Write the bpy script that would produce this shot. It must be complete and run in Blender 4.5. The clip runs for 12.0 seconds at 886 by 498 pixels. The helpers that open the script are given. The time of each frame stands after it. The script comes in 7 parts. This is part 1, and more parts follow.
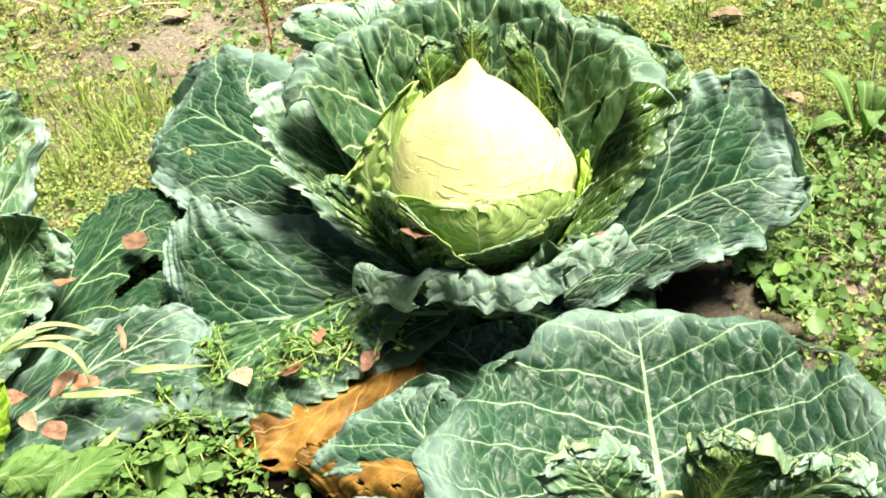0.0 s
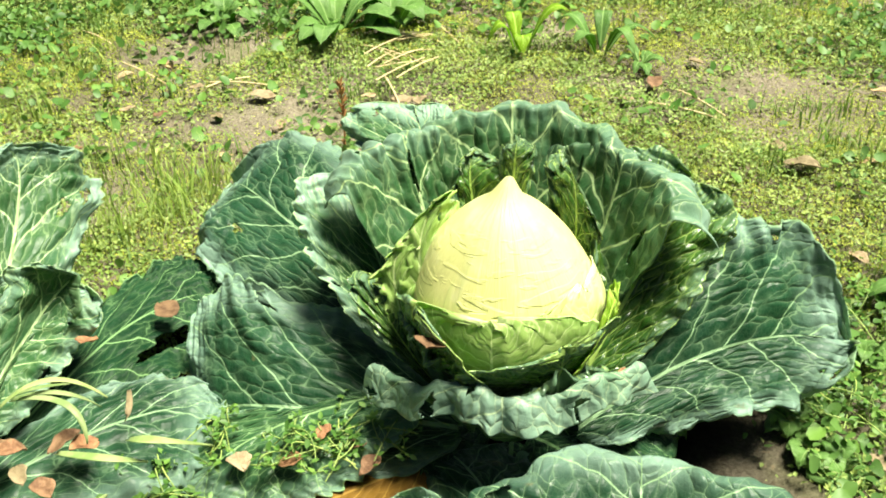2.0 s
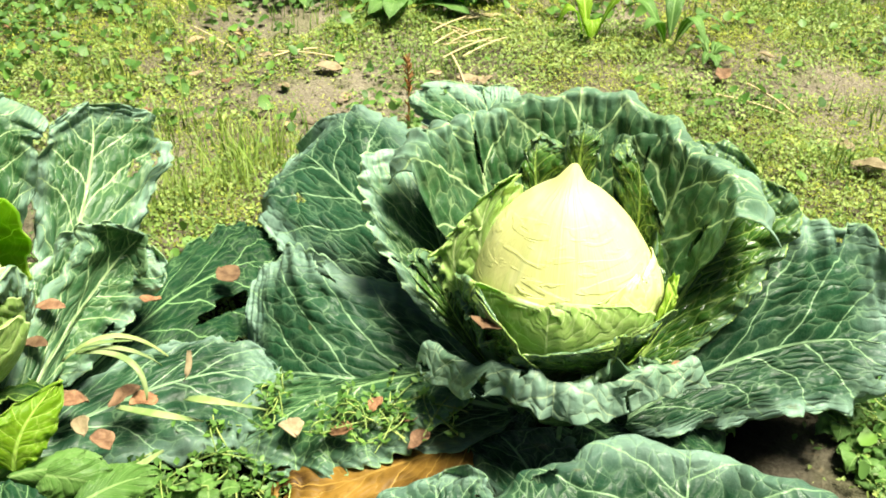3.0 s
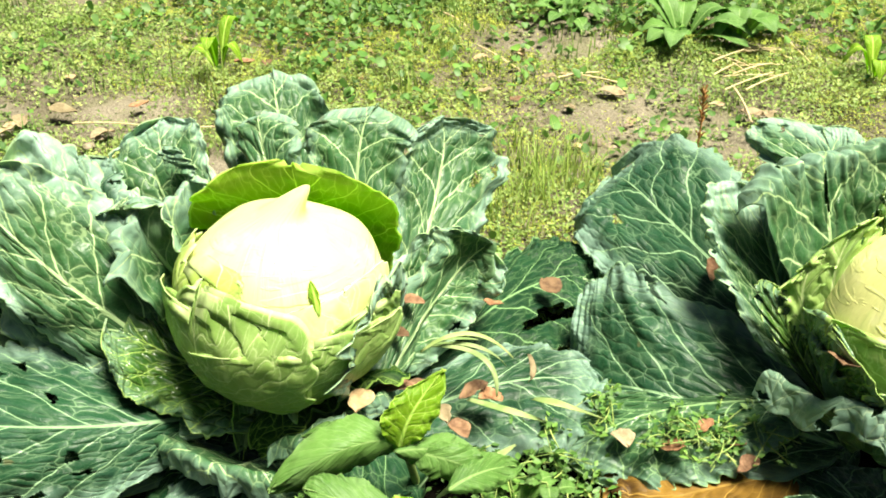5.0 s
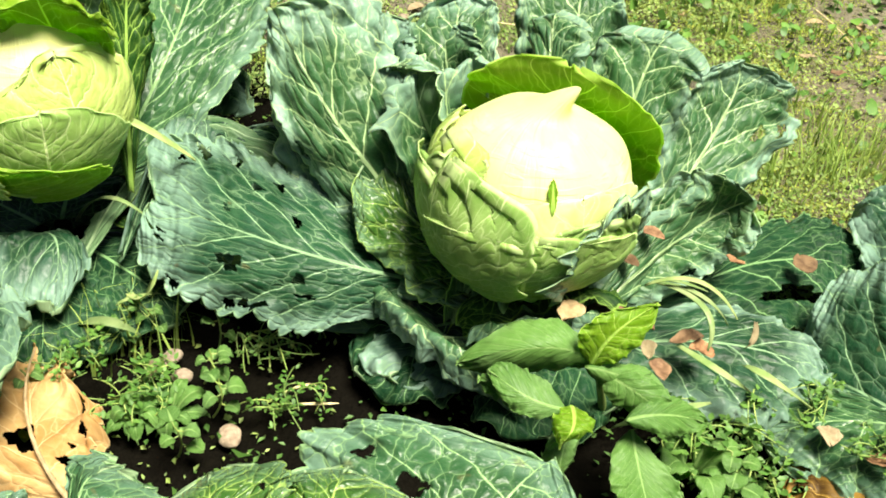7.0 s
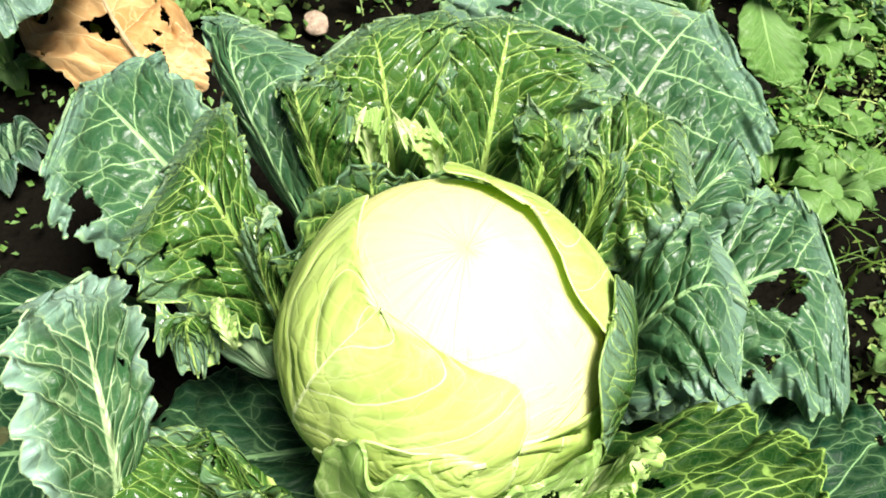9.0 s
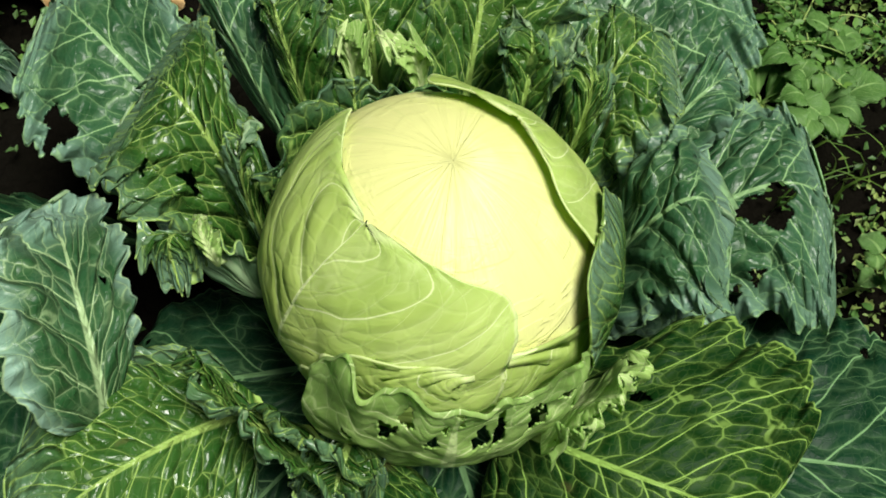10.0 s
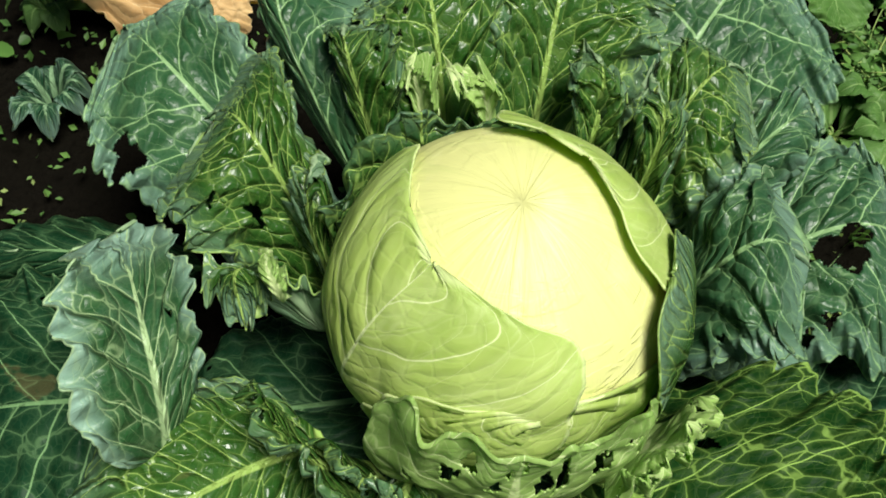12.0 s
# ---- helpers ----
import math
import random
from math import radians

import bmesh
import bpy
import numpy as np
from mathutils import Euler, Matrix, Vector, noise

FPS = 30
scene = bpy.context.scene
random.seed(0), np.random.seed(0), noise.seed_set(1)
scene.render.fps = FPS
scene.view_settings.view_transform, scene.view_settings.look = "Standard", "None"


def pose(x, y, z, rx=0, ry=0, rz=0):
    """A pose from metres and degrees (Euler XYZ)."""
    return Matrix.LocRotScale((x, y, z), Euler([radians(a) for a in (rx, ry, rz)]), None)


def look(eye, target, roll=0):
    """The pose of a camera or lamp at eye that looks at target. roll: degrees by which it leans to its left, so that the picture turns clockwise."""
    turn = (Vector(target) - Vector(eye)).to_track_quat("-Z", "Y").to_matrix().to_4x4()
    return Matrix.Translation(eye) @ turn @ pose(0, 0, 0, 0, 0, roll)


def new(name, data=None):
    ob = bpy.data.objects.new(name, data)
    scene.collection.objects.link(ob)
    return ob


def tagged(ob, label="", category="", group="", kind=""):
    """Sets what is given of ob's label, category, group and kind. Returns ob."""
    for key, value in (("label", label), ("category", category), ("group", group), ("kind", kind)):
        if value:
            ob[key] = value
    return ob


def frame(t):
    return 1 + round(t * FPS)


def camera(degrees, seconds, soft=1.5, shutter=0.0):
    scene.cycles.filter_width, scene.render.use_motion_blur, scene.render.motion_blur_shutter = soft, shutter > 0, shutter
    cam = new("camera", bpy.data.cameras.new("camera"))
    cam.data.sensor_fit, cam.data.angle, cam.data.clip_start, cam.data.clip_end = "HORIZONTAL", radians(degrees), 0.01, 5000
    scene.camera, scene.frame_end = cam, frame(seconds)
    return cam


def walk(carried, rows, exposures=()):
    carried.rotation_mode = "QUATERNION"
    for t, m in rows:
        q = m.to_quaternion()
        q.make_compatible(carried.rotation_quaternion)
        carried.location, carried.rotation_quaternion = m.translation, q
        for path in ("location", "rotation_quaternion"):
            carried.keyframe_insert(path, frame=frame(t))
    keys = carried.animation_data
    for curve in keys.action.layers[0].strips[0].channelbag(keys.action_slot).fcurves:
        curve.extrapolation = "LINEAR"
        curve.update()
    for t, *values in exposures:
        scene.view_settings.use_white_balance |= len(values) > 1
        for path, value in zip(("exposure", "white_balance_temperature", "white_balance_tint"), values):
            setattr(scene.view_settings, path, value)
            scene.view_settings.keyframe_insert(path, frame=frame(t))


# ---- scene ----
cam = camera(47.0, 12.0, soft=1.8)
PATH = [
    (0, (-0.252, -0.827, 0.749), (-0.107, 0.613, -0.363), -6.7),
    (0.5, (-0.259, -0.834, 0.756), (-0.049, 0.660, -0.272), -7.1),
    (1, (-0.252, -0.835, 0.758), (-0.092, 0.681, -0.244), -5.3),
    (1.5, (-0.217, -0.827, 0.752), (-0.145, 0.727, -0.203), -2.8),
    (2, (-0.194, -0.817, 0.745), (-0.178, 0.739, -0.209), -1.6),
    (2.5, (-0.191, -0.813, 0.744), (-0.222, 0.726, -0.239), -0.2),
    (2.7, (-0.193, -0.814, 0.745), (-0.240, 0.720, -0.244), 0.0),
    (4.3, (-0.313, -0.881, 0.795), (-0.612, 0.792, -0.259), -1.6),
    (4.5, (-0.332, -0.882, 0.792), (-0.676, 0.783, -0.260), -2.0),
    (5, (-0.371, -0.897, 0.787), (-0.791, 0.750, -0.266), -0.8),
    (5.5, (-0.379, -0.894, 0.788), (-0.943, 0.705, -0.273), 0.3),
    (6, (-0.354, -0.881, 0.788), (-1.053, 0.688, -0.236), 2.8),
    (6.5, (-0.330, -0.885, 0.782), (-1.169, 0.580, -0.290), 4.7),
    (6.7, (-0.324, -0.888, 0.774), (-1.217, 0.512, -0.340), 5.6),
    (8.3, (-0.409, -0.968, 0.692), (-1.070, 0.217, -0.777), 6.6),
    (8.5, (-0.419, -0.975, 0.680), (-1.034, 0.172, -0.839), 6.0),
    (9, (-0.434, -0.982, 0.659), (-0.939, 0.064, -0.969), 8.0),
    (9.5, (-0.437, -0.984, 0.649), (-0.880, 0.007, -1.031), 9.3),
    (10, (-0.433, -0.986, 0.647), (-0.845, -0.011, -1.050), 9.8),
    (10.5, (-0.421, -0.972, 0.646), (-0.895, -0.099, -1.090), 7.2),
    (11, (-0.401, -0.963, 0.649), (-0.933, -0.143, -1.096), 6.9),
    (11.5, (-0.401, -0.959, 0.646), (-0.922, -0.165, -1.114), 6.0),
    (12, (-0.448, -0.976, 0.648), (-0.955, -0.043, -1.046), 6.3),
]
EXPOSURES = [
    (0.0, 1.38, 6600, 20), (1.0, 1.14, 6800, 8), (2.7, 1.16, 6900, 3), (4.5, 1.32, 6900, 5), (5.5, 1.08, 6900, 4), (6.7, 0.96, 6900, 2), (8.3, 1.34, 6200, 18),
    (8.7, 1.29, 6200, 18), (9.2, 0.60, 6300, 8), (9.7, -0.10, 6200, 5), (12.0, -0.06, 6200, 6),
]
walk(cam, [(t, look(eye, target, roll)) for t, eye, target, roll in PATH], EXPOSURES)

# ---- light ----
world = bpy.data.worlds.new("sky")
scene.world = world
world.use_nodes = True
wn = world.node_tree
sky = wn.nodes.new("ShaderNodeTexSky")
sky.sky_type, sky.sun_disc = "NISHITA", False
SUN_ELEV, SUN_AZ = radians(72), radians(100)      # azimuth clockwise from +y, towards +x
sky.sun_elevation, sky.sun_rotation = SUN_ELEV, SUN_AZ
sky.air_density, sky.dust_density, sky.ozone_density = 1.0, 3.0, 1.0
wn.links.new(sky.outputs[0], wn.nodes["Background"].inputs[0])
wn.nodes["Background"].inputs[1].default_value = 0.018
sun = new("sun", bpy.data.lights.new("sun", "SUN"))
sun.data.energy, sun.data.angle, sun.data.color = 6.2, radians(24), (1.0, 0.94, 0.83)
sun_dir = Vector((math.cos(SUN_ELEV) * math.sin(SUN_AZ), math.cos(SUN_ELEV) * math.cos(SUN_AZ), math.sin(SUN_ELEV)))
sun.matrix_world = look(sun_dir * 10, (0, 0, 0))


# ---- node helpers ----
class Nodes:
    """Short writing for shader trees."""

    def __init__(self, name):
        self.mat = bpy.data.materials.new(name)
        self.mat.use_nodes = True
        self.t = self.mat.node_tree
        self.t.nodes.clear()
        self.out = self.t.nodes.new("ShaderNodeOutputMaterial")

    def put(self, socket, value):
        if isinstance(value, bpy.types.NodeSocket):
            self.t.links.new(value, socket)
        elif isinstance(value, (tuple, list)) and len(value) == 3 and socket.type == "RGBA":
            socket.default_value = (*value, 1)
        else:
            socket.default_value = value

    def math(self, op, a, b=0.0, c=0.0, clamp=False):
        n = self.t.nodes.new("ShaderNodeMath")
        n.operation, n.use_clamp = op, clamp
        for s, v in zip(n.inputs, (a, b, c)):
            self.put(s, v)
        return n.outputs[0]

    def step(self, x, low, high, a=0.0, b=1.0):
        n = self.t.nodes.new("ShaderNodeMapRange")
        n.interpolation_type = "SMOOTHSTEP"
        for k, v in zip(("Value", "From Min", "From Max", "To Min", "To Max"), (x, low, high, a, b)):
            self.put(n.inputs[k], v)
        return n.outputs[0]

    def mix(self, f, a, b, kind="MIX"):
        n = self.t.nodes.new("ShaderNodeMix")
        n.data_type, n.blend_type = "RGBA", kind
        self.put(n.inputs[0], f)
        self.put(n.inputs[6], a)
        self.put(n.inputs[7], b)
        return n.outputs[2]

    def noise(self, vec, scale, detail=3.0, rough=0.5, distort=0.0):
        n = self.t.nodes.new("ShaderNodeTexNoise")
        if vec is not None:
            self.put(n.inputs["Vector"], vec)
        for k, v in (("Scale", scale), ("Detail", detail), ("Roughness", rough), ("Distortion", distort)):
            self.put(n.inputs[k], v)
        return n.outputs[0]

    def noise_colour(self, vec, scale, detail=2.0):
        n = self.t.nodes.new("ShaderNodeTexNoise")
        self.put(n.inputs["Vector"], vec)
        self.put(n.inputs["Scale"], scale)
        self.put(n.inputs["Detail"], detail)
        return n.outputs[1]

    def cells(self, vec, scale, feature="DISTANCE_TO_EDGE", out=0):
        n = self.t.nodes.new("ShaderNodeTexVoronoi")
        n.feature = feature
        self.put(n.inputs["Vector"], vec)
        self.put(n.inputs["Scale"], scale)
        return n.outputs["Distance" if feature != "F1" or out == 0 else "Color"]

    def vec(self, op, a, b=(0, 0, 0), scale=1.0):
        n = self.t.nodes.new("ShaderNodeVectorMath")
        n.operation = op
        self.put(n.inputs[0], a)
        if op == "SCALE":
            self.put(n.inputs["Scale"], scale)
        else:
            self.put(n.inputs[1], b)
        return n.outputs[0]

    def uv(self, name):
        n = self.t.nodes.new("ShaderNodeUVMap")
        n.uv_map = name
        return n.outputs[0]

    def xyz(self, v):
        n = self.t.nodes.new("ShaderNodeSeparateXYZ")
        self.put(n.inputs[0], v)
        return n.outputs

    def object_coords(self):
        return self.t.nodes.new("ShaderNodeTexCoord").outputs["Object"]

    def rand(self):
        return self.t.nodes.new("ShaderNodeObjectInfo").outputs["Random"]

    def island(self):
        return self.t.nodes.new("ShaderNodeNewGeometry").outputs["Random Per Island"]

    def bump(self, height, distance, strength=1.0, normal=None):
        n = self.t.nodes.new("ShaderNodeBump")
        self.put(n.inputs["Strength"], strength)
        self.put(n.inputs["Distance"], distance)
        self.put(n.inputs["Height"], height)
        if normal is not None:
            self.put(n.inputs["Normal"], normal)
        return n.outputs[0]

    def ramp(self, x, stops):
        n = self.t.nodes.new("ShaderNodeValToRGB")
        e = n.color_ramp.elements
        while len(e) < len(stops):
            e.new(0.5)
        for k, (p, c) in zip(e, stops):
            k.position, k.color = p, (*c, 1)
        self.put(n.inputs[0], x)
        return n.outputs[0]

    def finish(self, colour, rough, normal=None, spec=0.5, thin=0.0, thin_colour=None):
        b = self.t.nodes.new("ShaderNodeBsdfPrincipled")
        self.put(b.inputs["Base Color"], colour)
        self.put(b.inputs["Roughness"], rough)
        self.put(b.inputs["Specular IOR Level"], spec)
        if normal is not None:
            self.put(b.inputs["Normal"], normal)
        shader = b.outputs[0]
        if thin:
            tr = self.t.nodes.new("ShaderNodeBsdfTranslucent")
            self.put(tr.inputs[0], thin_colour if thin_colour is not None else colour)
            m = self.t.nodes.new("ShaderNodeMixShader")
            self.put(m.inputs[0], thin)
            self.t.links.new(shader, m.inputs[1])
            self.t.links.new(tr.outputs[0], m.inputs[2])
            shader = m.outputs[0]
        self.t.links.new(shader, self.out.inputs[0])
        return self.mat


# ---- materials ----
def leaf_material(name, dark, light, bloom, vein, bloom_amount=0.5, pairs=5.5, net=84.0, rough=0.44, thin=0.25, vein_width=1.0, puff=0.0022, net_mix=0.38, frost_sheen=0.0, spec=0.18, quilt=0.6, rungs=1.7, rim_from=0.72):
    """A veined blade. UV 'leaf': along and across; UV 'blade': the same in metres."""
    n = Nodes(name)
    u, v, _ = n.xyz(n.uv("leaf"))
    blade = n.uv("blade")
    _, y, _ = n.xyz(blade)
    av = n.math("ABSOLUTE", n.math("MULTIPLY_ADD", v, 2.0, -1.0))
    side = n.math("GREATER_THAN", v, 0.5)
    seed = n.math("MULTIPLY", n.rand(), 37.0)
    comb = n.t.nodes.new("ShaderNodeCombineXYZ")
    n.put(comb.inputs[2], seed)
    place = n.vec("ADD", blade, comb.outputs[0])
    wob = n.vec("SCALE", n.vec("SUBTRACT", n.noise_colour(place, 30.0), (0.5, 0.5, 0.5)), scale=0.011)
    place2 = n.vec("ADD", place, wob)
    # midrib
    am = n.math("ABSOLUTE", y)
    rib_w = n.math("MULTIPLY", n.math("SUBTRACT", 1.06, u), 0.0042 * vein_width)
    rib = n.step(n.math("DIVIDE", am, rib_w), 0.55, 1.0, 1.0, 0.0)
    # side veins
    warp = n.math("MULTIPLY_ADD", n.noise(place, 14.0, 3.0), 0.8, -0.40)
    p = n.math("MULTIPLY", n.math("SUBTRACT", u, n.math("MULTIPLY", n.math("POWER", av, 0.85), 0.36)), pairs)
    p = n.math("ADD", n.math("ADD", p, warp), n.math("MULTIPLY", side, 0.45))
    d = n.math("ABSOLUTE", n.math("SUBTRACT", n.math("FRACT", n.math("ADD", p, 10.0)), 0.5))
    side_w = n.math("MULTIPLY_ADD", av, -0.024 * vein_width, 0.040 * vein_width)
    veins = n.step(n.math("DIVIDE", d, side_w), 0.35, 1.0, 1.0, 0.0)
    # their forks
    q = n.math("MULTIPLY", n.math("SUBTRACT", u, n.math("MULTIPLY", n.math("POWER", av, 1.5), 0.85)), pairs * 1.25)
    q = n.math("ADD", n.math("MULTIPLY_ADD", warp, 1.5, q), n.math("MULTIPLY", side, 0.3))
    d2 = n.math("ABSOLUTE", n.math("SUBTRACT", n.math("FRACT", n.math("ADD", q, 10.0)), 0.5))
    forks = n.math("MULTIPLY", n.step(d2, 0.004, 0.022 * vein_width, 1.0, 0.0), n.step(av, 0.18, 0.4))
    veins = n.math("MAXIMUM", veins, n.math("MULTIPLY", forks, 0.4))
    # the net between them, in rungs across the side veins
    grid = n.t.nodes.new("ShaderNodeCombineXYZ")
    n.put(grid.inputs[0], n.math("MULTIPLY", p, rungs))
    n.put(grid.inputs[1], n.math("MULTIPLY", y, net))
    n.put(grid.inputs[2], seed)
    sway = n.vec("SCALE", n.vec("SUBTRACT", n.noise_colour(place, 36.0), (0.5, 0.5, 0.5)), scale=1.1)
    mesh = n.vec("ADD", grid.outputs[0], sway)
    edge = n.cells(mesh, 1.0)
    worn = n.step(n.noise(place, 33.0, 2.0), 0.36, 0.62)
    netw = n.math("MULTIPLY", n.step(edge, 0.010, 0.040, 1.0, 0.0), n.math("MULTIPLY_ADD", worn, 0.8, 0.2))
    fine = n.step(n.cells(place2, net * 2.6), 0.01, 0.09, 1.0, 0.0)
    halo = n.step(n.math("MINIMUM", n.math("MULTIPLY", d, 1.6), edge), 0.0, 0.22, 1.0, 0.0)
    lines = n.math("MAXIMUM", n.math("MAXIMUM", rib, veins), n.math("MULTIPLY", netw, net_mix))
    mask = n.math("MAXIMUM", lines, n.math("MULTIPLY", fine, 0.05))
    # blade colour: two greens, waxy bloom, paler margin
    patch = n.noise(place, 9.0, 4.0, 0.6)
    col = n.mix(n.step(patch, 0.3, 0.7), dark, light)
    waxy = n.step(n.noise(place, 21.0, 5.0, 0.65), 0.42, 0.75)
    rim = n.math("MAXIMUM", n.step(av, 0.25, 1.0), n.step(u, 0.4, 1.0))
    waxy = n.math("MULTIPLY", waxy, n.math("MULTIPLY_ADD", rim, 0.8, 0.55))
    col = n.mix(n.math("MULTIPLY", waxy, bloom_amount, clamp=True), col, bloom)
    # pale hem: waxy bloom, with the sky's sheen on the rims painted in
    hem = n.math("MAXIMUM", n.step(av, rim_from - 0.10, 1.0), n.step(u, rim_from, 0.98))
    hem = n.math("MULTIPLY", hem, n.step(n.noise(place, 13.0, 4.0, 0.6), 0.25, 0.65, 0.4, 1.0))
    col = n.mix(n.math("MULTIPLY", hem, frost_sheen), col, (0.37, 0.56, 0.46))
    flecks = n.step(n.noise(place, 210.0, 2.0), 0.63, 0.72)
    col = n.mix(n.math("MULTIPLY", flecks, 0.1), col, light)
    col = n.mix(n.math("MULTIPLY", halo, 0.08), col, vein)
    col = n.mix(mask, col, vein)
    margin = n.math("MAXIMUM", n.step(av, 0.976, 0.990), n.step(u, 0.986, 0.994))
    col = n.mix(n.math("MULTIPLY", margin, 0.75), col, vein)
    tears = n.step(n.noise(place, 26.0, 3.0), 0.71, 0.75)
    col = n.mix(n.math("MULTIPLY", tears, 0.35), col, (0.16, 0.12, 0.05))
    # relief: puffed cells between sunken veins
    h = n.math("MULTIPLY", n.math("POWER", n.step(edge, -0.12, 0.42), 0.7), quilt)
    h = n.math("ADD", h, n.math("MULTIPLY", n.step(d, 0.0, 0.2), 0.35))
    h = n.math("ADD", h, n.math("MULTIPLY", n.noise(place, 38.0, 2.0), 0.6))
    h = n.math("SUBTRACT", h, n.math("MULTIPLY", fine, 0.06))
    normal = n.bump(h, puff, 0.9)
    r = n.math("MULTIPLY_ADD", n.noise(place, 45.0, 3.0), 0.22, rough - 0.11)
    glow = n.mix(1.0, col, (1.5, 1.9, 0.5), "MULTIPLY")
    return n.finish(col, r, normal, spec, thin, glow)


LEAF_BLUE = leaf_material("leaf_blue_green", (0.005, 0.029, 0.011), (0.015, 0.063, 0.027), (0.105, 0.205, 0.185), (0.24, 0.39, 0.21), 0.13, rough=0.36, thin=0.10, net_mix=0.42, quilt=0.9, frost_sheen=0.55, spec=0.17, vein_width=0.85)
# deep green for dark outer leaves; on the lowest leaves it paints their shade
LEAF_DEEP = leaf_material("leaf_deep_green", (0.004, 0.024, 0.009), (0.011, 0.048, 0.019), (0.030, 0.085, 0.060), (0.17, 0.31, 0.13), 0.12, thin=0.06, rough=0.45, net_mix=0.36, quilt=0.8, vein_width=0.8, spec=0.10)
# waxy leaf with a wide pale rim: light on the front lip, painted in
LEAF_RIM = leaf_material("leaf_waxy_lit_rim", (0.030, 0.090, 0.030), (0.060, 0.150, 0.055), (0.26, 0.40, 0.34), (0.46, 0.60, 0.36), 0.4, thin=0.08, rough=0.40, net_mix=0.5, frost_sheen=0.7, rim_from=0.50, quilt=1.0, vein_width=0.8, spec=0.3)
LEAF_GREEN = leaf_material("leaf_mid_green", (0.005, 0.026, 0.004), (0.010, 0.045, 0.006), (0.040, 0.125, 0.036), (0.27, 0.43, 0.09), 0.1, thin=0.08, rough=0.5, net_mix=0.58, quilt=0.8, vein_width=0.8, spec=0.09)
LEAF_FRESH = leaf_material("leaf_fresh_green", (0.013, 0.058, 0.007), (0.034, 0.105, 0.013), (0.13, 0.26, 0.10), (0.34, 0.50, 0.12), 0.18, thin=0.12, rough=0.27, pairs=7.0, net_mix=0.65, quilt=1.0, vein_width=0.8, frost_sheen=0.30, spec=0.45, puff=0.0032)
LEAF_LIME = leaf_material("leaf_lime_green", (0.130, 0.260, 0.012), (0.230, 0.380, 0.022), (0.30, 0.44, 0.06), (0.52, 0.66, 0.16), 0.25, thin=0.42, vein_width=0.7, puff=0.001)
LEAF_WRAP = leaf_material("leaf_veined_wrapper", (0.22, 0.38, 0.085), (0.37, 0.53, 0.15), (0.44, 0.58, 0.22), (0.66, 0.76, 0.38), 0.35, pairs=7.0, rough=0.34, thin=0.25, net_mix=0.55, puff=0.0012)
LEAF_PALE = leaf_material("leaf_pale_wrapper", (0.36, 0.49, 0.10), (0.50, 0.61, 0.17), (0.58, 0.67, 0.28), (0.72, 0.79, 0.40), 0.35, pairs=6.0, net=30.0, rough=0.42, thin=0.2, vein_width=0.7, net_mix=0.2, puff=0.002)
LEAF_HEART = leaf_material("leaf_heart_cream", (0.52, 0.60, 0.19), (0.68, 0.72, 0.32), (0.74, 0.77, 0.46), (0.80, 0.82, 0.52), 0.4, pairs=6.0, net=22.0, rough=0.40, thin=0.08, vein_width=0.35, puff=0.0005)
LEAF_WEED = leaf_material("leaf_weed_green", (0.065, 0.16, 0.032), (0.135, 0.27, 0.062), (0.23, 0.36, 0.16), (0.26, 0.41, 0.14), 0.45, pairs=9.0, net=90.0, rough=0.42, thin=0.3, vein_width=0.5, puff=0.0007)
LEAF_YELLOW = leaf_material("leaf_rotting_yellow", (0.05, 0.024, 0.005), (0.34, 0.19, 0.035), (0.025, 0.010, 0.004), (0.36, 0.22, 0.05), 1.0, pairs=6.0, net=40.0, rough=0.5, thin=0.2)
LEAF_SAGE = leaf_material("leaf_sage_green", (0.015, 0.057, 0.020), (0.032, 0.100, 0.036), (0.12, 0.25, 0.16), (0.28, 0.46, 0.20), 0.22, thin=0.11, rough=0.33, net_mix=0.55, quilt=1.2, frost_sheen=0.4, spec=0.32, vein_width=0.8, puff=0.0022)
LEAF_FROST = leaf_material("leaf_frosted_green", (0.018, 0.068, 0.020), (0.036, 0.112, 0.036), (0.18, 0.33, 0.25), (0.38, 0.53, 0.26), 0.2, pairs=5.5, thin=0.11, rough=0.36, net_mix=0.50, quilt=1.0, frost_sheen=0.75, spec=0.25)
LEAF_BACK = leaf_material("leaf_pale_underside", (0.06, 0.14, 0.055), (0.12, 0.22, 0.10), (0.24, 0.36, 0.25), (0.34, 0.47, 0.27), 0.6, rough=0.42, thin=0.25, vein_width=1.2)
LEAF_TAN = leaf_material("leaf_withered_tan", (0.42, 0.22, 0.07), (0.72, 0.50, 0.24), (0.26, 0.12, 0.035), (0.74, 0.56, 0.30), 0.6, pairs=6.0, net=60.0, rough=0.6, thin=0.2, vein_width=0.6)


UNDER = {LEAF_BLUE: LEAF_BACK, LEAF_GREEN: LEAF_BACK, LEAF_SAGE: LEAF_BACK, LEAF_FROST: LEAF_BACK, LEAF_RIM: LEAF_BACK, LEAF_DEEP: LEAF_BACK, LEAF_FRESH: LEAF_BACK}


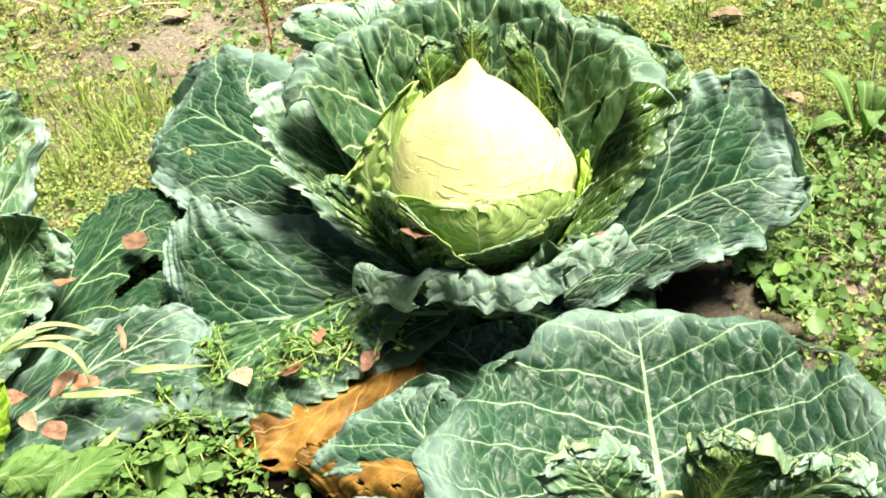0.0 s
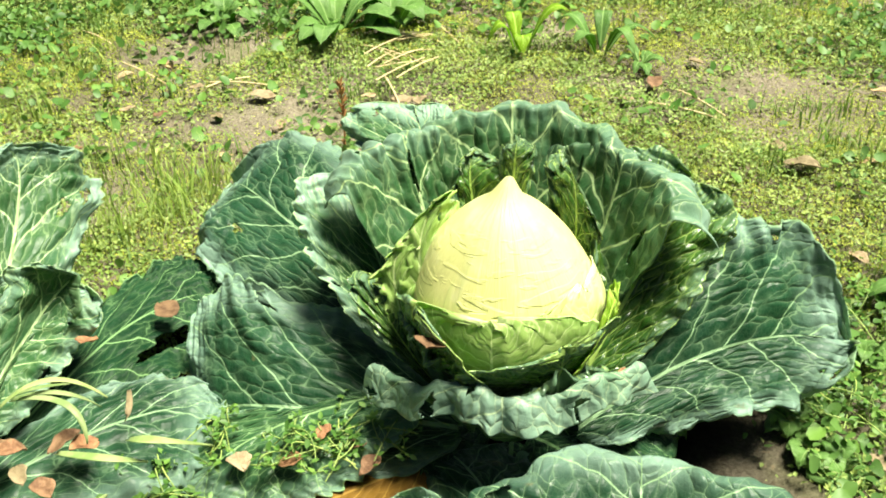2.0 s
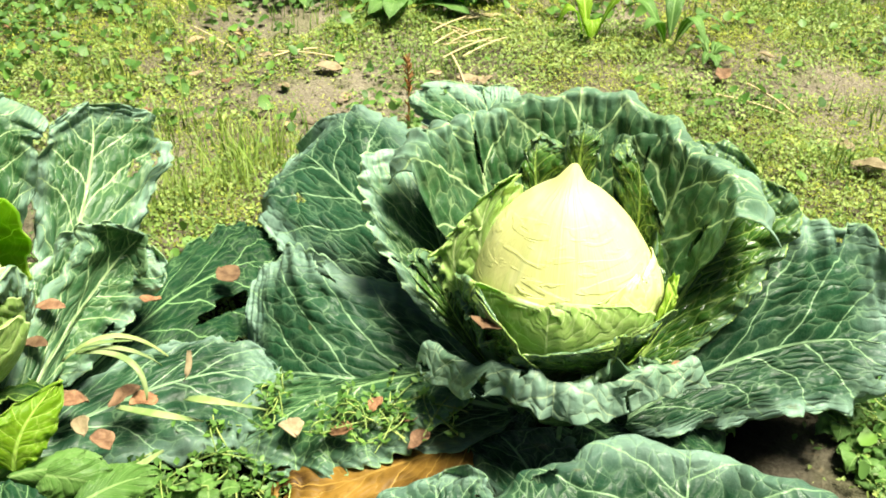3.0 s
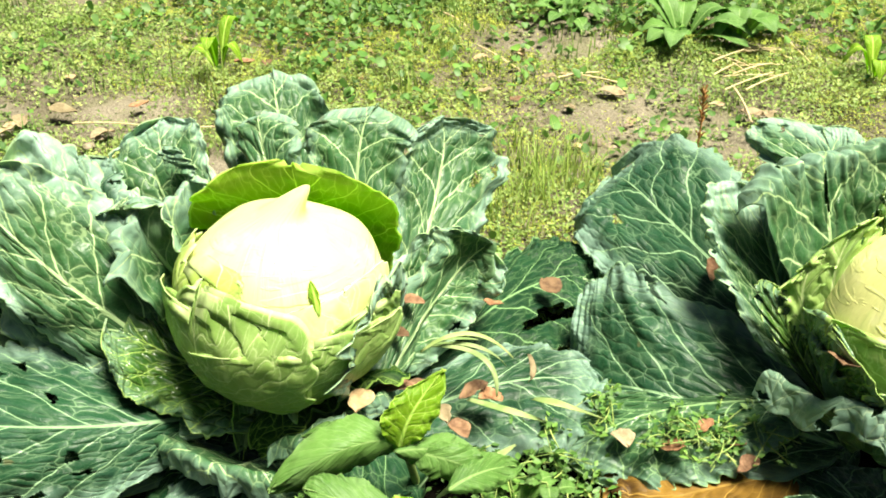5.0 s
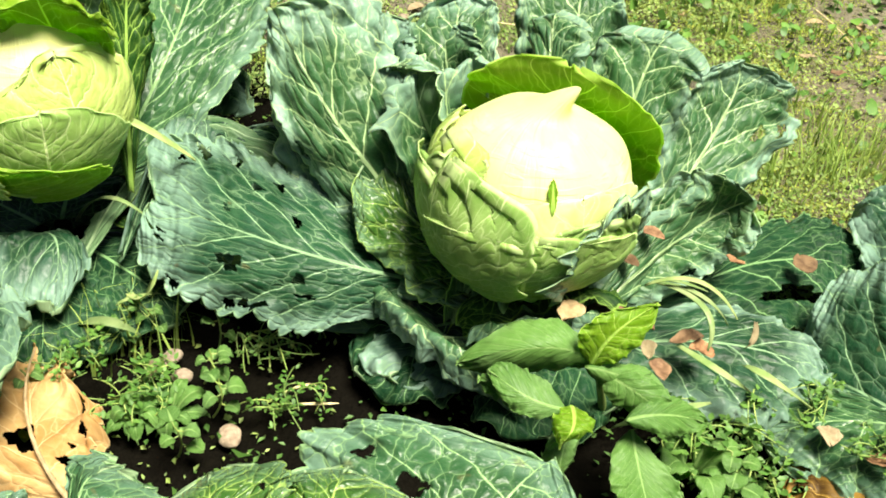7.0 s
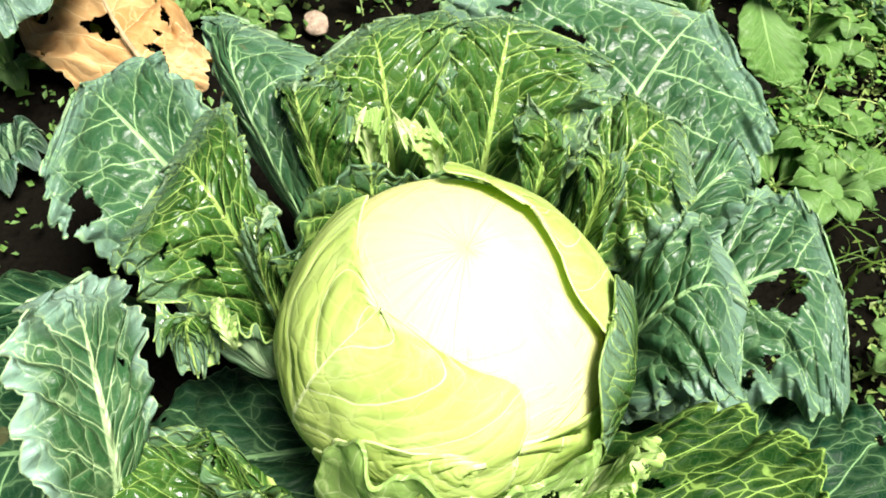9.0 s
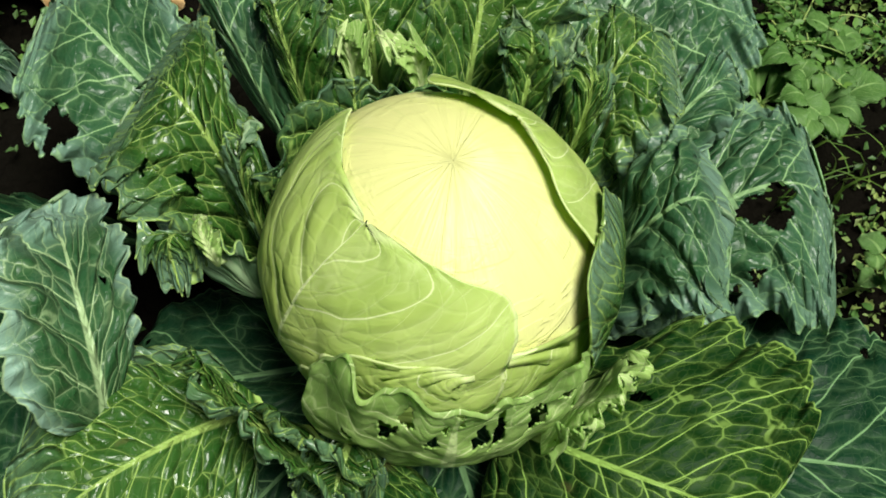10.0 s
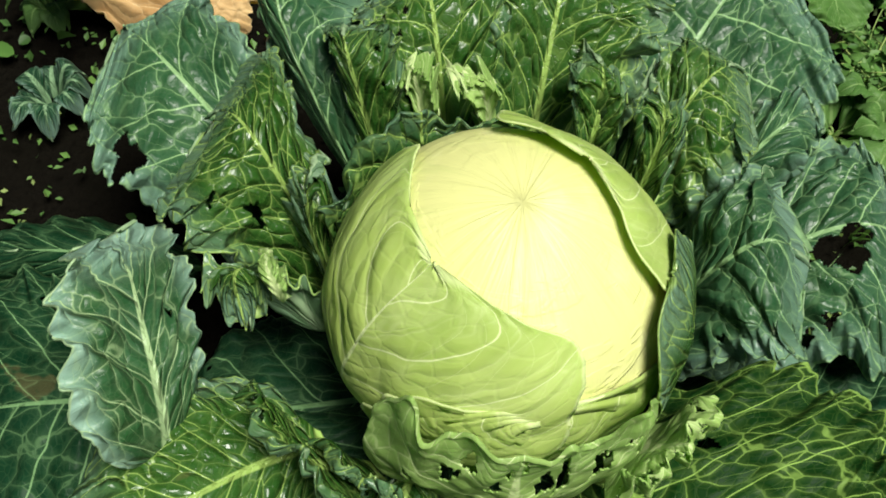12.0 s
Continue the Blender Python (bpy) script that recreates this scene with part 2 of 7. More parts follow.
def plain_material(name, a, b, scale=60.0, rough=0.7, thin=0.0, bump=0.001, per="rand", spec=0.4):
    n = Nodes(name)
    o = n.object_coords()
    k = n.noise(o, scale, 4.0, 0.6)
    col = n.mix(n.step(k, 0.3, 0.7), a, b)
    rnd = n.island() if per == "island" else n.rand()
    col = n.mix(1.0, col, n.ramp(rnd, [(0.0, (0.62, 0.66, 0.6)), (0.5, (1.0, 1.0, 1.0)), (1.0, (1.35, 1.25, 1.1))]), "MULTIPLY")
    return n.finish(col, rough, n.bump(n.noise(o, scale * 3, 4.0), bump), spec, thin)


DRY = plain_material("dry_leaf", (0.15, 0.075, 0.04), (0.36, 0.21, 0.12), 90.0, 0.75, 0.15, 0.002)
DRY_PALE = plain_material("dry_leaf_pale", (0.28, 0.21, 0.12), (0.45, 0.35, 0.22), 90.0, 0.75, 0.15, 0.002)
STONE = plain_material("pebble_stone", (0.20, 0.15, 0.11), (0.36, 0.29, 0.22), 120.0, 0.85, 0.0, 0.002)
STRAW = plain_material("straw", (0.45, 0.35, 0.18), (0.68, 0.58, 0.36), 150.0, 0.7, 0.0, 0.001, "island")
COVER = plain_material("weed_cover", (0.17, 0.28, 0.06), (0.33, 0.43, 0.14), 9.0, 0.5, 0.3, 0.0, "island")
COVER_DARK = plain_material("clover_cover", (0.06, 0.15, 0.03), (0.13, 0.26, 0.06), 9.0, 0.5, 0.3, 0.0, "island")
WEED_SMALL = plain_material("small_weed", (0.06, 0.16, 0.028), (0.14, 0.28, 0.055), 14.0, 0.5, 0.25, 0.0, "island")
MOSS = plain_material("moss_cover", (0.22, 0.30, 0.04), (0.38, 0.43, 0.08), 14.0, 0.6, 0.25, 0.0, "island")
GRASS = plain_material("grass_blades", (0.075, 0.170, 0.025), (0.170, 0.280, 0.050), 12.0, 0.5, 0.3, 0.0, "island")
GRASS_LONG = plain_material("grass_long", (0.17, 0.29, 0.05), (0.34, 0.45, 0.12), 12.0, 0.5, 0.3, 0.0, "island")
GRASS_PALE = plain_material("grass_pale", (0.20, 0.32, 0.10), (0.38, 0.47, 0.22), 40.0, 0.5, 0.25, 0.0)
STEM = plain_material("stem_green", (0.16, 0.26, 0.06), (0.30, 0.40, 0.12), 60.0, 0.55)
STALK = plain_material("stalk_rusty", (0.34, 0.15, 0.06), (0.52, 0.30, 0.12), 90.0, 0.75)


def soil_material():
    n = Nodes("soil")
    o = n.object_coords()
    big = n.noise(o, 3.0, 5.0, 0.6)
    crumbs = n.cells(o, 130.0, "F1")
    fine = n.noise(o, 240.0, 5.0, 0.7)
    col = n.mix(n.step(big, 0.35, 0.65), (0.17, 0.155, 0.105), (0.35, 0.315, 0.235))
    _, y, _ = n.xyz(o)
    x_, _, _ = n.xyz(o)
    # the bed's outline, where shade among the cabbages goes into the soil colour
    bed_shade = n.step(n.math("ADD", n.math("MAXIMUM", n.math("MAXIMUM", y, n.math("ADD", x_, 0.12)), n.math("MAXIMUM", n.math("MULTIPLY_ADD", x_, -1.0, -1.9), n.math("MULTIPLY_ADD", y, -1.0, -1.8))), n.math("MULTIPLY", n.noise(o, 5.0, 3.0), 0.3)), 0.30, 0.52, 1.0, 0.0)
    col = n.mix(n.step(fine, 0.35, 0.7), n.mix(0.5, col, (0.06, 0.045, 0.034)), col)
    litter = n.step(n.noise(o, 95.0, 3.0), 0.62, 0.68)
    col = n.mix(n.math("MULTIPLY", litter, 0.5), col, (0.34, 0.27, 0.17))
    algae = n.step(n.noise(o, 7.0, 4.0), 0.5, 0.62)
    col = n.mix(n.math("MULTIPLY", algae, 0.4), col, (0.115, 0.135, 0.045))
    # near-black bed: painted shade, not the soil's own tone
    col = n.mix(bed_shade, col, n.mix(0.985, col, (0.004, 0.0035, 0.0025)))
    out = n.math("MAXIMUM", n.math("ABSOLUTE", n.math("ADD", x_, 0.55)), n.math("ABSOLUTE", n.math("SUBTRACT", y, 0.3)))
    meadow = n.step(n.math("ADD", out, n.math("MULTIPLY", n.noise(o, 2.0, 4.0), 0.8)), 1.6, 2.4)
    weedy = n.mix(n.step(n.noise(o, 18.0, 5.0, 0.7), 0.35, 0.65), (0.055, 0.085, 0.022), (0.135, 0.165, 0.05))
    weedy = n.mix(n.step(n.noise(o, 1.6, 5.0, 0.6), 0.54, 0.66, 0.0, 0.75), weedy, n.mix(fine, (0.15, 0.125, 0.085), (0.26, 0.22, 0.155)))
    col = n.mix(meadow, col, weedy)
    h = n.math("ADD", n.math("MULTIPLY", crumbs, 0.7), fine)
    return n.finish(col, 0.95, n.bump(h, 0.006), 0.02)


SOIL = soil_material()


def head_material():
    n = Nodes("cabbage_head")
    u, v, _ = n.xyz(n.uv("leaf"))
    blade = n.uv("blade")
    o = n.object_coords()
    streak = n.t.nodes.new("ShaderNodeMapping")
    n.put(streak.inputs[0], n.uv("leaf"))
    streak.inputs["Scale"].default_value = (4.0, 42.0, 1.0)
    s = n.noise(streak.outputs[0], 1.0, 4.0, 0.6, 0.6)
    green = n.step(n.math("ADD", u, n.math("MULTIPLY_ADD", n.noise(o, 14.0, 4.0), 0.3, -0.15)), 0.30, 0.62, 1.0, 0.0)
    col = n.mix(green, (0.74, 0.74, 0.30), (0.48, 0.62, 0.14))
    col = n.mix(n.math("MULTIPLY", n.math("MULTIPLY", n.step(s, 0.5, 0.7), 0.35), n.step(u, 0.80, 0.92, 1.0, 0.0)), col, (0.50, 0.60, 0.20))
    col = n.mix(n.math("MULTIPLY", n.step(n.noise(o, 34.0, 4.0), 0.5, 0.75), 0.35), col, (0.80, 0.81, 0.55))
    folds = n.t.nodes.new("ShaderNodeMapping")
    n.put(folds.inputs[0], n.uv("leaf"))
    folds.inputs["Scale"].default_value = (26.0, 9.0, 1.0)
    fade = n.step(u, 0.80, 0.92, 1.0, 0.0)
    crease = n.step(n.noise(folds.outputs[0], 1.0, 3.0, 0.55, 0.8), 0.52, 0.60)
    low = n.math("MULTIPLY", n.math("MULTIPLY", crease, fade), n.step(u, 0.45, 0.75, 1.0, 0.15))
    col = n.mix(n.math("MULTIPLY", low, 0.3), col, (0.44, 0.54, 0.14))
    h = n.math("MULTIPLY_ADD", s, 0.5, n.math("MULTIPLY", low, 0.6))
    return n.finish(col, 0.42, n.bump(h, 0.003), 0.3, 0.06, (0.8, 0.85, 0.35))


HEAD = head_material()


# ---- shape helpers ----
def lattice(p):
    q = np.sin(p @ np.array([127.1, 311.7, 74.7])) * 43758.5453
    return q - np.floor(q)


def vnoise(p):
    """Smooth noise from -1 to 1 at points (n, 3)."""
    i = np.floor(p)
    f = p - i
    f = f * f * (3 - 2 * f)
    total = 0
    for c in np.ndindex(2, 2, 2):
        c = np.array(c)
        total = total + np.prod(np.where(c, f, 1 - f), axis=-1) * lattice(i + c)
    return 2 * total - 1


def mesh_object(name, verts, faces, material, parent=None, uvs=None, smooth=True, label=""):
    me = bpy.data.meshes.new(name)
    me.from_pydata(np.asarray(verts).tolist(), [], faces if isinstance(faces, list) else faces.tolist())
    for key, data in (uvs or {}).items():
        layer = me.uv_layers.new(name=key)
        loops = np.zeros(len(me.loops), np.int32)
        me.loops.foreach_get("vertex_index", loops)
        layer.data.foreach_set("uv", np.asarray(data, np.float32)[loops].ravel())
    me.materials.append(material)
    if smooth:
        me.polygons.foreach_set("use_smooth", np.ones(len(me.polygons), bool))
    me.update()
    ob = new(name, me)
    if parent is not None:
        ob.parent = parent
    if label:
        ob["label"] = label
    return ob


def thing(name, place, label, category, group=""):
    ob = new(name)
    ob.empty_display_size = 0.05
    ob.location = place
    return tagged(ob, label, category, group)


def grid_faces(nu, nv):
    i = np.arange((nu - 1) * (nv - 1))
    a = (i // (nv - 1)) * nv + i % (nv - 1)
    return np.stack([a, a + 1, a + nv + 1, a + nv], 1)


SEED = [0]


def leaf(plant, name, material, base, mid, tip, left, right, um=0.6, q=0.5, cup=1.6, ruffle=0.006, freq=7.0, curl=0.012, lobes=0.11, bend=0.009, foot=0.34, roll=0.0, roll_from=0.72, under=None, ripple=0.0042,
         holes=(), eaten=3, res=1.0, thick=0.0011, label="", axis_high=0.6, teeth=0.0, pucker=0.0036, flute=0.005, scallop=0.05):
    """A leaf blade along base, mid and tip, whose margins pass through left and right at the share um of its length."""
    SEED[0] += 1
    sd = SEED[0] * 7.31
    rng = np.random.RandomState(SEED[0])
    base, mid, tip, left, right = (np.array(p, float) for p in (base, mid, tip, left, right))
    origin = np.array(plant.location)
    nu, nv = int(66 * res), int(48 * res) | 1
    t = np.linspace(0, 1, nu)
    u = 1 - (1 - t) ** 1.15
    v = np.linspace(-1, 1, nv)
    U, V = np.meshgrid(u, v, indexing="ij")
    ctrl = 2 * mid - 0.5 * (base + tip)

    def spine(x):
        x = np.asarray(x)[..., None]
        return (1 - x) ** 2 * base + 2 * x * (1 - x) * ctrl + x ** 2 * tip

    M = spine(U)
    at = spine(um)
    along = tip - base
    N = np.cross(right - left, along)
    N /= np.linalg.norm(N) + 1e-9
    high = origin + np.array([0, 0, axis_high])
    if N @ (high - mid) < 0:
        N = -N
    length = np.linalg.norm(mid - base) + np.linalg.norm(tip - mid)
    p = math.log(0.5) / math.log(um)
    w = np.sin(np.pi * np.clip(U, 1e-4, 1 - 1e-4) ** p) ** (0.8 * q)
    w = np.where(U < um, np.maximum(w, foot * (0.55 + 0.45 * U / um)), w)
    A = np.abs(V)
    S = np.sign(V)
    edge_place = np.stack([U * freq * 0.8, S * 3.1 + sd, np.zeros_like(U)], -1).reshape(-1, 3)
    lob = vnoise(edge_place).reshape(U.shape) + 0.6 * vnoise(edge_place * 2.7 + 5).reshape(U.shape) + 0.35 * vnoise(edge_place * 7 + 2).reshape(U.shape)
    if teeth:
        lob = lob + teeth / max(lobes, 1e-3) * (np.abs((U * 16) % 1 - 0.5) * 2 - 0.5)
    # scallops between the ends of the side veins
    beat = (U - 0.30 * A ** 0.85) * length / 0.021 + np.where(V > 0, 0.45, 0) + 0.8 * vnoise(edge_place * 1.3 + 11).reshape(U.shape)
    notch = np.abs(np.sin(np.pi * beat)) ** 0.7 - 0.62
    w = w * (1 + lobes * lob * A + scallop * notch * A ** 3 * np.clip(U * 4 - 0.6, 0, 1))
    out = np.zeros(U.shape + (3,))
    for sgn, goal in ((-1, left), (1, right)):
        g = goal - at
        gn = (g @ N) * N
        gt = g - gn
        m = (V * sgn >= 0)[..., None]
        out += m * (w * A)[..., None] * gt + m * (w * A ** cup)[..., None] * gn * 1.0
    P = M + out
    if roll:
        # the margin rolls back round a cylinder
        k0 = roll_from
        reach = np.linalg.norm(out, axis=-1) / np.maximum(A, 1e-3)
        way = out / (np.linalg.norm(out, axis=-1, keepdims=True) + 1e-9)
        rad = roll * (1 + 0.35 * vnoise(edge_place * 0.7 + 3).reshape(U.shape))
        phi = np.clip((A - k0) * reach / rad, 0, 2.9)
        side_roll = M + way * (np.minimum(A, k0) * reach + rad * np.sin(phi))[..., None] + N * ((out @ N) * 0 + rad * (np.cos(phi) - 1))[..., None]
        P = np.where((A > k0)[..., None], side_roll, P)
        u0 = 0.5 + 0.5 * k0
        T = spine(u0) - spine(u0 - 0.02)
        T /= np.linalg.norm(T)
        psi = np.clip((U - u0) * length / rad, 0, 2.9)
        shift = spine(u0) + T * (rad * np.sin(psi))[..., None] + N * (rad * (np.cos(psi) - 1))[..., None] - M
        P = P + np.where((U > u0)[..., None], shift, 0)
    # waves of the margin
    E = np.maximum(A ** 2.6, np.clip((U - 0.8) / 0.2, 0, 1) ** 1.5) * np.clip(U / 0.3, 0, 1)
    wave = np.stack([U * freq, S * 2.3 + V * 0.8 + sd, V * 0.7], -1).reshape(-1, 3)
    ruf = vnoise(wave).reshape(U.shape) + 0.6 * vnoise(wave * 2.3 + 9).reshape(U.shape) + 0.3 * vnoise(wave * 4.7 + 4).reshape(U.shape)
    arc = U * length + (np.abs(V) * w * np.clip((U - 0.75) / 0.25, 0, 1)) * 0.12
    fold = np.stack([arc / 0.0125, S * 5.3 + sd, A * 1.6], -1).reshape(-1, 3)
    crimp = 1.3 * vnoise(fold).reshape(U.shape) + 0.6 * vnoise(fold * 2.1 + 8).reshape(U.shape)
    disp = ripple * crimp * np.maximum(A ** 1.8, np.clip((U - 0.6) / 0.4, 0, 1) ** 1.5) * np.clip(U / 0.3, 0, 1)
    disp = disp + 2.2 * ruffle * E * ruf + bend * vnoise(P.reshape(-1, 3) * 11 + sd).reshape(U.shape) * np.clip(U * 2.5, 0, 1)
    if curl:
        R = np.maximum(np.clip((A - 0.45) / 0.55, 0, 1), np.clip((U - 0.6) / 0.4, 0, 1)) ** 2
        disp = disp - curl * R
        P = P - (R * abs(curl) * 0.3)[..., None] * (out / (np.linalg.norm(out, axis=-1, keepdims=True) + 1e-6))
    # blistered blade between the side veins
    blade = np.stack([P.reshape(-1, 3)[:, 0], P.reshape(-1, 3)[:, 1], P.reshape(-1, 3)[:, 2]], -1)
    pk = vnoise(blade * 55 + sd).reshape(U.shape)
    ribs = (U - 0.36 * A ** 0.85) * 7
    pk = pk * 0.9 + 0.7 * np.abs((ribs * 5 / 7 + np.where(V > 0, 0.45, 0) + 0.9 * vnoise(blade * 13 + sd).reshape(U.shape)) % 1 - 0.5)
    pleat = np.cos(2 * np.pi * ((U - 0.36 * A ** 0.85) * 5.5 + np.where(V > 0, 0.45, 0) + 0.6 * vnoise(blade * 13 + sd).reshape(U.shape)))
    disp = disp + flute * pleat * np.clip(A, 0, 1) ** 1.3 * np.clip(U * 2.5 - 0.3, 0, 1)
    disp = disp + pucker * pk * np.clip(A * 4, 0, 1) * np.clip(U * 5, 0, 1)
    P = P + disp[..., None] * N
    # thick midrib, proud below
    faces = grid_faces(nu, nv)
    uc = (U[:-1, :-1] + U[1:, 1:]).ravel() / 2
    vc = (V[:-1, :-1] + V[1:, 1:]).ravel() / 2
    keep = np.ones(len(faces), bool)
    spots = list(holes)
    for _ in range(eaten):
        spots.append((rng.uniform(0.35, 0.97), rng.choice((-1, 1)) * rng.uniform(0.45, 1.02), rng.uniform(0.01, 0.04), rng.uniform(0.015, 0.07)))
    for hu, hv, ru, rv in spots:
        ang = np.arctan2((vc - hv) / rv, (uc - hu) / ru)
        rad = np.hypot((vc - hv) / rv, (uc - hu) / ru)
        keep &= rad > 1 + 0.22 * np.sin(ang * 3 + hu * 40) + 0.14 * np.sin(ang * 7 + hv * 30)
    faces = faces[keep]
    half = 0.5 * (np.linalg.norm(left - at) + np.linalg.norm(right - at))
    uvs = {"leaf": np.stack([U, V * 0.5 + 0.5], -1).reshape(-1, 2), "blade": np.stack([U * length, V * w * half], -1).reshape(-1, 2)}
    a, b = P[nu // 2, nv // 2 + 2] - P[nu // 2, nv // 2], P[nu // 2 + 2, nv // 2] - P[nu // 2, nv // 2]
    if np.cross(a, b) @ N < 0:
        faces = faces[:, ::-1]
    ob = mesh_object(name, P.reshape(-1, 3) - origin, faces, material, plant, uvs, label=label)
    ob.data.materials.append(under or UNDER.get(material, material))
    mod = ob.modifiers.new("thickness", "SOLIDIFY")
    mod.thickness, mod.offset, mod.material_offset = thick, -1.0, 1
    return ob


def head_radius(th, az, r, squash, point, lump, sd, cone=0.0):
    """Radius and height of a head at the polar angle th from its stem and the azimuth az."""
    d = np.stack([np.sin(th) * np.cos(az), np.sin(th) * np.sin(az), -np.cos(th)], -1)
    k = r * (1 + lump * vnoise(d.reshape(-1, 3) * 1.7 + sd).reshape(th.shape))
    P = d * k[..., None] * np.array([1, 1, squash])
    P[..., 2] += cone * np.exp(-((np.pi - th) / 0.85) ** 2)
    near = np.exp(-((np.pi - th) / point[3]) ** 2)
    P = P + near[..., None] * np.array([point[0], point[1], point[2]])
    return P


def head(plant, centre, r, squash=1.0, point=(0, 0, 0.03, 0.35), lump=0.03, seed=1.0, label="", cone=0.0):
    nu, nv = 72, 97
    th, az = np.meshgrid(np.linspace(0.001, np.pi - 0.001, nu), np.linspace(0, 2 * np.pi, nv), indexing="ij")
    az0 = np.where(az > 2 * np.pi - 1e-6, 0, az)
    P = head_radius(th, az0, r, squash, point, lump, seed, cone)
    P += np.array(centre) - np.array(plant.location)
    uvs = {"leaf": np.stack([th / np.pi, az / 2 / np.pi], -1).reshape(-1, 2), "blade": np.stack([th * r, az * r], -1).reshape(-1, 2)}
    ob = mesh_object("head", P.reshape(-1, 3), grid_faces(nu, nv), HEAD, plant, uvs, label=label)
    return dict(plant=plant, centre=np.array(centre, float), r=r, squash=squash, point=point, lump=lump, seed=seed, cone=cone)


def wrap(h, name, material, az, span, reach, start=0.35, off=0.004, flare=0.0, um=0.55, q=0.5, lean=0.0, ruffle=0.003, lobes=0.06, holes=(), eaten=0, freq=8.0, res=1.0, label="", rag=0.0, fold=0.0):
    """A leaf that clings to a head, from its stem side up to the polar angle reach (degrees), az and span in degrees."""
    SEED[0] += 1
    sd = SEED[0] * 5.17
    rng = np.random.RandomState(SEED[0] + 500)
    nu, nv = int(56 * res), int(48 * res) | 1
    U, V = np.meshgrid(np.linspace(0, 1, nu), np.linspace(-1, 1, nv), indexing="ij")
    p = math.log(0.5) / math.log(um)
    w = np.maximum(np.sin(np.pi * np.clip(U, 1e-4, 1 - 1e-4) ** p) ** q, np.where(U < um, 0.12, 0))
    A, S = np.abs(V), np.sign(V)
    ep = np.stack([U * freq, S * 3.7 + sd, V], -1).reshape(-1, 3)
    lob = vnoise(ep).reshape(U.shape) + 0.6 * vnoise(ep * 2.9).reshape(U.shape)
    w = w * (1 + lobes * lob * A)
    th = radians(start * 100) + (radians(reach) - radians(start * 100)) * U * (1 + 0.4 * lobes * lob * np.clip(U - 0.6, 0, 1) * 2)
    if rag:
        rp = np.stack([V * freq * 0.6, np.full_like(V, sd), np.zeros_like(V)], -1).reshape(-1, 3)
        th = th + rag * np.clip((U - 0.3) / 0.7, 0, 1) * (vnoise(rp) + 0.7 * vnoise(rp * 2.3 + 4) + 0.5 * vnoise(rp * 5.1 + 2)).reshape(U.shape)
    dz = radians(span) * w * V / np.maximum(np.sin(th), 0.35) + radians(lean) * U
    P = head_radius(th, radians(az) + dz, h["r"], h["squash"], h["point"], h["lump"], h["seed"], h["cone"])
    d = P / (np.linalg.norm(P, axis=-1, keepdims=True) + 1e-9)
    E = np.maximum(A ** 4, np.clip((U - 0.75) / 0.25, 0, 1) ** 1.6)
    wave = np.stack([U * freq, V * 3 + sd, V * 0.5], -1).reshape(-1, 3)
    o = off + E * (flare + ruffle * vnoise(wave).reshape(U.shape)) + 0.0012 * vnoise(P.reshape(-1, 3) * 60 + sd).reshape(U.shape)
    if fold:
        fp = np.stack([V * freq, np.full_like(V, sd + 3), U * 1.5], -1).reshape(-1, 3)
        o = o + fold * np.clip(U * 1.6 - 0.3, 0, 1) * (vnoise(fp) + 0.6 * vnoise(fp * 2.2 + 6)).reshape(U.shape)
    P = P + d * o[..., None] + h["centre"] - np.array(h["plant"].location)
    faces = grid_faces(nu, nv)
    uc = (U[:-1, :-1] + U[1:, 1:]).ravel() / 2
    vc = (V[:-1, :-1] + V[1:, 1:]).ravel() / 2
    keep = np.ones(len(faces), bool)
    spots = list(holes)
    for _ in range(eaten):
        spots.append((rng.uniform(0.6, 1.0), rng.uniform(-1.0, 1.0), rng.uniform(0.015, 0.05), rng.uniform(0.02, 0.09)))
    for hu, hv, ru, rv in spots:
        ang = np.arctan2((vc - hv) / rv, (uc - hu) / ru)
        keep &= np.hypot((vc - hv) / rv, (uc - hu) / ru) > 1 + 0.22 * np.sin(ang * 3 + hu * 40) + 0.14 * np.sin(ang * 7)
    uvs = {"leaf": np.stack([U, V * 0.5 + 0.5], -1).reshape(-1, 2),
           "blade": np.stack([(th - th.min()) * h["r"], radians(span) * w * V * h["r"]], -1).reshape(-1, 2)}
    ob = mesh_object(name, P.reshape(-1, 3), faces[keep], material, h["plant"], uvs, label=label)
    mod = ob.modifiers.new("thickness", "SOLIDIFY")
    mod.thickness, mod.offset = 0.0010, 1.0
    return ob


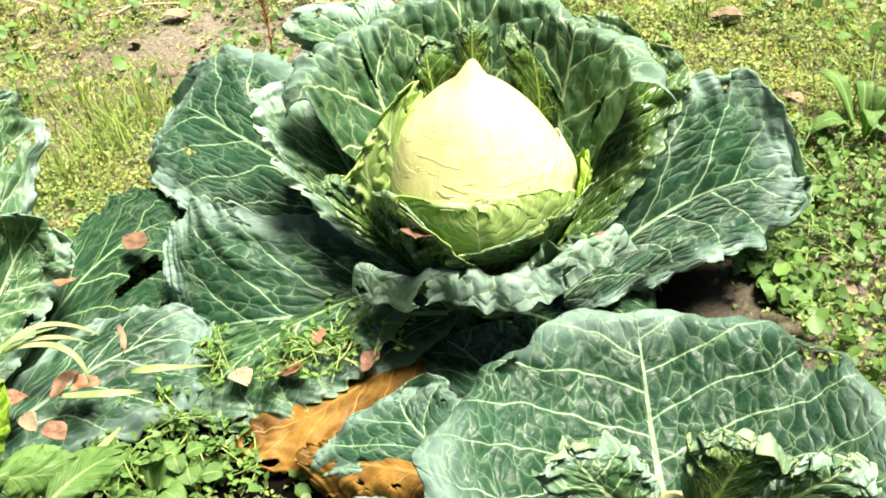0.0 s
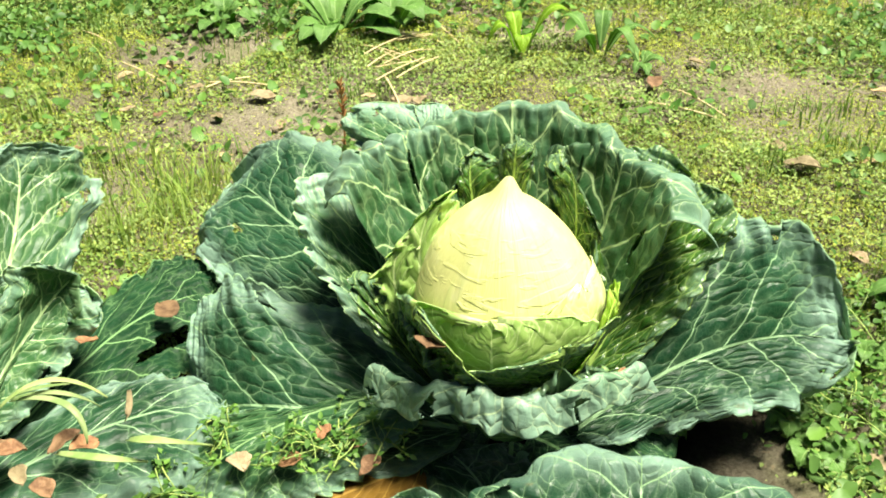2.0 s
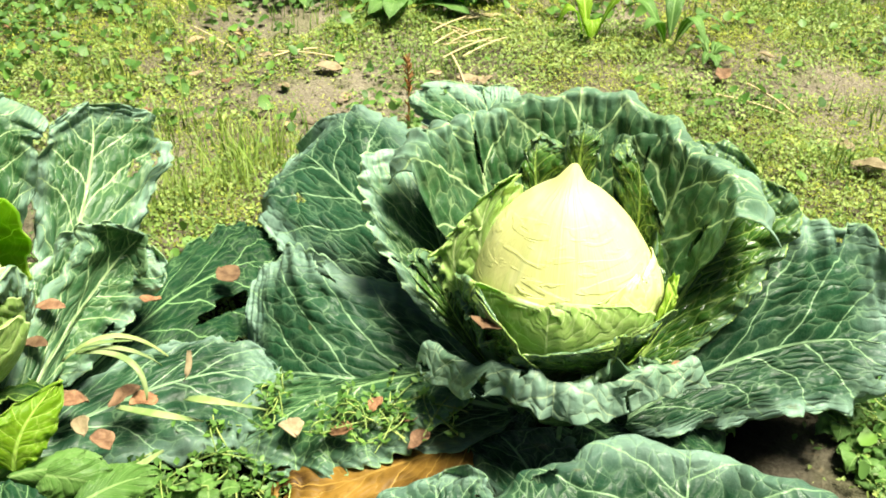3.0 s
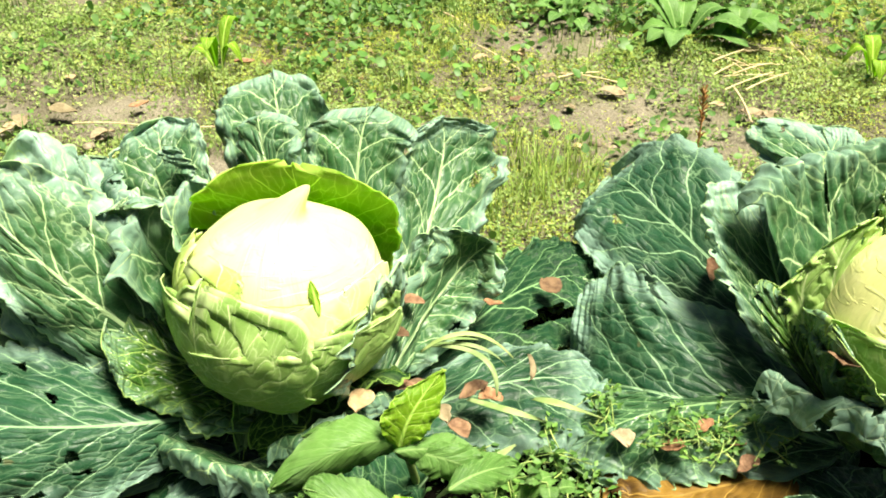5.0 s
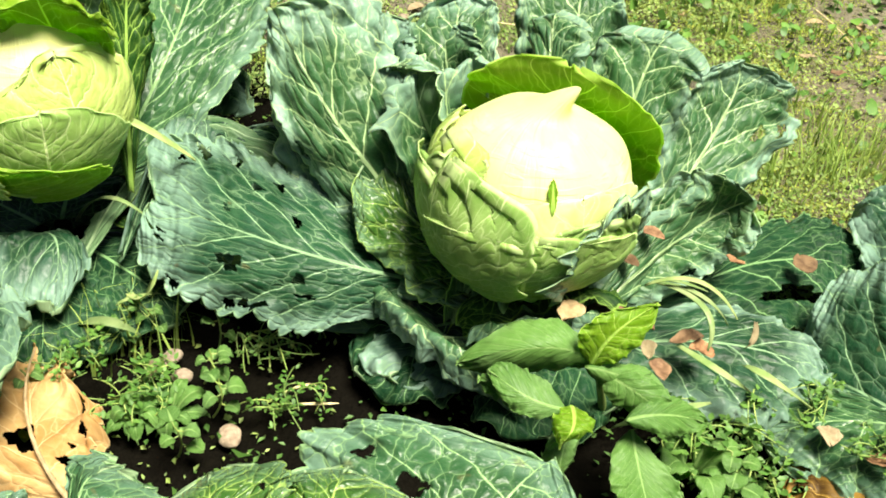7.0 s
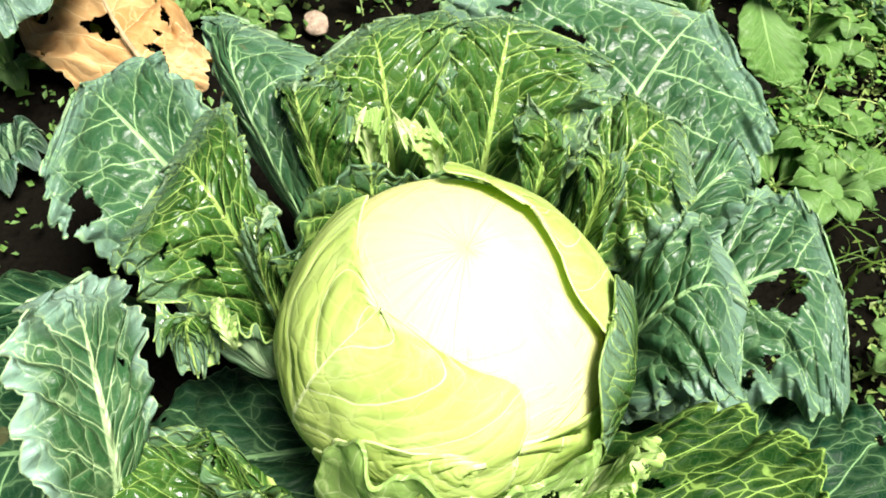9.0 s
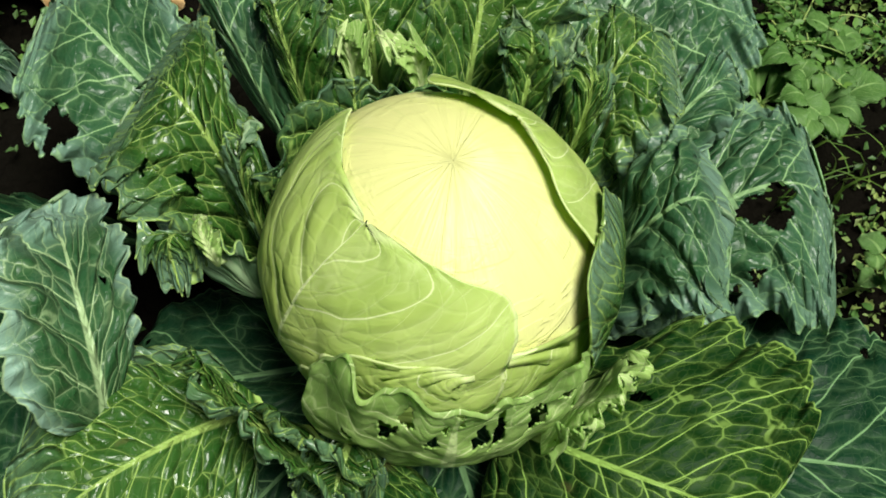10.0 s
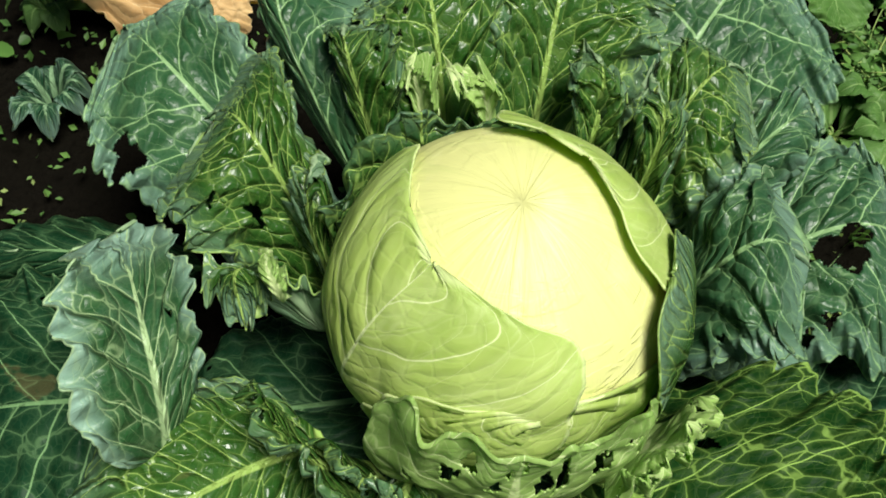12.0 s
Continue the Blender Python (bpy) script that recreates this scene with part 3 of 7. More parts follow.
def collar(plant, name, material, axis, az, span, low, rim, roll=0.012, turn=2.4, ruffle=0.006, freq=9.0, lobes=0.12, eaten=3, res=1.0, crimped=0.4, sag=0.3, label="", ends=0.45, lip=0.0, flare=0.0, foot=0.45, bulge=0.0, holes=(), pleat=0.0, wave=0.028):
    """A leaf that stands round a head like a bowl: low and rim are (radius, height) at its foot and rim; the margin rolls outwards."""
    SEED[0] += 1
    sd = SEED[0] * 4.7
    rng = np.random.RandomState(SEED[0] + 900)
    nu, nv = int(60 * res), int(84 * res) | 1
    U, V = np.meshgrid(np.linspace(0, 1, nu), np.linspace(-1, 1, nv), indexing="ij")
    A = np.abs(V)
    th = radians(az) + radians(span) * V * (foot + (1 - foot) * np.clip(U / 0.6, 0, 1) ** 0.8)
    ep = np.stack([V * freq * 0.5, np.full_like(V, sd), np.zeros_like(V)], -1).reshape(-1, 3)
    lob = vnoise(ep).reshape(U.shape) + 0.5 * vnoise(ep * 2.7 + 3).reshape(U.shape)
    size = (1 - ends * A ** 2.5) * (1 + lobes * lob * np.clip(U, 0, 1) ** 2.5)
    rise = math.hypot(rim[0] - low[0], rim[1] - low[1])
    over = roll * turn
    total = rise + over + lip
    s = U * total * np.where(U > 0, 1, 1)
    k = np.clip(s / rise, 0, 1)
    r = low[0] + (rim[0] - low[0]) * (k ** 0.8)
    z = low[1] + (rim[1] - low[1]) * size * (k ** (1 + sag))
    phi = np.clip((s - rise) / roll, 0, turn)
    rest = np.clip(s - rise - over, 0, None) * (1 + 0.35 * lob)
    r = r + bulge * np.sin(np.pi * k) + flare * A ** 2 * k
    r = r + roll * np.sin(phi) + rest * math.cos(turn)
    z = z + roll * (np.cos(phi) - 1) - rest * math.sin(turn)
    E = np.clip((U - 0.35) / 0.65, 0, 1) ** 2.4
    wv = np.stack([V * freq, U * 1.2 + sd, np.zeros_like(V)], -1).reshape(-1, 3)
    ruf = vnoise(wv).reshape(U.shape) + 0.6 * vnoise(wv * 2.4 + 7).reshape(U.shape)
    crimp = vnoise(np.stack([V * radians(span) * rim[0] / 0.011, U * 1.5 + sd, np.zeros_like(V)], -1).reshape(-1, 3)).reshape(U.shape)
    r = r + E * (2.0 * ruffle * ruf + 0.0022 * crimped * crimp)
    z = z + E * (1.2 * ruffle * vnoise(wv + 31).reshape(U.shape) + 0.0016 * crimped * crimp)
    if pleat:
        turns = V * radians(span) * rim[0] / wave
        fp = np.stack([turns * 0.5, np.full_like(V, sd + 5), U], -1).reshape(-1, 3)
        fan = pleat * np.clip((U - 0.45) / 0.55, 0, 1) ** 1.5 * (np.cos(2 * np.pi * turns + 2.2 * vnoise(fp).reshape(U.shape)) + 0.6 * vnoise(fp * 2.3 + 3).reshape(U.shape))
        r = r - fan * (rim[1] - low[1]) / rise
        z = z + fan * (rim[0] - low[0]) / rise
    o = np.array(plant.location)
    P = np.stack([axis[0] + r * np.cos(th), axis[1] + r * np.sin(th), z], -1)
    bl = (0.0036 * vnoise(P.reshape(-1, 3) * 45 + sd) + 0.0014 * vnoise(P.reshape(-1, 3) * 110 + sd)).reshape(U.shape)
    up = np.stack([-np.cos(th) * (rim[1] - low[1]), -np.sin(th) * (rim[1] - low[1]), np.full_like(th, rim[0] - low[0])], -1) / rise
    P = P + bl[..., None] * up
    faces = grid_faces(nu, nv)
    uc = (U[:-1, :-1] + U[1:, 1:]).ravel() / 2
    vc = (V[:-1, :-1] + V[1:, 1:]).ravel() / 2
    keep = np.ones(len(faces), bool)
    spots = list(holes)
    for _ in range(eaten):
        spots.append((rng.uniform(0.55, 1.02), rng.uniform(-0.95, 0.95), rng.uniform(0.02, 0.08), rng.uniform(0.01, 0.06)))
    for hu, hv, ru, rv in spots:
        ang = np.arctan2((vc - hv) / rv, (uc - hu) / ru)
        keep &= np.hypot((vc - hv) / rv, (uc - hu) / ru) > 1 + 0.22 * np.sin(ang * 3 + hu * 40) + 0.14 * np.sin(ang * 7)
    phi = V * radians(span) * rim[0] / total
    px, py = U * np.cos(phi), U * np.sin(phi)
    wide = max(1.0, math.sin(min(1.57, radians(span) * rim[0] / total))) if radians(span) * rim[0] > total else max(0.3, math.sin(radians(span) * rim[0] / total))
    uvs = {"leaf": np.stack([np.clip(0.08 + 0.9 * px, 0, 1), 0.5 + 0.49 * py / wide], -1).reshape(-1, 2), "blade": np.stack([px * total, py * total], -1).reshape(-1, 2)}
    ob = mesh_object(name, P.reshape(-1, 3) - o, faces[keep][:, ::-1], material, plant, uvs, label=label)
    ob.data.materials.append(UNDER.get(material, material))
    mod = ob.modifiers.new("thickness", "SOLIDIFY")
    mod.thickness, mod.offset, mod.material_offset = 0.0011, -1.0, 1
    return ob


# ---- cabbages ----
# cabbage with a pointed pale head
cab_a = thing("cabbage", (-0.06, -0.022, 0.0), "large open cabbage with a pointed cream head and wide blue-green leaves", "cabbage", "cabbages in the bed")
head_a = head(cab_a, (-0.066, -0.027, 0.232), 0.095, 0.80, (0.004, 0.006, 0.018, 0.13), 0.06, 3.0, "smooth pale cream head", cone=0.046)
collar(cab_a, "outer_leaf", LEAF_FROST, (-0.066, -0.027), 88, 34, (0.06, 0.12), (0.185, 0.360), roll=0.045, turn=1.4, ruffle=0.005, lobes=0.05, ends=0.12, eaten=4, sag=0.1, foot=0.3, pleat=0.0018, wave=0.03, res=1.5)
collar(cab_a, "outer_leaf", LEAF_FROST, (-0.066, -0.027), 42, 34, (0.06, 0.12), (0.172, 0.336), roll=0.045, turn=1.4, ruffle=0.005, lobes=0.06, ends=0.12, eaten=4, sag=0.1, foot=0.3, pleat=0.0018, wave=0.03, res=1.5)
collar(cab_a, "outer_leaf", LEAF_FROST, (-0.066, -0.027), 128, 28, (0.06, 0.12), (0.185, 0.342), roll=0.036, turn=1.3, ruffle=0.006, lobes=0.07, ends=0.15, eaten=4, sag=0.1, foot=0.3, pleat=0.0018, wave=0.03, res=1.5)
leaf(cab_a, "outer_leaf", LEAF_BLUE, (-0.12, 0.008, 0.09), (-0.362, 0.249, 0.16), (-0.465, 0.354, 0.16), (-0.466, 0.21, 0.11), (-0.306, 0.36, 0.22), um=0.62, q=0.4, ruffle=0.01, cup=1.3)
leaf(cab_a, "outer_leaf", LEAF_BLUE, (-0.12, -0.072, 0.09), (-0.33, -0.041, 0.09), (-0.441, -0.017, 0.06), (-0.313, -0.122, 0.04), (-0.386, 0.081, 0.19), um=0.58, q=0.45, ruffle=0.01, cup=1.4, holes=((0.8, -0.25, 0.06, 0.14),), freq=6.0, res=2.2)
leaf(cab_a, "outer_leaf", LEAF_BLUE, (0.01, -0.072, 0.09), (0.179, 0.018, 0.13), (0.326, 0.036, 0.12), (0.2, 0.105, 0.25), (0.189, -0.045, 0.08), um=0.62, q=0.42, ruffle=0.014, cup=1.4, freq=9.0, eaten=3)
leaf(cab_a, "inner_leaf", LEAF_FRESH, (-0.09, 0.028, 0.2), (-0.104, 0.044, 0.31), (-0.106, 0.065, 0.35), (-0.127, 0.047, 0.32), (-0.061, 0.03, 0.33), um=0.65, ruffle=0.01, freq=11.0, res=0.8)
leaf(cab_a, "inner_leaf", LEAF_FRESH, (-0.06, 0.038, 0.22), (-0.058, 0.031, 0.35), (-0.053, 0.052, 0.37), (-0.074, 0.041, 0.36), (-0.032, 0.044, 0.36), um=0.7, q=0.35, ruffle=0.008, res=0.7)
leaf(cab_a, "inner_leaf", LEAF_FRESH, (0, 0.018, 0.18), (0.005, 0.018, 0.32), (-0.009, 0.026, 0.36), (-0.027, 0.016, 0.34), (0.035, 0.016, 0.27), um=0.6, ruffle=0.012, freq=11.0, res=0.8)
leaf(cab_a, "inner_leaf", LEAF_WRAP, (-0.13, -0.052, 0.14), (-0.153, -0.021, 0.27), (-0.132, 0.014, 0.33), (-0.189, -0.001, 0.25), (-0.118, -0.005, 0.31), um=0.6, ruffle=0.014, freq=11.0, res=0.9)
leaf(cab_a, "inner_leaf", LEAF_WRAP, (-0.14, -0.052, 0.13), (-0.182, -0.028, 0.24), (-0.166, 0.003, 0.29), (-0.205, -0.013, 0.23), (-0.147, -0.022, 0.27), um=0.6, ruffle=0.014, freq=11.0, res=0.9)
leaf(cab_a, "inner_leaf", LEAF_FRESH, (-0.11, -0.082, 0.12), (-0.175, -0.054, 0.19), (-0.205, -0.009, 0.24), (-0.222, -0.035, 0.225), (-0.148, -0.060, 0.2), um=0.58, q=0.34, ruffle=0.006, curl=0.004, scallop=0.08, res=1.3, under=LEAF_FRESH)
collar(cab_a, "inner_leaf", LEAF_RIM, (-0.066, -0.027), 268, 70, (0.050, 0.090), (0.110, 0.200), roll=0.010, turn=1.25, lip=0.030, flare=0.030, ruffle=0.005, freq=6.0, lobes=0.22, ends=0.14, eaten=8, sag=0.0, res=2.2)
collar(cab_a, "inner_leaf", LEAF_FRESH, (-0.066, -0.027), 300, 46, (0.05, 0.08), (0.106, 0.210), roll=0.008, turn=1.0, ruffle=0.004, ends=0.4, lobes=0.14, freq=6.0)
collar(cab_a, "inner_leaf", LEAF_FRESH, (-0.066, -0.027), 206, 44, (0.05, 0.08), (0.106, 0.236), roll=0.008, turn=1.0, ruffle=0.005, ends=0.4, lobes=0.14, freq=6.0)
wrap(head_a, "wrapper_leaf", LEAF_WRAP, 262, 66, 113, off=0.004, flare=0.003, um=0.66, q=0.3, lobes=0.07, rag=0.05, fold=0.0012, freq=8.0, res=1.3)
wrap(head_a, "wrapper_leaf", LEAF_FRESH, 300, 52, 96, off=0.010, flare=0.010, um=0.66, q=0.3, lobes=0.10, rag=0.07, fold=0.0015, freq=8.0, res=1.3)
wrap(head_a, "wrapper_leaf", LEAF_FRESH, 215, 44, 106, off=0.010, flare=0.010, lobes=0.10, freq=8.0, rag=0.07, fold=0.0015)
wrap(head_a, "wrapper_leaf", LEAF_LIME, 345, 34, 100, off=0.008, flare=0.010, lobes=0.12, freq=12.0, rag=0.10)
wrap(head_a, "wrapper_leaf", LEAF_HEART, 322, 58, 118, off=0.0012, flare=0.0012, lobes=0.06, um=0.66, q=0.35, lean=6, ruffle=0.001, rag=0.06)
leaf(cab_a, "inner_leaf", LEAF_FROST, (-0.160, -0.005, 0.13), (-0.205, 0.055, 0.205), (-0.245, 0.150, 0.275), (-0.290, 0.050, 0.255), (-0.165, 0.110, 0.265), um=0.60, q=0.26, cup=1.3, ruffle=0.007, freq=9.0, curl=0.006, foot=0.5, scallop=0.09, flute=0.006, res=1.8, eaten=4)
leaf(cab_a, "inner_leaf", LEAF_FROST, (-0.136, 0.162, 0.2), (-0.157, 0.159, 0.29), (-0.182, 0.25, 0.32), (-0.263, 0.229, 0.3), (-0.116, 0.202, 0.31), um=0.7, q=0.26, cup=1.2, ruffle=0.005, curl=0.010, foot=0.5, scallop=0.06, res=1.5, eaten=3)
leaf(cab_a, "inner_leaf", LEAF_FRESH, (0.02, -0.03, 0.14), (0.085, 0.045, 0.222), (0.142, 0.100, 0.295), (0.030, 0.105, 0.295), (0.158, 0.025, 0.225), um=0.58, q=0.26, cup=1.4, ruffle=0.004, curl=0.004, foot=0.55, scallop=0.05, bend=0.003, res=1.6, eaten=2)
leaf(cab_a, "outer_leaf", LEAF_SAGE, (-0.200, -0.045, 0.115), (-0.335, -0.078, 0.085), (-0.410, -0.140, 0.050), (-0.245, -0.135, 0.070), (-0.450, -0.062, 0.065), um=0.55, q=0.34, cup=1.2, ruffle=0.006, curl=0.006, bend=0.005, foot=0.7, scallop=0.07, lobes=0.10, res=2.0, eaten=5, holes=((0.62, 0.55, 0.06, 0.12),))


# cabbage with a cracked head under a lime hood leaf
cab_b = thing("cabbage", (-0.736, -0.115, 0.0), "wide cabbage with a burst pale head below an upright lime leaf", "cabbage", "cabbages in the bed")
head_b = head(cab_b, (-0.736, -0.115, 0.21), 0.104, 0.92, (0.030, 0.014, 0.030, 0.18), 0.06, 7.0, "pale burst head")
leaf(cab_b, "outer_leaf", LEAF_FROST, (-0.736, -0.045, 0.1), (-0.82, 0.107, 0.27), (-0.856, 0.179, 0.33), (-0.909, 0.104, 0.29), (-0.766, 0.141, 0.3), um=0.7, q=0.36, flute=0.007, ruffle=0.016, freq=10.0, roll=0.018)
leaf(cab_b, "outer_leaf", LEAF_FROST, (-0.686, -0.045, 0.1), (-0.71, 0.055, 0.27), (-0.7, 0.101, 0.32), (-0.772, 0.043, 0.31), (-0.647, 0.072, 0.28), um=0.7, q=0.4, ruffle=0.008, roll=0.016)
leaf(cab_b, "inner_leaf", LEAF_FROST, (-0.736, -0.055, 0.12), (-0.804, 0.022, 0.29), (-0.821, 0.056, 0.32), (-0.854, 0.035, 0.3), (-0.772, 0.043, 0.31), um=0.7, q=0.4, ruffle=0.008, roll=0.014)
leaf(cab_b, "outer_leaf", LEAF_FROST, (-0.646, -0.075, 0.09), (-0.641, 0.142, 0.21), (-0.648, 0.19, 0.28), (-0.679, 0.113, 0.24), (-0.567, 0.219, 0.22), um=0.66, q=0.42, ruffle=0.008, eaten=6, freq=9.0)
leaf(cab_b, "outer_leaf", LEAF_FROST, (-0.646, -0.135, 0.09), (-0.592, 0.046, 0.16), (-0.534, 0.032, 0.2), (-0.608, 0.025, 0.21), (-0.582, 0.017, 0.12), um=0.6, q=0.45, ruffle=0.01, freq=9.0, roll=0.014)
leaf(cab_b, "outer_leaf", LEAF_DEEP, (-0.656, -0.145, 0.06), (-0.541, 0.143, 0.07), (-0.442, 0.193, 0.065), (-0.548, 0.256, 0.085), (-0.478, 0.079, 0.05), um=0.6, q=0.38, ruffle=0.006, holes=((0.62, 0.52, 0.14, 0.13),), res=2.2)
leaf(cab_b, "outer_leaf", LEAF_BLUE, (-0.676, -0.175, 0.065), (-0.533, -0.037, 0.07), (-0.414, 0.004, 0.06), (-0.532, 0.033, 0.09), (-0.485, -0.103, 0.045), um=0.6, q=0.38, ruffle=0.006, freq=6.0, eaten=2, cup=1.3)
leaf(cab_b, "inner_leaf", LEAF_GREEN, (-0.756, -0.195, 0.07), (-0.737, -0.162, 0.11), (-0.631, -0.095, 0.12), (-0.677, -0.156, 0.13), (-0.689, -0.128, 0.08), um=0.5, q=0.5, ruffle=0.004, res=0.8)
leaf(cab_b, "inner_leaf", LEAF_GREEN, (-0.766, -0.185, 0.06), (-0.748, -0.164, 0.12), (-0.704, -0.18, 0.13), (-0.764, -0.18, 0.16), (-0.756, -0.165, 0.09), um=0.5, q=0.42, ruffle=0.005, foot=0.6, res=0.8)
leaf(cab_b, "outer_leaf", LEAF_FROST, (-0.816, -0.135, 0.09), (-0.938, -0.166, 0.22), (-1.063, -0.137, 0.31), (-0.961, -0.195, 0.17), (-0.894, -0.107, 0.27), um=0.55, q=0.4, ruffle=0.01, freq=9.0, curl=0.004, cup=1.3)
leaf(cab_b, "outer_leaf", LEAF_BLUE, (-0.816, -0.085, 0.1), (-0.974, -0.074, 0.23), (-1.009, -0.006, 0.28), (-1.064, -0.049, 0.25), (-0.938, -0.051, 0.26), um=0.66, q=0.42, ruffle=0.008)
leaf(cab_b, "inner_leaf", LEAF_FROST, (-0.786, -0.065, 0.12), (-0.901, -0.009, 0.26), (-0.94, 0.053, 0.31), (-0.968, -0.04, 0.27), (-0.862, 0.016, 0.29), um=0.62, q=0.45, ruffle=0.008, freq=6.0)
leaf(cab_b, "inner_leaf", LEAF_FROST, (-0.806, -0.095, 0.13), (-0.873, -0.112, 0.25), (-0.906, -0.099, 0.29), (-0.926, -0.113, 0.25), (-0.83, -0.115, 0.28), um=0.6, q=0.45, ruffle=0.008, freq=6.0, res=0.8)
leaf(cab_b, "outer_leaf", LEAF_BLUE, (-0.821, -0.183, 0.09), (-0.918, -0.268, 0.13), (-1.102, -0.29, 0.12), (-0.947, -0.34, 0.07), (-1.062, -0.19, 0.16), um=0.58, q=0.30, ruffle=0.005, cup=1.3, curl=0.0, bend=0.004, freq=8.0, lobes=0.12, scallop=0.10, foot=0.55, eaten=18, res=2.6, holes=((0.66, -0.42, 0.04, 0.09), (0.45, 0.30, 0.015, 0.06), (0.72, 0.20, 0.012, 0.05), (0.42, -0.35, 0.02, 0.06), (0.60, -0.86, 0.02, 0.05), (0.55, -0.80, 0.016, 0.04), (0.50, -0.90, 0.018, 0.04)))
leaf(cab_b, "outer_leaf", LEAF_BLUE, (-0.856, -0.135, 0.05), (-1.032, -0.131, 0.14), (-1.149, -0.16, 0.1), (-1.137, -0.168, 0.06), (-1.057, -0.111, 0.16), um=0.6, q=0.4, ruffle=0.006, holes=((0.8, -0.35, 0.14, 0.4),), eaten=4, res=2.2)
leaf(cab_b, "outer_leaf", LEAF_BLUE, (-0.836, -0.205, 0.04), (-1.059, -0.212, 0.05), (-1.178, -0.235, 0.05), (-1.066, -0.299, 0.04), (-1.163, -0.155, 0.06), um=0.6, q=0.42, ruffle=0.005, eaten=10)
leaf(cab_b, "outer_leaf", LEAF_BLUE, (-0.786, -0.215, 0.05), (-0.756, -0.198, 0.05), (-0.783, -0.273, 0.04), (-0.833, -0.226, 0.05), (-0.697, -0.217, 0.04), um=0.6, q=0.45, ruffle=0.004)
leaf(cab_b, "outer_leaf", LEAF_BLUE, (-0.856, -0.115, 0.08), (-1.118, -0.142, 0.15), (-1.123, -0.201, 0.15), (-1.166, -0.188, 0.15), (-1.056, -0.141, 0.12), um=0.55, q=0.4, ruffle=0.006, eaten=5)
wrap(head_b, "hood_leaf", LEAF_LIME, 100, 52, 143, off=0.016, flare=0.020, lobes=0.07, um=0.68, q=0.28, ruffle=0.007, freq=11.0, res=1.5, label="upright lime hood leaf")
wrap(head_b, "wrapper_leaf", LEAF_WRAP, 302, 64, 98, off=0.012, flare=0.003, lobes=0.08, um=0.66, q=0.28, freq=9.0, rag=0.07, fold=0.0008, res=1.5)
wrap(head_b, "wrapper_leaf", LEAF_PALE, 222, 60, 130, off=0.006, flare=0.003, lobes=0.10, um=0.64, q=0.34, freq=9.0, rag=0.09, fold=0.0010, res=1.5)
wrap(head_b, "wrapper_leaf", LEAF_WRAP, 248, 58, 120, off=0.0135, flare=0.004, lobes=0.10, um=0.62, q=0.40, freq=7.0, rag=0.12, fold=0.0010, res=1.5)
wrap(head_b, "wrapper_leaf", LEAF_WRAP, 338, 40, 104, off=0.009, flare=0.004, lobes=0.10, um=0.64, q=0.30, freq=9.0, rag=0.08, fold=0.0010, res=1.3)
collar(cab_b, "inner_leaf", LEAF_FROST, (-0.736, -0.115), 258, 50, (0.045, 0.04), (0.140, 0.105), roll=0.010, turn=1.6, lip=0.020, flare=0.015, ruffle=0.004, freq=8.0, lobes=0.08, ends=0.3, eaten=3, res=1.6)
collar(cab_b, "inner_leaf", LEAF_FROST, (-0.736, -0.115), 322, 46, (0.05, 0.05), (0.100, 0.125), roll=0.008, turn=1.3, lip=0.012, ruffle=0.003, lobes=0.12, ends=0.4, eaten=2)
collar(cab_b, "inner_leaf", LEAF_FROST, (-0.736, -0.115), 165, 34, (0.06, 0.09), (0.150, 0.285), roll=0.016, turn=1.2, ruffle=0.005, freq=6.0, lobes=0.08, ends=0.2, eaten=3, sag=0.1, foot=0.35, pleat=0.003, res=1.4)
wrap(head_b, "wrapper_leaf", LEAF_FROST, 350, 34, 114, off=0.009, flare=0.012, lobes=0.18, eaten=3, freq=12.0, rag=0.10)
wrap(head_b, "wrapper_leaf", LEAF_HEART, 330, 60, 120, off=0.0015, flare=0.002, lobes=0.04, um=0.62, q=0.4, ruffle=0.001)
wrap(head_b, "crack", LEAF_LIME, 312, 2.2, 130, start=1.12, off=0.004, ruffle=0.0, lobes=0.2, res=0.5, label="dark green slit in the head")
leaf(cab_b, "outer_leaf", LEAF_FROST, (-0.785, -0.179, 0.1), (-0.928, -0.139, 0.17), (-1.102, -0.056, 0.26), (-0.988, -0.192, 0.14), (-0.913, -0.046, 0.27), um=0.56, q=0.26, cup=1.4, ruffle=0.006, curl=0.010, bend=0.005, foot=0.6, scallop=0.06, res=2.0, eaten=4)
leaf(cab_b, "inner_leaf", LEAF_FRESH, (-0.732, -0.127, 0.09), (-0.834, -0.157, 0.14), (-0.91, -0.164, 0.19), (-0.822, -0.224, 0.12), (-0.87, -0.1, 0.21), um=0.52, q=0.3, cup=1.3, ruffle=0.005, curl=0.010, bend=0.004, foot=0.6, scallop=0.06, res=1.8, eaten=3)
leaf(cab_b, "inner_leaf", LEAF_FROST, (-0.893, -0.022, 0.18), (-0.91, -0.021, 0.25), (-0.949, 0.016, 0.29), (-0.958, -0.057, 0.25), (-0.844, -0.037, 0.28), um=0.6, q=0.3, ruffle=0.010, freq=10.0, scallop=0.10, res=1.5, eaten=6)
leaf(cab_b, "outer_leaf", LEAF_FROST, (-0.646, -0.061, 0.1), (-0.623, 0.027, 0.15), (-0.563, 0.082, 0.17), (-0.652, 0.041, 0.19), (-0.562, 0.016, 0.12), um=0.58, q=0.3, cup=1.3, ruffle=0.007, curl=0.010, scallop=0.07, res=1.6, eaten=3)

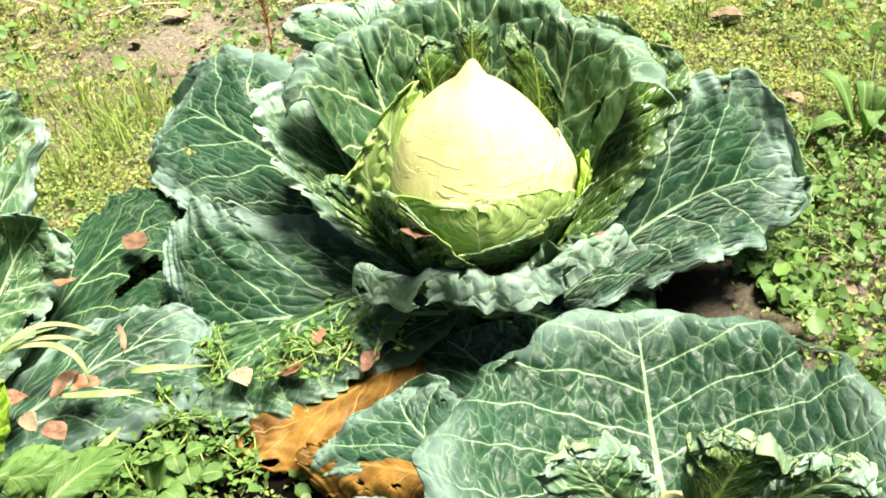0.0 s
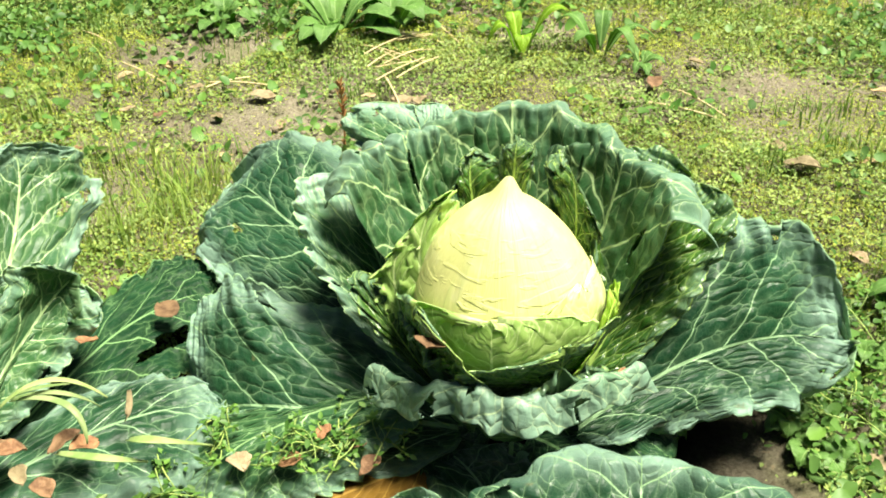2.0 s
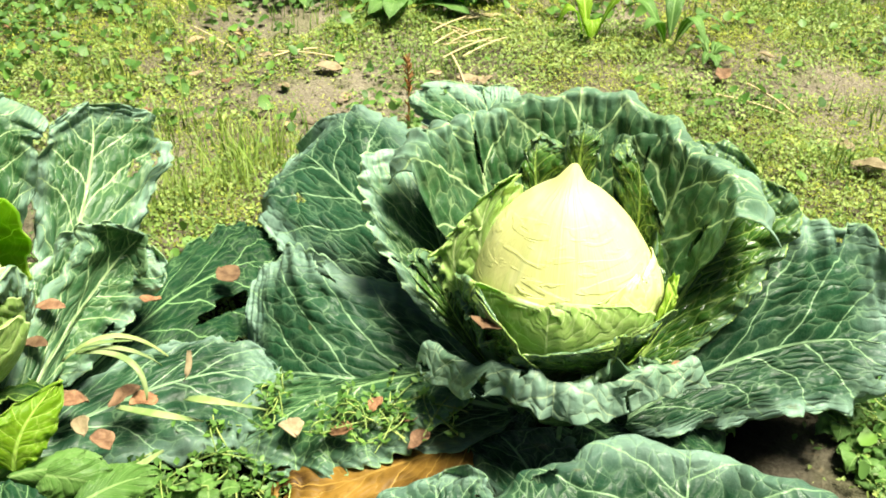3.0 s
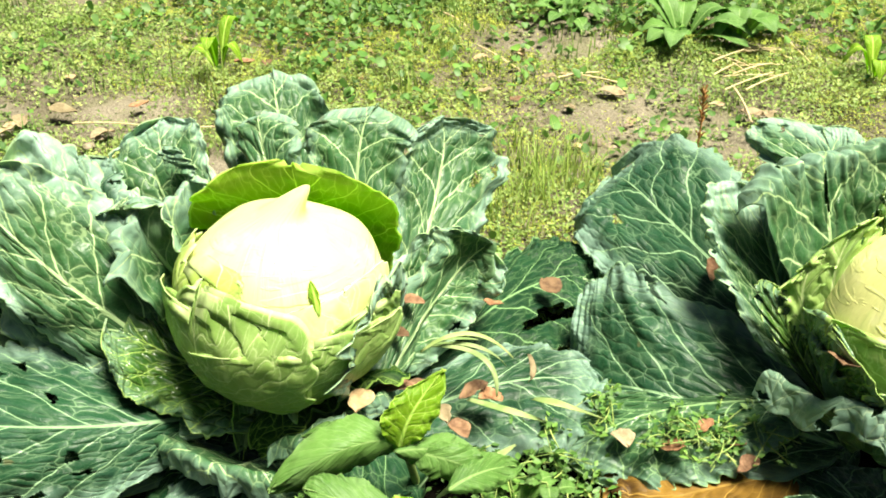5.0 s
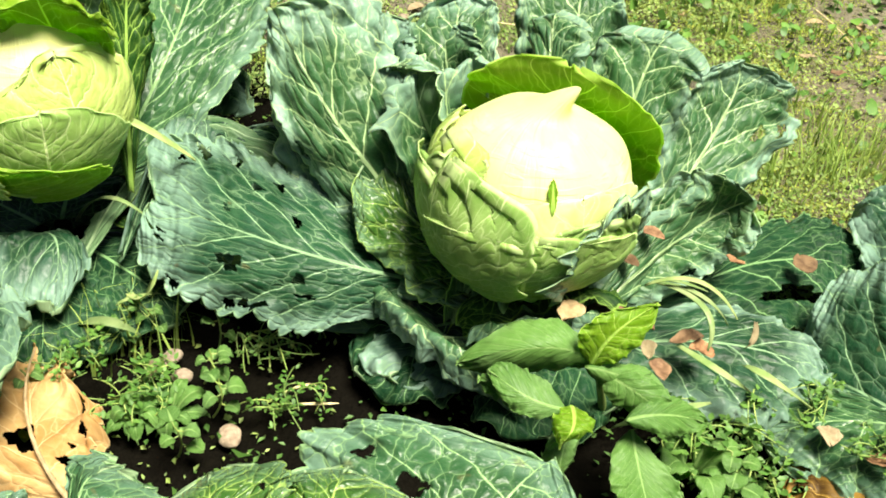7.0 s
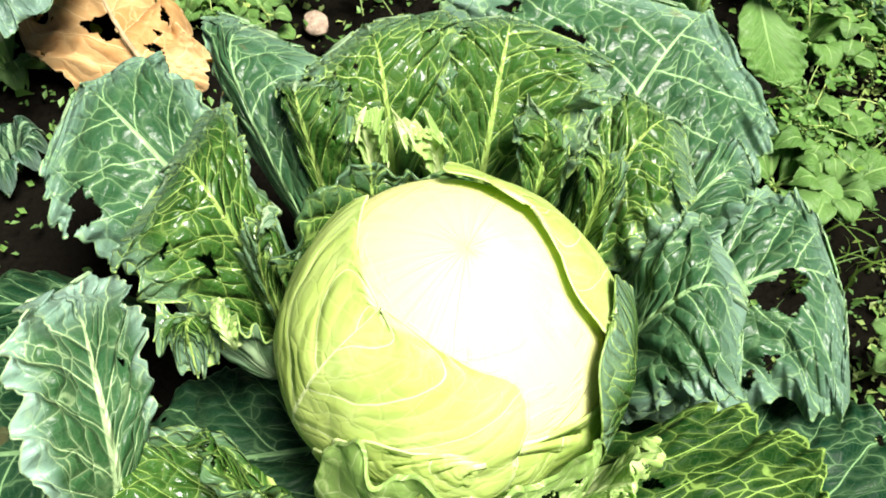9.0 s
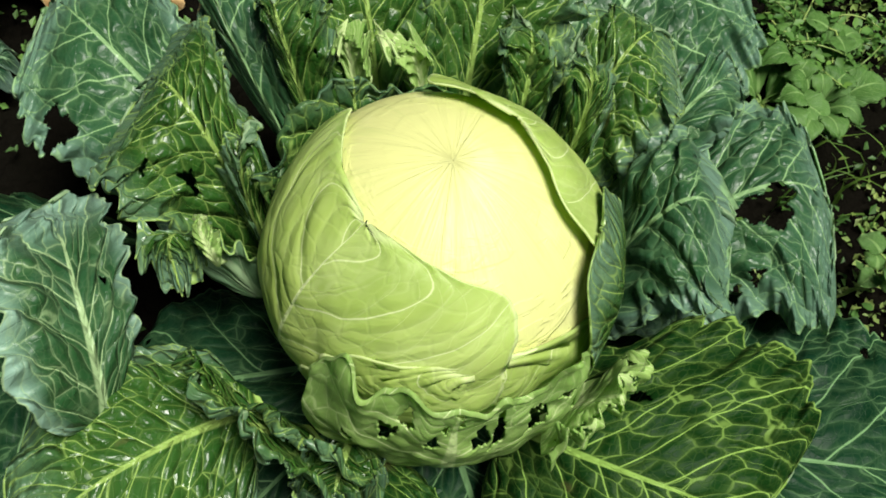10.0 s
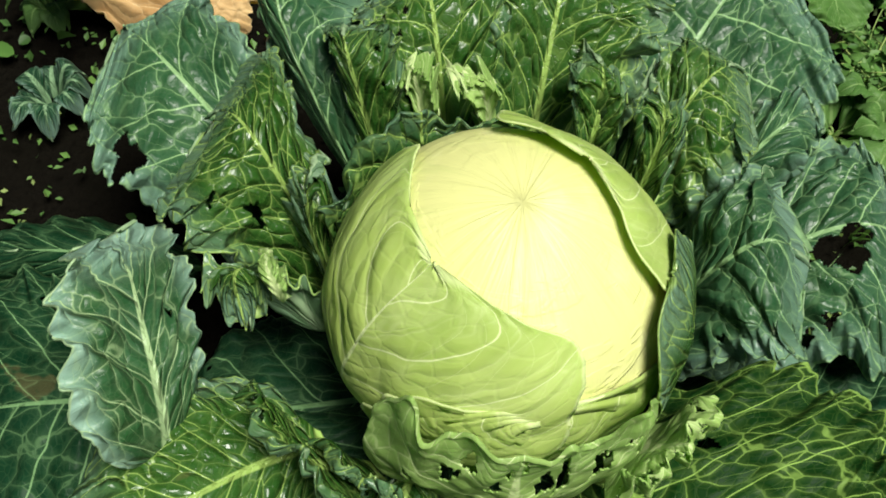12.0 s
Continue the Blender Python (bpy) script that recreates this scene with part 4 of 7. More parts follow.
# cabbage at the end of the row
cab_c = thing("cabbage", (-1.215, -0.345, 0.0), "cabbage with a cream head and a big upright blue-green leaf", "cabbage", "cabbages in the bed")
head_c = head(cab_c, (-1.215, -0.345, 0.225), 0.098, 0.95, (0.0, 0.0, 0.02, 0.4), 0.04, 11.0, "cream head with torn base leaves")
leaf(cab_c, "outer_leaf", LEAF_SAGE, (-1.205, -0.275, 0.10), (-1.240, -0.120, 0.225), (-1.377, 0.065, 0.3), (-1.338, -0.139, 0.26), (-1.176, 0.005, 0.26), um=0.62, q=0.26, cup=1.3, ruffle=0.005, curl=0.008, bend=0.005, foot=0.5, scallop=0.07, res=1.8, eaten=3)
leaf(cab_c, "inner_leaf", LEAF_LIME, (-1.195, -0.255, 0.13), (-1.178, -0.337, 0.33), (-1.146, -0.359, 0.37), (-1.206, -0.404, 0.33), (-1.126, -0.298, 0.31), um=0.66, q=0.38, ruffle=0.004, curl=-0.01)
leaf(cab_c, "outer_leaf", LEAF_BLUE, (-1.215, -0.245, 0.1), (-1.29, -0.27, 0.32), (-1.3, -0.267, 0.38), (-1.357, -0.332, 0.33), (-1.248, -0.213, 0.33), um=0.66, q=0.4, ruffle=0.01, curl=0.015)
leaf(cab_c, "inner_leaf", LEAF_GREEN, (-1.135, -0.295, 0.12), (-1.204, -0.224, 0.28), (-1.195, -0.215, 0.32), (-1.223, -0.244, 0.3), (-1.188, -0.198, 0.27), um=0.6, ruffle=0.01, res=0.7)
leaf(cab_c, "outer_leaf", LEAF_BLUE, (-1.195, -0.445, 0.07), (-1.154, -0.392, 0.1), (-1.086, -0.445, 0.08), (-1.188, -0.45, 0.1), (-1.125, -0.362, 0.09), um=0.6, q=0.42, ruffle=0.008, eaten=4)
leaf(cab_c, "outer_leaf", LEAF_GREEN, (-1.115, -0.395, 0.07), (-1.186, -0.236, 0.1), (-1.102, -0.261, 0.07), (-1.151, -0.308, 0.08), (-1.151, -0.177, 0.12), um=0.6, q=0.42, ruffle=0.006)
leaf(cab_c, "outer_leaf", LEAF_BLUE, (-1.095, -0.345, 0.08), (-1.258, -0.079, 0.12), (-1.194, -0.039, 0.12), (-1.272, -0.042, 0.16), (-1.213, -0.092, 0.1), um=0.6, q=0.42, ruffle=0.008)
leaf(cab_c, "outer_leaf", LEAF_BLUE, (-1.155, -0.505, 0.08), (-1.034, -0.585, 0.14), (-0.974, -0.592, 0.14), (-1.056, -0.494, 0.13), (-0.981, -0.673, 0.14), um=0.6, q=0.42, ruffle=0.008, eaten=5)
leaf(cab_c, "outer_leaf", LEAF_BLUE, (-1.315, -0.405, 0.09), (-1.465, -0.445, 0.18), (-1.545, -0.445, 0.2), (-1.435, -0.595, 0.2), (-1.465, -0.265, 0.22), um=0.6, q=0.42, ruffle=0.008)
wrap(head_c, "wrapper_leaf", LEAF_LIME, 300, 60, 80, off=0.006, flare=0.008, lobes=0.12, eaten=6)
wrap(head_c, "wrapper_leaf", LEAF_PALE, 350, 60, 138, off=0.002, flare=0.003, lobes=0.08, rag=0.06)
wrap(head_c, "wrapper_leaf", LEAF_WRAP, 330, 55, 110, off=0.004, flare=0.004, lobes=0.10)
wrap(head_c, "wrapper_leaf", LEAF_WRAP, 240, 60, 95, off=0.007, flare=0.006, lobes=0.10)

# round cabbage in the front row
cab_d = thing("cabbage", (-0.548, -0.72, 0.0), "round firm cabbage with ragged, slug-eaten wrapper leaves", "cabbage", "cabbages in the bed")
head_d = head(cab_d, (-0.548, -0.72, 0.172), 0.092, 0.93, (0.0, 0.0, 0.004, 0.5), 0.02, 17.0, "round cream head")
leaf(cab_d, "outer_leaf", LEAF_DEEP, (-0.696, -0.856, 0.1), (-0.724, -0.888, 0.11), (-0.806, -0.934, 0.07), (-0.644, -0.973, 0.07), (-0.801, -0.834, 0.1), um=0.5, q=0.36, cup=1.3, ruffle=0.005, curl=0.006, scallop=0.04, res=1.8, eaten=3, holes=((0.62, -0.55, 0.035, 0.07),))
leaf(cab_d, "outer_leaf", LEAF_DEEP, (-0.739, -0.762, 0.07), (-0.791, -0.807, 0.1), (-0.86, -0.839, 0.08), (-0.809, -0.839, 0.07), (-0.82, -0.784, 0.09), um=0.5, q=0.4, ruffle=0.005, scallop=0.04, res=1.4)
leaf(cab_d, "outer_leaf", LEAF_DEEP, (-0.415, -0.703, 0.06), (-0.328, -0.676, 0.09), (-0.238, -0.628, 0.08), (-0.362, -0.564, 0.1), (-0.29, -0.729, 0.07), um=0.5, q=0.36, cup=1.3, ruffle=0.006, scallop=0.04, res=1.8, eaten=2)
leaf(cab_d, "outer_leaf", LEAF_GREEN, (-0.474, -0.753, 0.1), (-0.404, -0.756, 0.135), (-0.332, -0.734, 0.12), (-0.377, -0.649, 0.155), (-0.399, -0.825, 0.1), um=0.52, q=0.34, cup=1.4, ruffle=0.005, curl=0.006, scallop=0.05, flute=0.005, res=2.2, eaten=3, holes=((0.34, -0.42, 0.035, 0.035),))
leaf(cab_d, "outer_leaf", LEAF_FRESH, (-0.591, -0.834, 0.13), (-0.613, -0.89, 0.155), (-0.635, -0.952, 0.15), (-0.55, -0.946, 0.13), (-0.663, -0.859, 0.17), um=0.5, q=0.34, cup=1.3, ruffle=0.005, curl=0.006, scallop=0.05, flute=0.005, res=2.2, eaten=2)
leaf(cab_d, "outer_leaf", LEAF_FROST, (-0.64, -0.885, 0.155), (-0.67, -0.856, 0.2), (-0.736, -0.811, 0.18), (-0.674, -0.893, 0.235), (-0.671, -0.819, 0.19), um=0.52, q=0.26, foot=0.25, cup=1.2, ruffle=0.006, curl=0.006, scallop=0.06, res=1.8, eaten=2)
leaf(cab_d, "outer_leaf", LEAF_GREEN, (-0.532, -0.805, 0.1), (-0.501, -0.842, 0.12), (-0.475, -0.868, 0.1), (-0.526, -0.863, 0.11), (-0.468, -0.826, 0.12), um=0.5, q=0.4, ruffle=0.008, scallop=0.08, res=1.6, eaten=6)
leaf(cab_d, "outer_leaf", LEAF_FRESH, (-0.543, -0.806, 0.12), (-0.533, -0.835, 0.135), (-0.528, -0.85, 0.13), (-0.556, -0.85, 0.14), (-0.507, -0.823, 0.14), um=0.55, q=0.36, ruffle=0.012, freq=10.0, scallop=0.14, res=1.6, eaten=8)
leaf(cab_d, "outer_leaf", LEAF_SAGE, (-0.548, -0.61, 0.08), (-0.547, -0.476, 0.17), (-0.538, -0.386, 0.18), (-0.695, -0.493, 0.19), (-0.447, -0.494, 0.16), um=0.66, q=0.24, cup=1.3, ruffle=0.005, curl=0.006, bend=0.004, foot=0.6, scallop=0.06, flute=0.004, res=2.4, eaten=3, holes=((0.58, -0.42, 0.05, 0.07), (0.30, -0.35, 0.05, 0.08)), label="broad frosted leaf with two eaten holes")
leaf(cab_d, "outer_leaf", LEAF_SAGE, (-0.658, -0.719, 0.1), (-0.761, -0.719, 0.19), (-0.839, -0.698, 0.18), (-0.779, -0.783, 0.17), (-0.78, -0.665, 0.2), um=0.70, q=0.22, cup=1.3, ruffle=0.005, curl=0.008, bend=0.004, foot=0.6, scallop=0.08, flute=0.004, res=2.0, eaten=3, holes=((0.62, -0.80, 0.06, 0.16),))
leaf(cab_d, "outer_leaf", LEAF_SAGE, (-0.653, -0.689, 0.12), (-0.734, -0.665, 0.21), (-0.772, -0.612, 0.2), (-0.794, -0.632, 0.2), (-0.707, -0.633, 0.21), um=0.70, q=0.22, cup=1.2, ruffle=0.006, curl=0.008, bend=0.004, foot=0.6, scallop=0.08, flute=0.004, res=1.8, eaten=2)
leaf(cab_d, "outer_leaf", LEAF_SAGE, (-0.48, -0.633, 0.07), (-0.42, -0.557, 0.15), (-0.369, -0.531, 0.14), (-0.44, -0.476, 0.15), (-0.356, -0.611, 0.13), um=0.70, q=0.22, cup=1.25, ruffle=0.005, curl=0.008, bend=0.004, foot=0.6, scallop=0.08, flute=0.0045, res=2.2, eaten=3, holes=((0.58, 0.16, 0.13, 0.16),))
leaf(cab_d, "outer_leaf", LEAF_SAGE, (-0.507, -0.618, 0.09), (-0.476, -0.542, 0.17), (-0.461, -0.491, 0.17), (-0.492, -0.512, 0.18), (-0.448, -0.544, 0.17), um=0.6, q=0.4, ruffle=0.008, scallop=0.10, res=1.5, eaten=2)
leaf(cab_d, "inner_leaf", LEAF_SAGE, (-0.48, -0.652, 0.07), (-0.456, -0.627, 0.185), (-0.426, -0.608, 0.175), (-0.482, -0.577, 0.2), (-0.41, -0.669, 0.165), um=0.70, q=0.22, cup=1.25, ruffle=0.004, freq=9.0, curl=0.010, bend=0.004, scallop=0.09, flute=0.0035, ripple=0.0035, foot=0.6, res=2.0, eaten=3)
leaf(cab_d, "inner_leaf", LEAF_FRESH, (-0.534, -0.625, 0.08), (-0.524, -0.562, 0.195), (-0.511, -0.515, 0.195), (-0.556, -0.533, 0.205), (-0.479, -0.577, 0.185), um=0.70, q=0.22, cup=1.25, ruffle=0.004, freq=9.0, curl=0.010, bend=0.004, scallop=0.09, flute=0.0035, ripple=0.0035, foot=0.6, res=2.0, eaten=3)
leaf(cab_d, "inner_leaf", LEAF_FRESH, (-0.585, -0.632, 0.09), (-0.61, -0.573, 0.215), (-0.628, -0.527, 0.225), (-0.649, -0.585, 0.235), (-0.551, -0.538, 0.225), um=0.70, q=0.22, cup=1.25, ruffle=0.004, freq=9.0, curl=0.010, bend=0.004, scallop=0.09, flute=0.0035, ripple=0.0035, foot=0.6, res=2.0, eaten=4, holes=((0.66, 0.45, 0.02, 0.03),))
leaf(cab_d, "inner_leaf", LEAF_FRESH, (-0.62, -0.657, 0.09), (-0.66, -0.622, 0.215), (-0.695, -0.59, 0.225), (-0.694, -0.658, 0.215), (-0.633, -0.567, 0.24), um=0.70, q=0.22, cup=1.25, ruffle=0.004, freq=9.0, curl=0.010, bend=0.004, scallop=0.09, flute=0.0035, ripple=0.0035, foot=0.6, res=2.0, eaten=5, holes=((0.70, -0.30, 0.02, 0.03), (0.62, -0.42, 0.016, 0.025)))
leaf(cab_d, "inner_leaf", LEAF_FRESH, (-0.638, -0.688, 0.1), (-0.682, -0.672, 0.215), (-0.704, -0.651, 0.215), (-0.706, -0.667, 0.215), (-0.669, -0.642, 0.22), um=0.6, q=0.36, ruffle=0.009, freq=9.0, scallop=0.14, res=1.5, eaten=7)
leaf(cab_d, "inner_leaf", LEAF_FRESH, (-0.643, -0.735, 0.09), (-0.688, -0.742, 0.215), (-0.726, -0.73, 0.205), (-0.701, -0.798, 0.2), (-0.724, -0.677, 0.21), um=0.70, q=0.22, cup=1.25, ruffle=0.004, freq=9.0, curl=0.010, bend=0.004, scallop=0.09, flute=0.0035, ripple=0.0035, foot=0.6, res=2.0, eaten=4, holes=((0.40, -0.45, 0.05, 0.07),))
leaf(cab_d, "inner_leaf", LEAF_FRESH, (-0.624, -0.779, 0.14), (-0.653, -0.802, 0.205), (-0.644, -0.816, 0.18), (-0.67, -0.811, 0.2), (-0.638, -0.788, 0.2), um=0.5, q=0.4, ruffle=0.003, curl=0.0, bend=0.003, scallop=0.08, res=1.4, eaten=3, holes=((0.45, -0.3, 0.10, 0.18),))
leaf(cab_d, "inner_leaf", LEAF_WRAP, (-0.629, -0.802, 0.2), (-0.633, -0.805, 0.222), (-0.648, -0.795, 0.215), (-0.641, -0.808, 0.222), (-0.627, -0.8, 0.222), um=0.5, q=0.5, ruffle=0.003, scallop=0.05, res=0.8, eaten=0)
leaf(cab_d, "inner_leaf", LEAF_FRESH, (-0.558, -0.625, 0.12), (-0.56, -0.604, 0.215), (-0.579, -0.593, 0.22), (-0.574, -0.62, 0.215), (-0.54, -0.606, 0.215), um=0.6, q=0.4, ruffle=0.008, scallop=0.12, res=1.5, eaten=4, holes=((0.48, 0.05, 0.09, 0.16),))
leaf(cab_d, "inner_leaf", LEAF_FRESH, (-0.526, -0.627, 0.11), (-0.521, -0.607, 0.215), (-0.544, -0.587, 0.22), (-0.534, -0.611, 0.215), (-0.506, -0.607, 0.215), um=0.6, q=0.4, ruffle=0.010, scallop=0.14, res=1.5, eaten=8)
leaf(cab_d, "inner_leaf", LEAF_WRAP, (-0.607, -0.644, 0.14), (-0.615, -0.634, 0.2), (-0.627, -0.648, 0.22), (-0.618, -0.644, 0.2), (-0.607, -0.628, 0.21), um=0.6, q=0.45, ruffle=0.010, scallop=0.15, res=1.4, eaten=9)
leaf(cab_d, "inner_leaf", LEAF_WRAP, (-0.629, -0.668, 0.13), (-0.65, -0.654, 0.2), (-0.656, -0.658, 0.215), (-0.656, -0.663, 0.2), (-0.638, -0.651, 0.21), um=0.6, q=0.45, ruffle=0.010, scallop=0.15, res=1.4, eaten=9)
leaf(cab_d, "inner_leaf", LEAF_FRESH, (-0.641, -0.745, 0.1), (-0.657, -0.749, 0.2), (-0.654, -0.73, 0.215), (-0.661, -0.752, 0.2), (-0.657, -0.74, 0.19), um=0.55, q=0.5, ruffle=0.006, scallop=0.12, res=1.4, eaten=7)
collar(cab_d, "ragged_leaf", LEAF_WRAP, (-0.548, -0.72), 306, 44, (0.082, 0.078), (0.098, 0.214), roll=0.003, turn=1.2, ruffle=0.002, freq=5.0, lobes=0.16, ends=0.10, foot=0.10, bulge=0.012, eaten=12, crimped=0.15, res=3.0, sag=0.0, holes=((.72, -.42, .07, .06), (.66, -.14, .07, .05), (.68, .30, .15, .04), (.70, .55, .11, .055)), label="pale slug-eaten leaf cupping the head")
collar(cab_d, "ragged_leaf", LEAF_FRESH, (-0.548, -0.72), 256, 24, (0.112, 0.120), (0.140, 0.182), roll=0.004, turn=1.8, lip=0.006, ruffle=0.005, freq=5.0, lobes=0.22, ends=0.5, eaten=26, crimped=0.15, res=2.6)
collar(cab_d, "ragged_leaf", LEAF_FRESH, (-0.548, -0.72), 268, 22, (0.096, 0.100), (0.118, 0.160), roll=0.004, turn=1.8, lip=0.004, ruffle=0.0045, freq=3.0, lobes=0.12, ends=0.6, eaten=9, crimped=0.15, res=2.6)
collar(cab_d, "ragged_leaf", LEAF_WRAP, (-0.548, -0.72), 350, 20, (0.096, 0.130), (0.122, 0.186), roll=0.004, turn=1.6, lip=0.008, ruffle=0.006, freq=5.0, lobes=0.24, ends=0.5, eaten=30, crimped=0.15, res=2.6)
collar(cab_d, "ragged_leaf", LEAF_FRESH, (-0.548, -0.72), 150, 38, (0.088, 0.110), (0.104, 0.206), roll=0.004, turn=1.9, lip=0.004, ruffle=0.004, freq=6.0, lobes=0.16, ends=0.3, eaten=8, res=2.6)
wrap(head_d, "wrapper_leaf", LEAF_PALE, 240, 74, 150, off=0.002, flare=0.0015, lobes=0.05, um=0.6, q=0.45, lean=8, ruffle=0.001, res=1.3)
wrap(head_d, "wrapper_leaf", LEAF_PALE, 50, 46, 153, off=0.004, flare=0.004, lobes=0.04, um=0.70, q=0.36, lean=24, ruffle=0.002, res=1.4)
wrap(head_d, "wrapper_leaf", LEAF_PALE, 318, 58, 116, off=0.0012, flare=0.0015, lobes=0.08, um=0.66, q=0.38, lean=-6, ruffle=0.001, rag=0.06, fold=0.0012, res=1.3)
wrap(head_d, "wrapper_leaf", LEAF_FRESH, 14, 26, 132, off=0.009, flare=0.002, lobes=0.05, um=0.68, q=0.32, lean=4, ruffle=0.002, res=1.3)

# leafy cabbage in the front row beside the first
cab_e = thing("cabbage", (0.043, -0.402, 0.0), "young cabbage with broad waxy blue-green leaves and a curly heart", "cabbage", "cabbages in the bed")
collar(cab_e, "outer_leaf", LEAF_BLUE, (0.043, -0.402), 86, 96, (0.02, 0.10), (0.192, 0.182), roll=0.03, turn=0.7, ruffle=0.005, lobes=0.05, ends=0.08, eaten=2, sag=0.2, foot=0.5, pleat=0.003, wave=0.05, res=1.9)
leaf(cab_e, "outer_leaf", LEAF_BLUE, (-0.007, -0.382, 0.08), (-0.15, -0.263, 0.1), (-0.174, -0.194, 0.12), (-0.261, -0.262, 0.08), (-0.102, -0.239, 0.12), um=0.6, q=0.42, ruffle=0.006)
leaf(cab_e, "outer_leaf", LEAF_BLUE, (0.013, -0.342, 0.06), (-0.099, -0.122, 0.06), (-0.151, -0.068, 0.06), (-0.162, -0.118, 0.05), (-0.024, -0.084, 0.06), um=0.6, q=0.42, ruffle=0.004)
leaf(cab_e, "inner_leaf", LEAF_FRESH, (0.063, -0.402, 0.12), (0.08, -0.418, 0.2), (0.095, -0.417, 0.23), (0.048, -0.401, 0.22), (0.121, -0.438, 0.21), um=0.66, q=0.3, ruffle=0.008, freq=11.0, scallop=0.12, res=1.5, eaten=5)
leaf(cab_e, "inner_leaf", LEAF_FROST, (0.023, -0.402, 0.12), (-0.019, -0.399, 0.19), (-0.039, -0.385, 0.22), (-0.066, -0.409, 0.2), (0.024, -0.392, 0.2), um=0.66, q=0.3, ruffle=0.008, freq=11.0, scallop=0.12, res=1.5)
leaf(cab_e, "inner_leaf", LEAF_FROST, (0.103, -0.402, 0.12), (0.145, -0.428, 0.19), (0.167, -0.43, 0.21), (0.13, -0.416, 0.2), (0.178, -0.454, 0.19), um=0.66, q=0.3, ruffle=0.008, freq=11.0, scallop=0.12, res=1.5)
leaf(cab_e, "outer_leaf", LEAF_BLUE, (0.043, -0.462, 0.09), (0.043, -0.602, 0.16), (0.043, -0.702, 0.17), (-0.117, -0.602, 0.18), (0.203, -0.602, 0.18), um=0.6, q=0.4)
head(cab_e, (0.043, -0.412, 0.10), 0.05, 1.0, (0.0, 0.0, 0.02, 0.4), 0.05, 23.0, "small green heart")

# the lowest leaves, close to the soil, added to fill the gaps
# their deep green puts the shade below the plants into the colour
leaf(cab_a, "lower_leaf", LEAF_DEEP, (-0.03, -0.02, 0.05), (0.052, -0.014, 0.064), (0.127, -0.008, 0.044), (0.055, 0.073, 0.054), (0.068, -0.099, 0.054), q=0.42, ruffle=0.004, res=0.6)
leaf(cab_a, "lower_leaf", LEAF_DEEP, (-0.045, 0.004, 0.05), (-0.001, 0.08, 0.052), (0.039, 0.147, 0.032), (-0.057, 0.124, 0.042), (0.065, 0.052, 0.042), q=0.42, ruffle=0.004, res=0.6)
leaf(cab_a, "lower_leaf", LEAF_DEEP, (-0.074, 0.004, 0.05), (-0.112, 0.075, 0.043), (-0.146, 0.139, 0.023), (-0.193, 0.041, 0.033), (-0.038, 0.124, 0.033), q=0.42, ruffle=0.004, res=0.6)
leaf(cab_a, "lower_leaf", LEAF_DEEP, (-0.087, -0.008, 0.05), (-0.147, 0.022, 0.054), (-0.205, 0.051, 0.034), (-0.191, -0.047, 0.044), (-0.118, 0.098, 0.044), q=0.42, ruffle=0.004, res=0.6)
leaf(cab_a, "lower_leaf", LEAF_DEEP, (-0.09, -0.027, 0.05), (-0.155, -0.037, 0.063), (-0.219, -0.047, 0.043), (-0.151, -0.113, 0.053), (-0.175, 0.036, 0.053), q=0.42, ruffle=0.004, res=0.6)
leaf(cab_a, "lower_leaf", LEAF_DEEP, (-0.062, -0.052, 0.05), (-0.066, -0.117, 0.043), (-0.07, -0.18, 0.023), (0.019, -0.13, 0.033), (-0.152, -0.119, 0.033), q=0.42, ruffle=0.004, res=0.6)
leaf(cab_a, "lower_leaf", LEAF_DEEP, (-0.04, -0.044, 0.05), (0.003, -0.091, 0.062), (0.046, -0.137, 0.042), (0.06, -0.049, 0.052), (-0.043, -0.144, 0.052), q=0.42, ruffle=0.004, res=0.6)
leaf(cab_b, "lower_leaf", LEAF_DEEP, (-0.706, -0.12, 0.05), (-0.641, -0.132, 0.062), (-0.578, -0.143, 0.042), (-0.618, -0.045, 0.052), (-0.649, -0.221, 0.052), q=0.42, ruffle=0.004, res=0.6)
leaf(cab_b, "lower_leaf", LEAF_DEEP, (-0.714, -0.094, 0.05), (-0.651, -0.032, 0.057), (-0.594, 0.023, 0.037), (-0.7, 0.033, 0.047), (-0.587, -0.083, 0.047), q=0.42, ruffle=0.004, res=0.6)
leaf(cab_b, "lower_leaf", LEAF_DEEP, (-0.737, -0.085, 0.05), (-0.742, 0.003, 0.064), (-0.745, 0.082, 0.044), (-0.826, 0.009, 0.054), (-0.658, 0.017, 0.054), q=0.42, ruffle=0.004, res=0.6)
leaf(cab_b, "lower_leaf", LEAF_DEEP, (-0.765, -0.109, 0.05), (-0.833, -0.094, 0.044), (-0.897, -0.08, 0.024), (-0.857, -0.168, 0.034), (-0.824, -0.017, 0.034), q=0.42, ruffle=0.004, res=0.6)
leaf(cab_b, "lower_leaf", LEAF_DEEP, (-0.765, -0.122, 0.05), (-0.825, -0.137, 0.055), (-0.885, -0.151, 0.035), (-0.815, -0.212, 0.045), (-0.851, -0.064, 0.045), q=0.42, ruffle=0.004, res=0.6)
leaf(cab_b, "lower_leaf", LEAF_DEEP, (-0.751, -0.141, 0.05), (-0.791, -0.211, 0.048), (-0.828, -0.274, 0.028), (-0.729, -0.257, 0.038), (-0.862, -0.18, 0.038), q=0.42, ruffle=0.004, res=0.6)
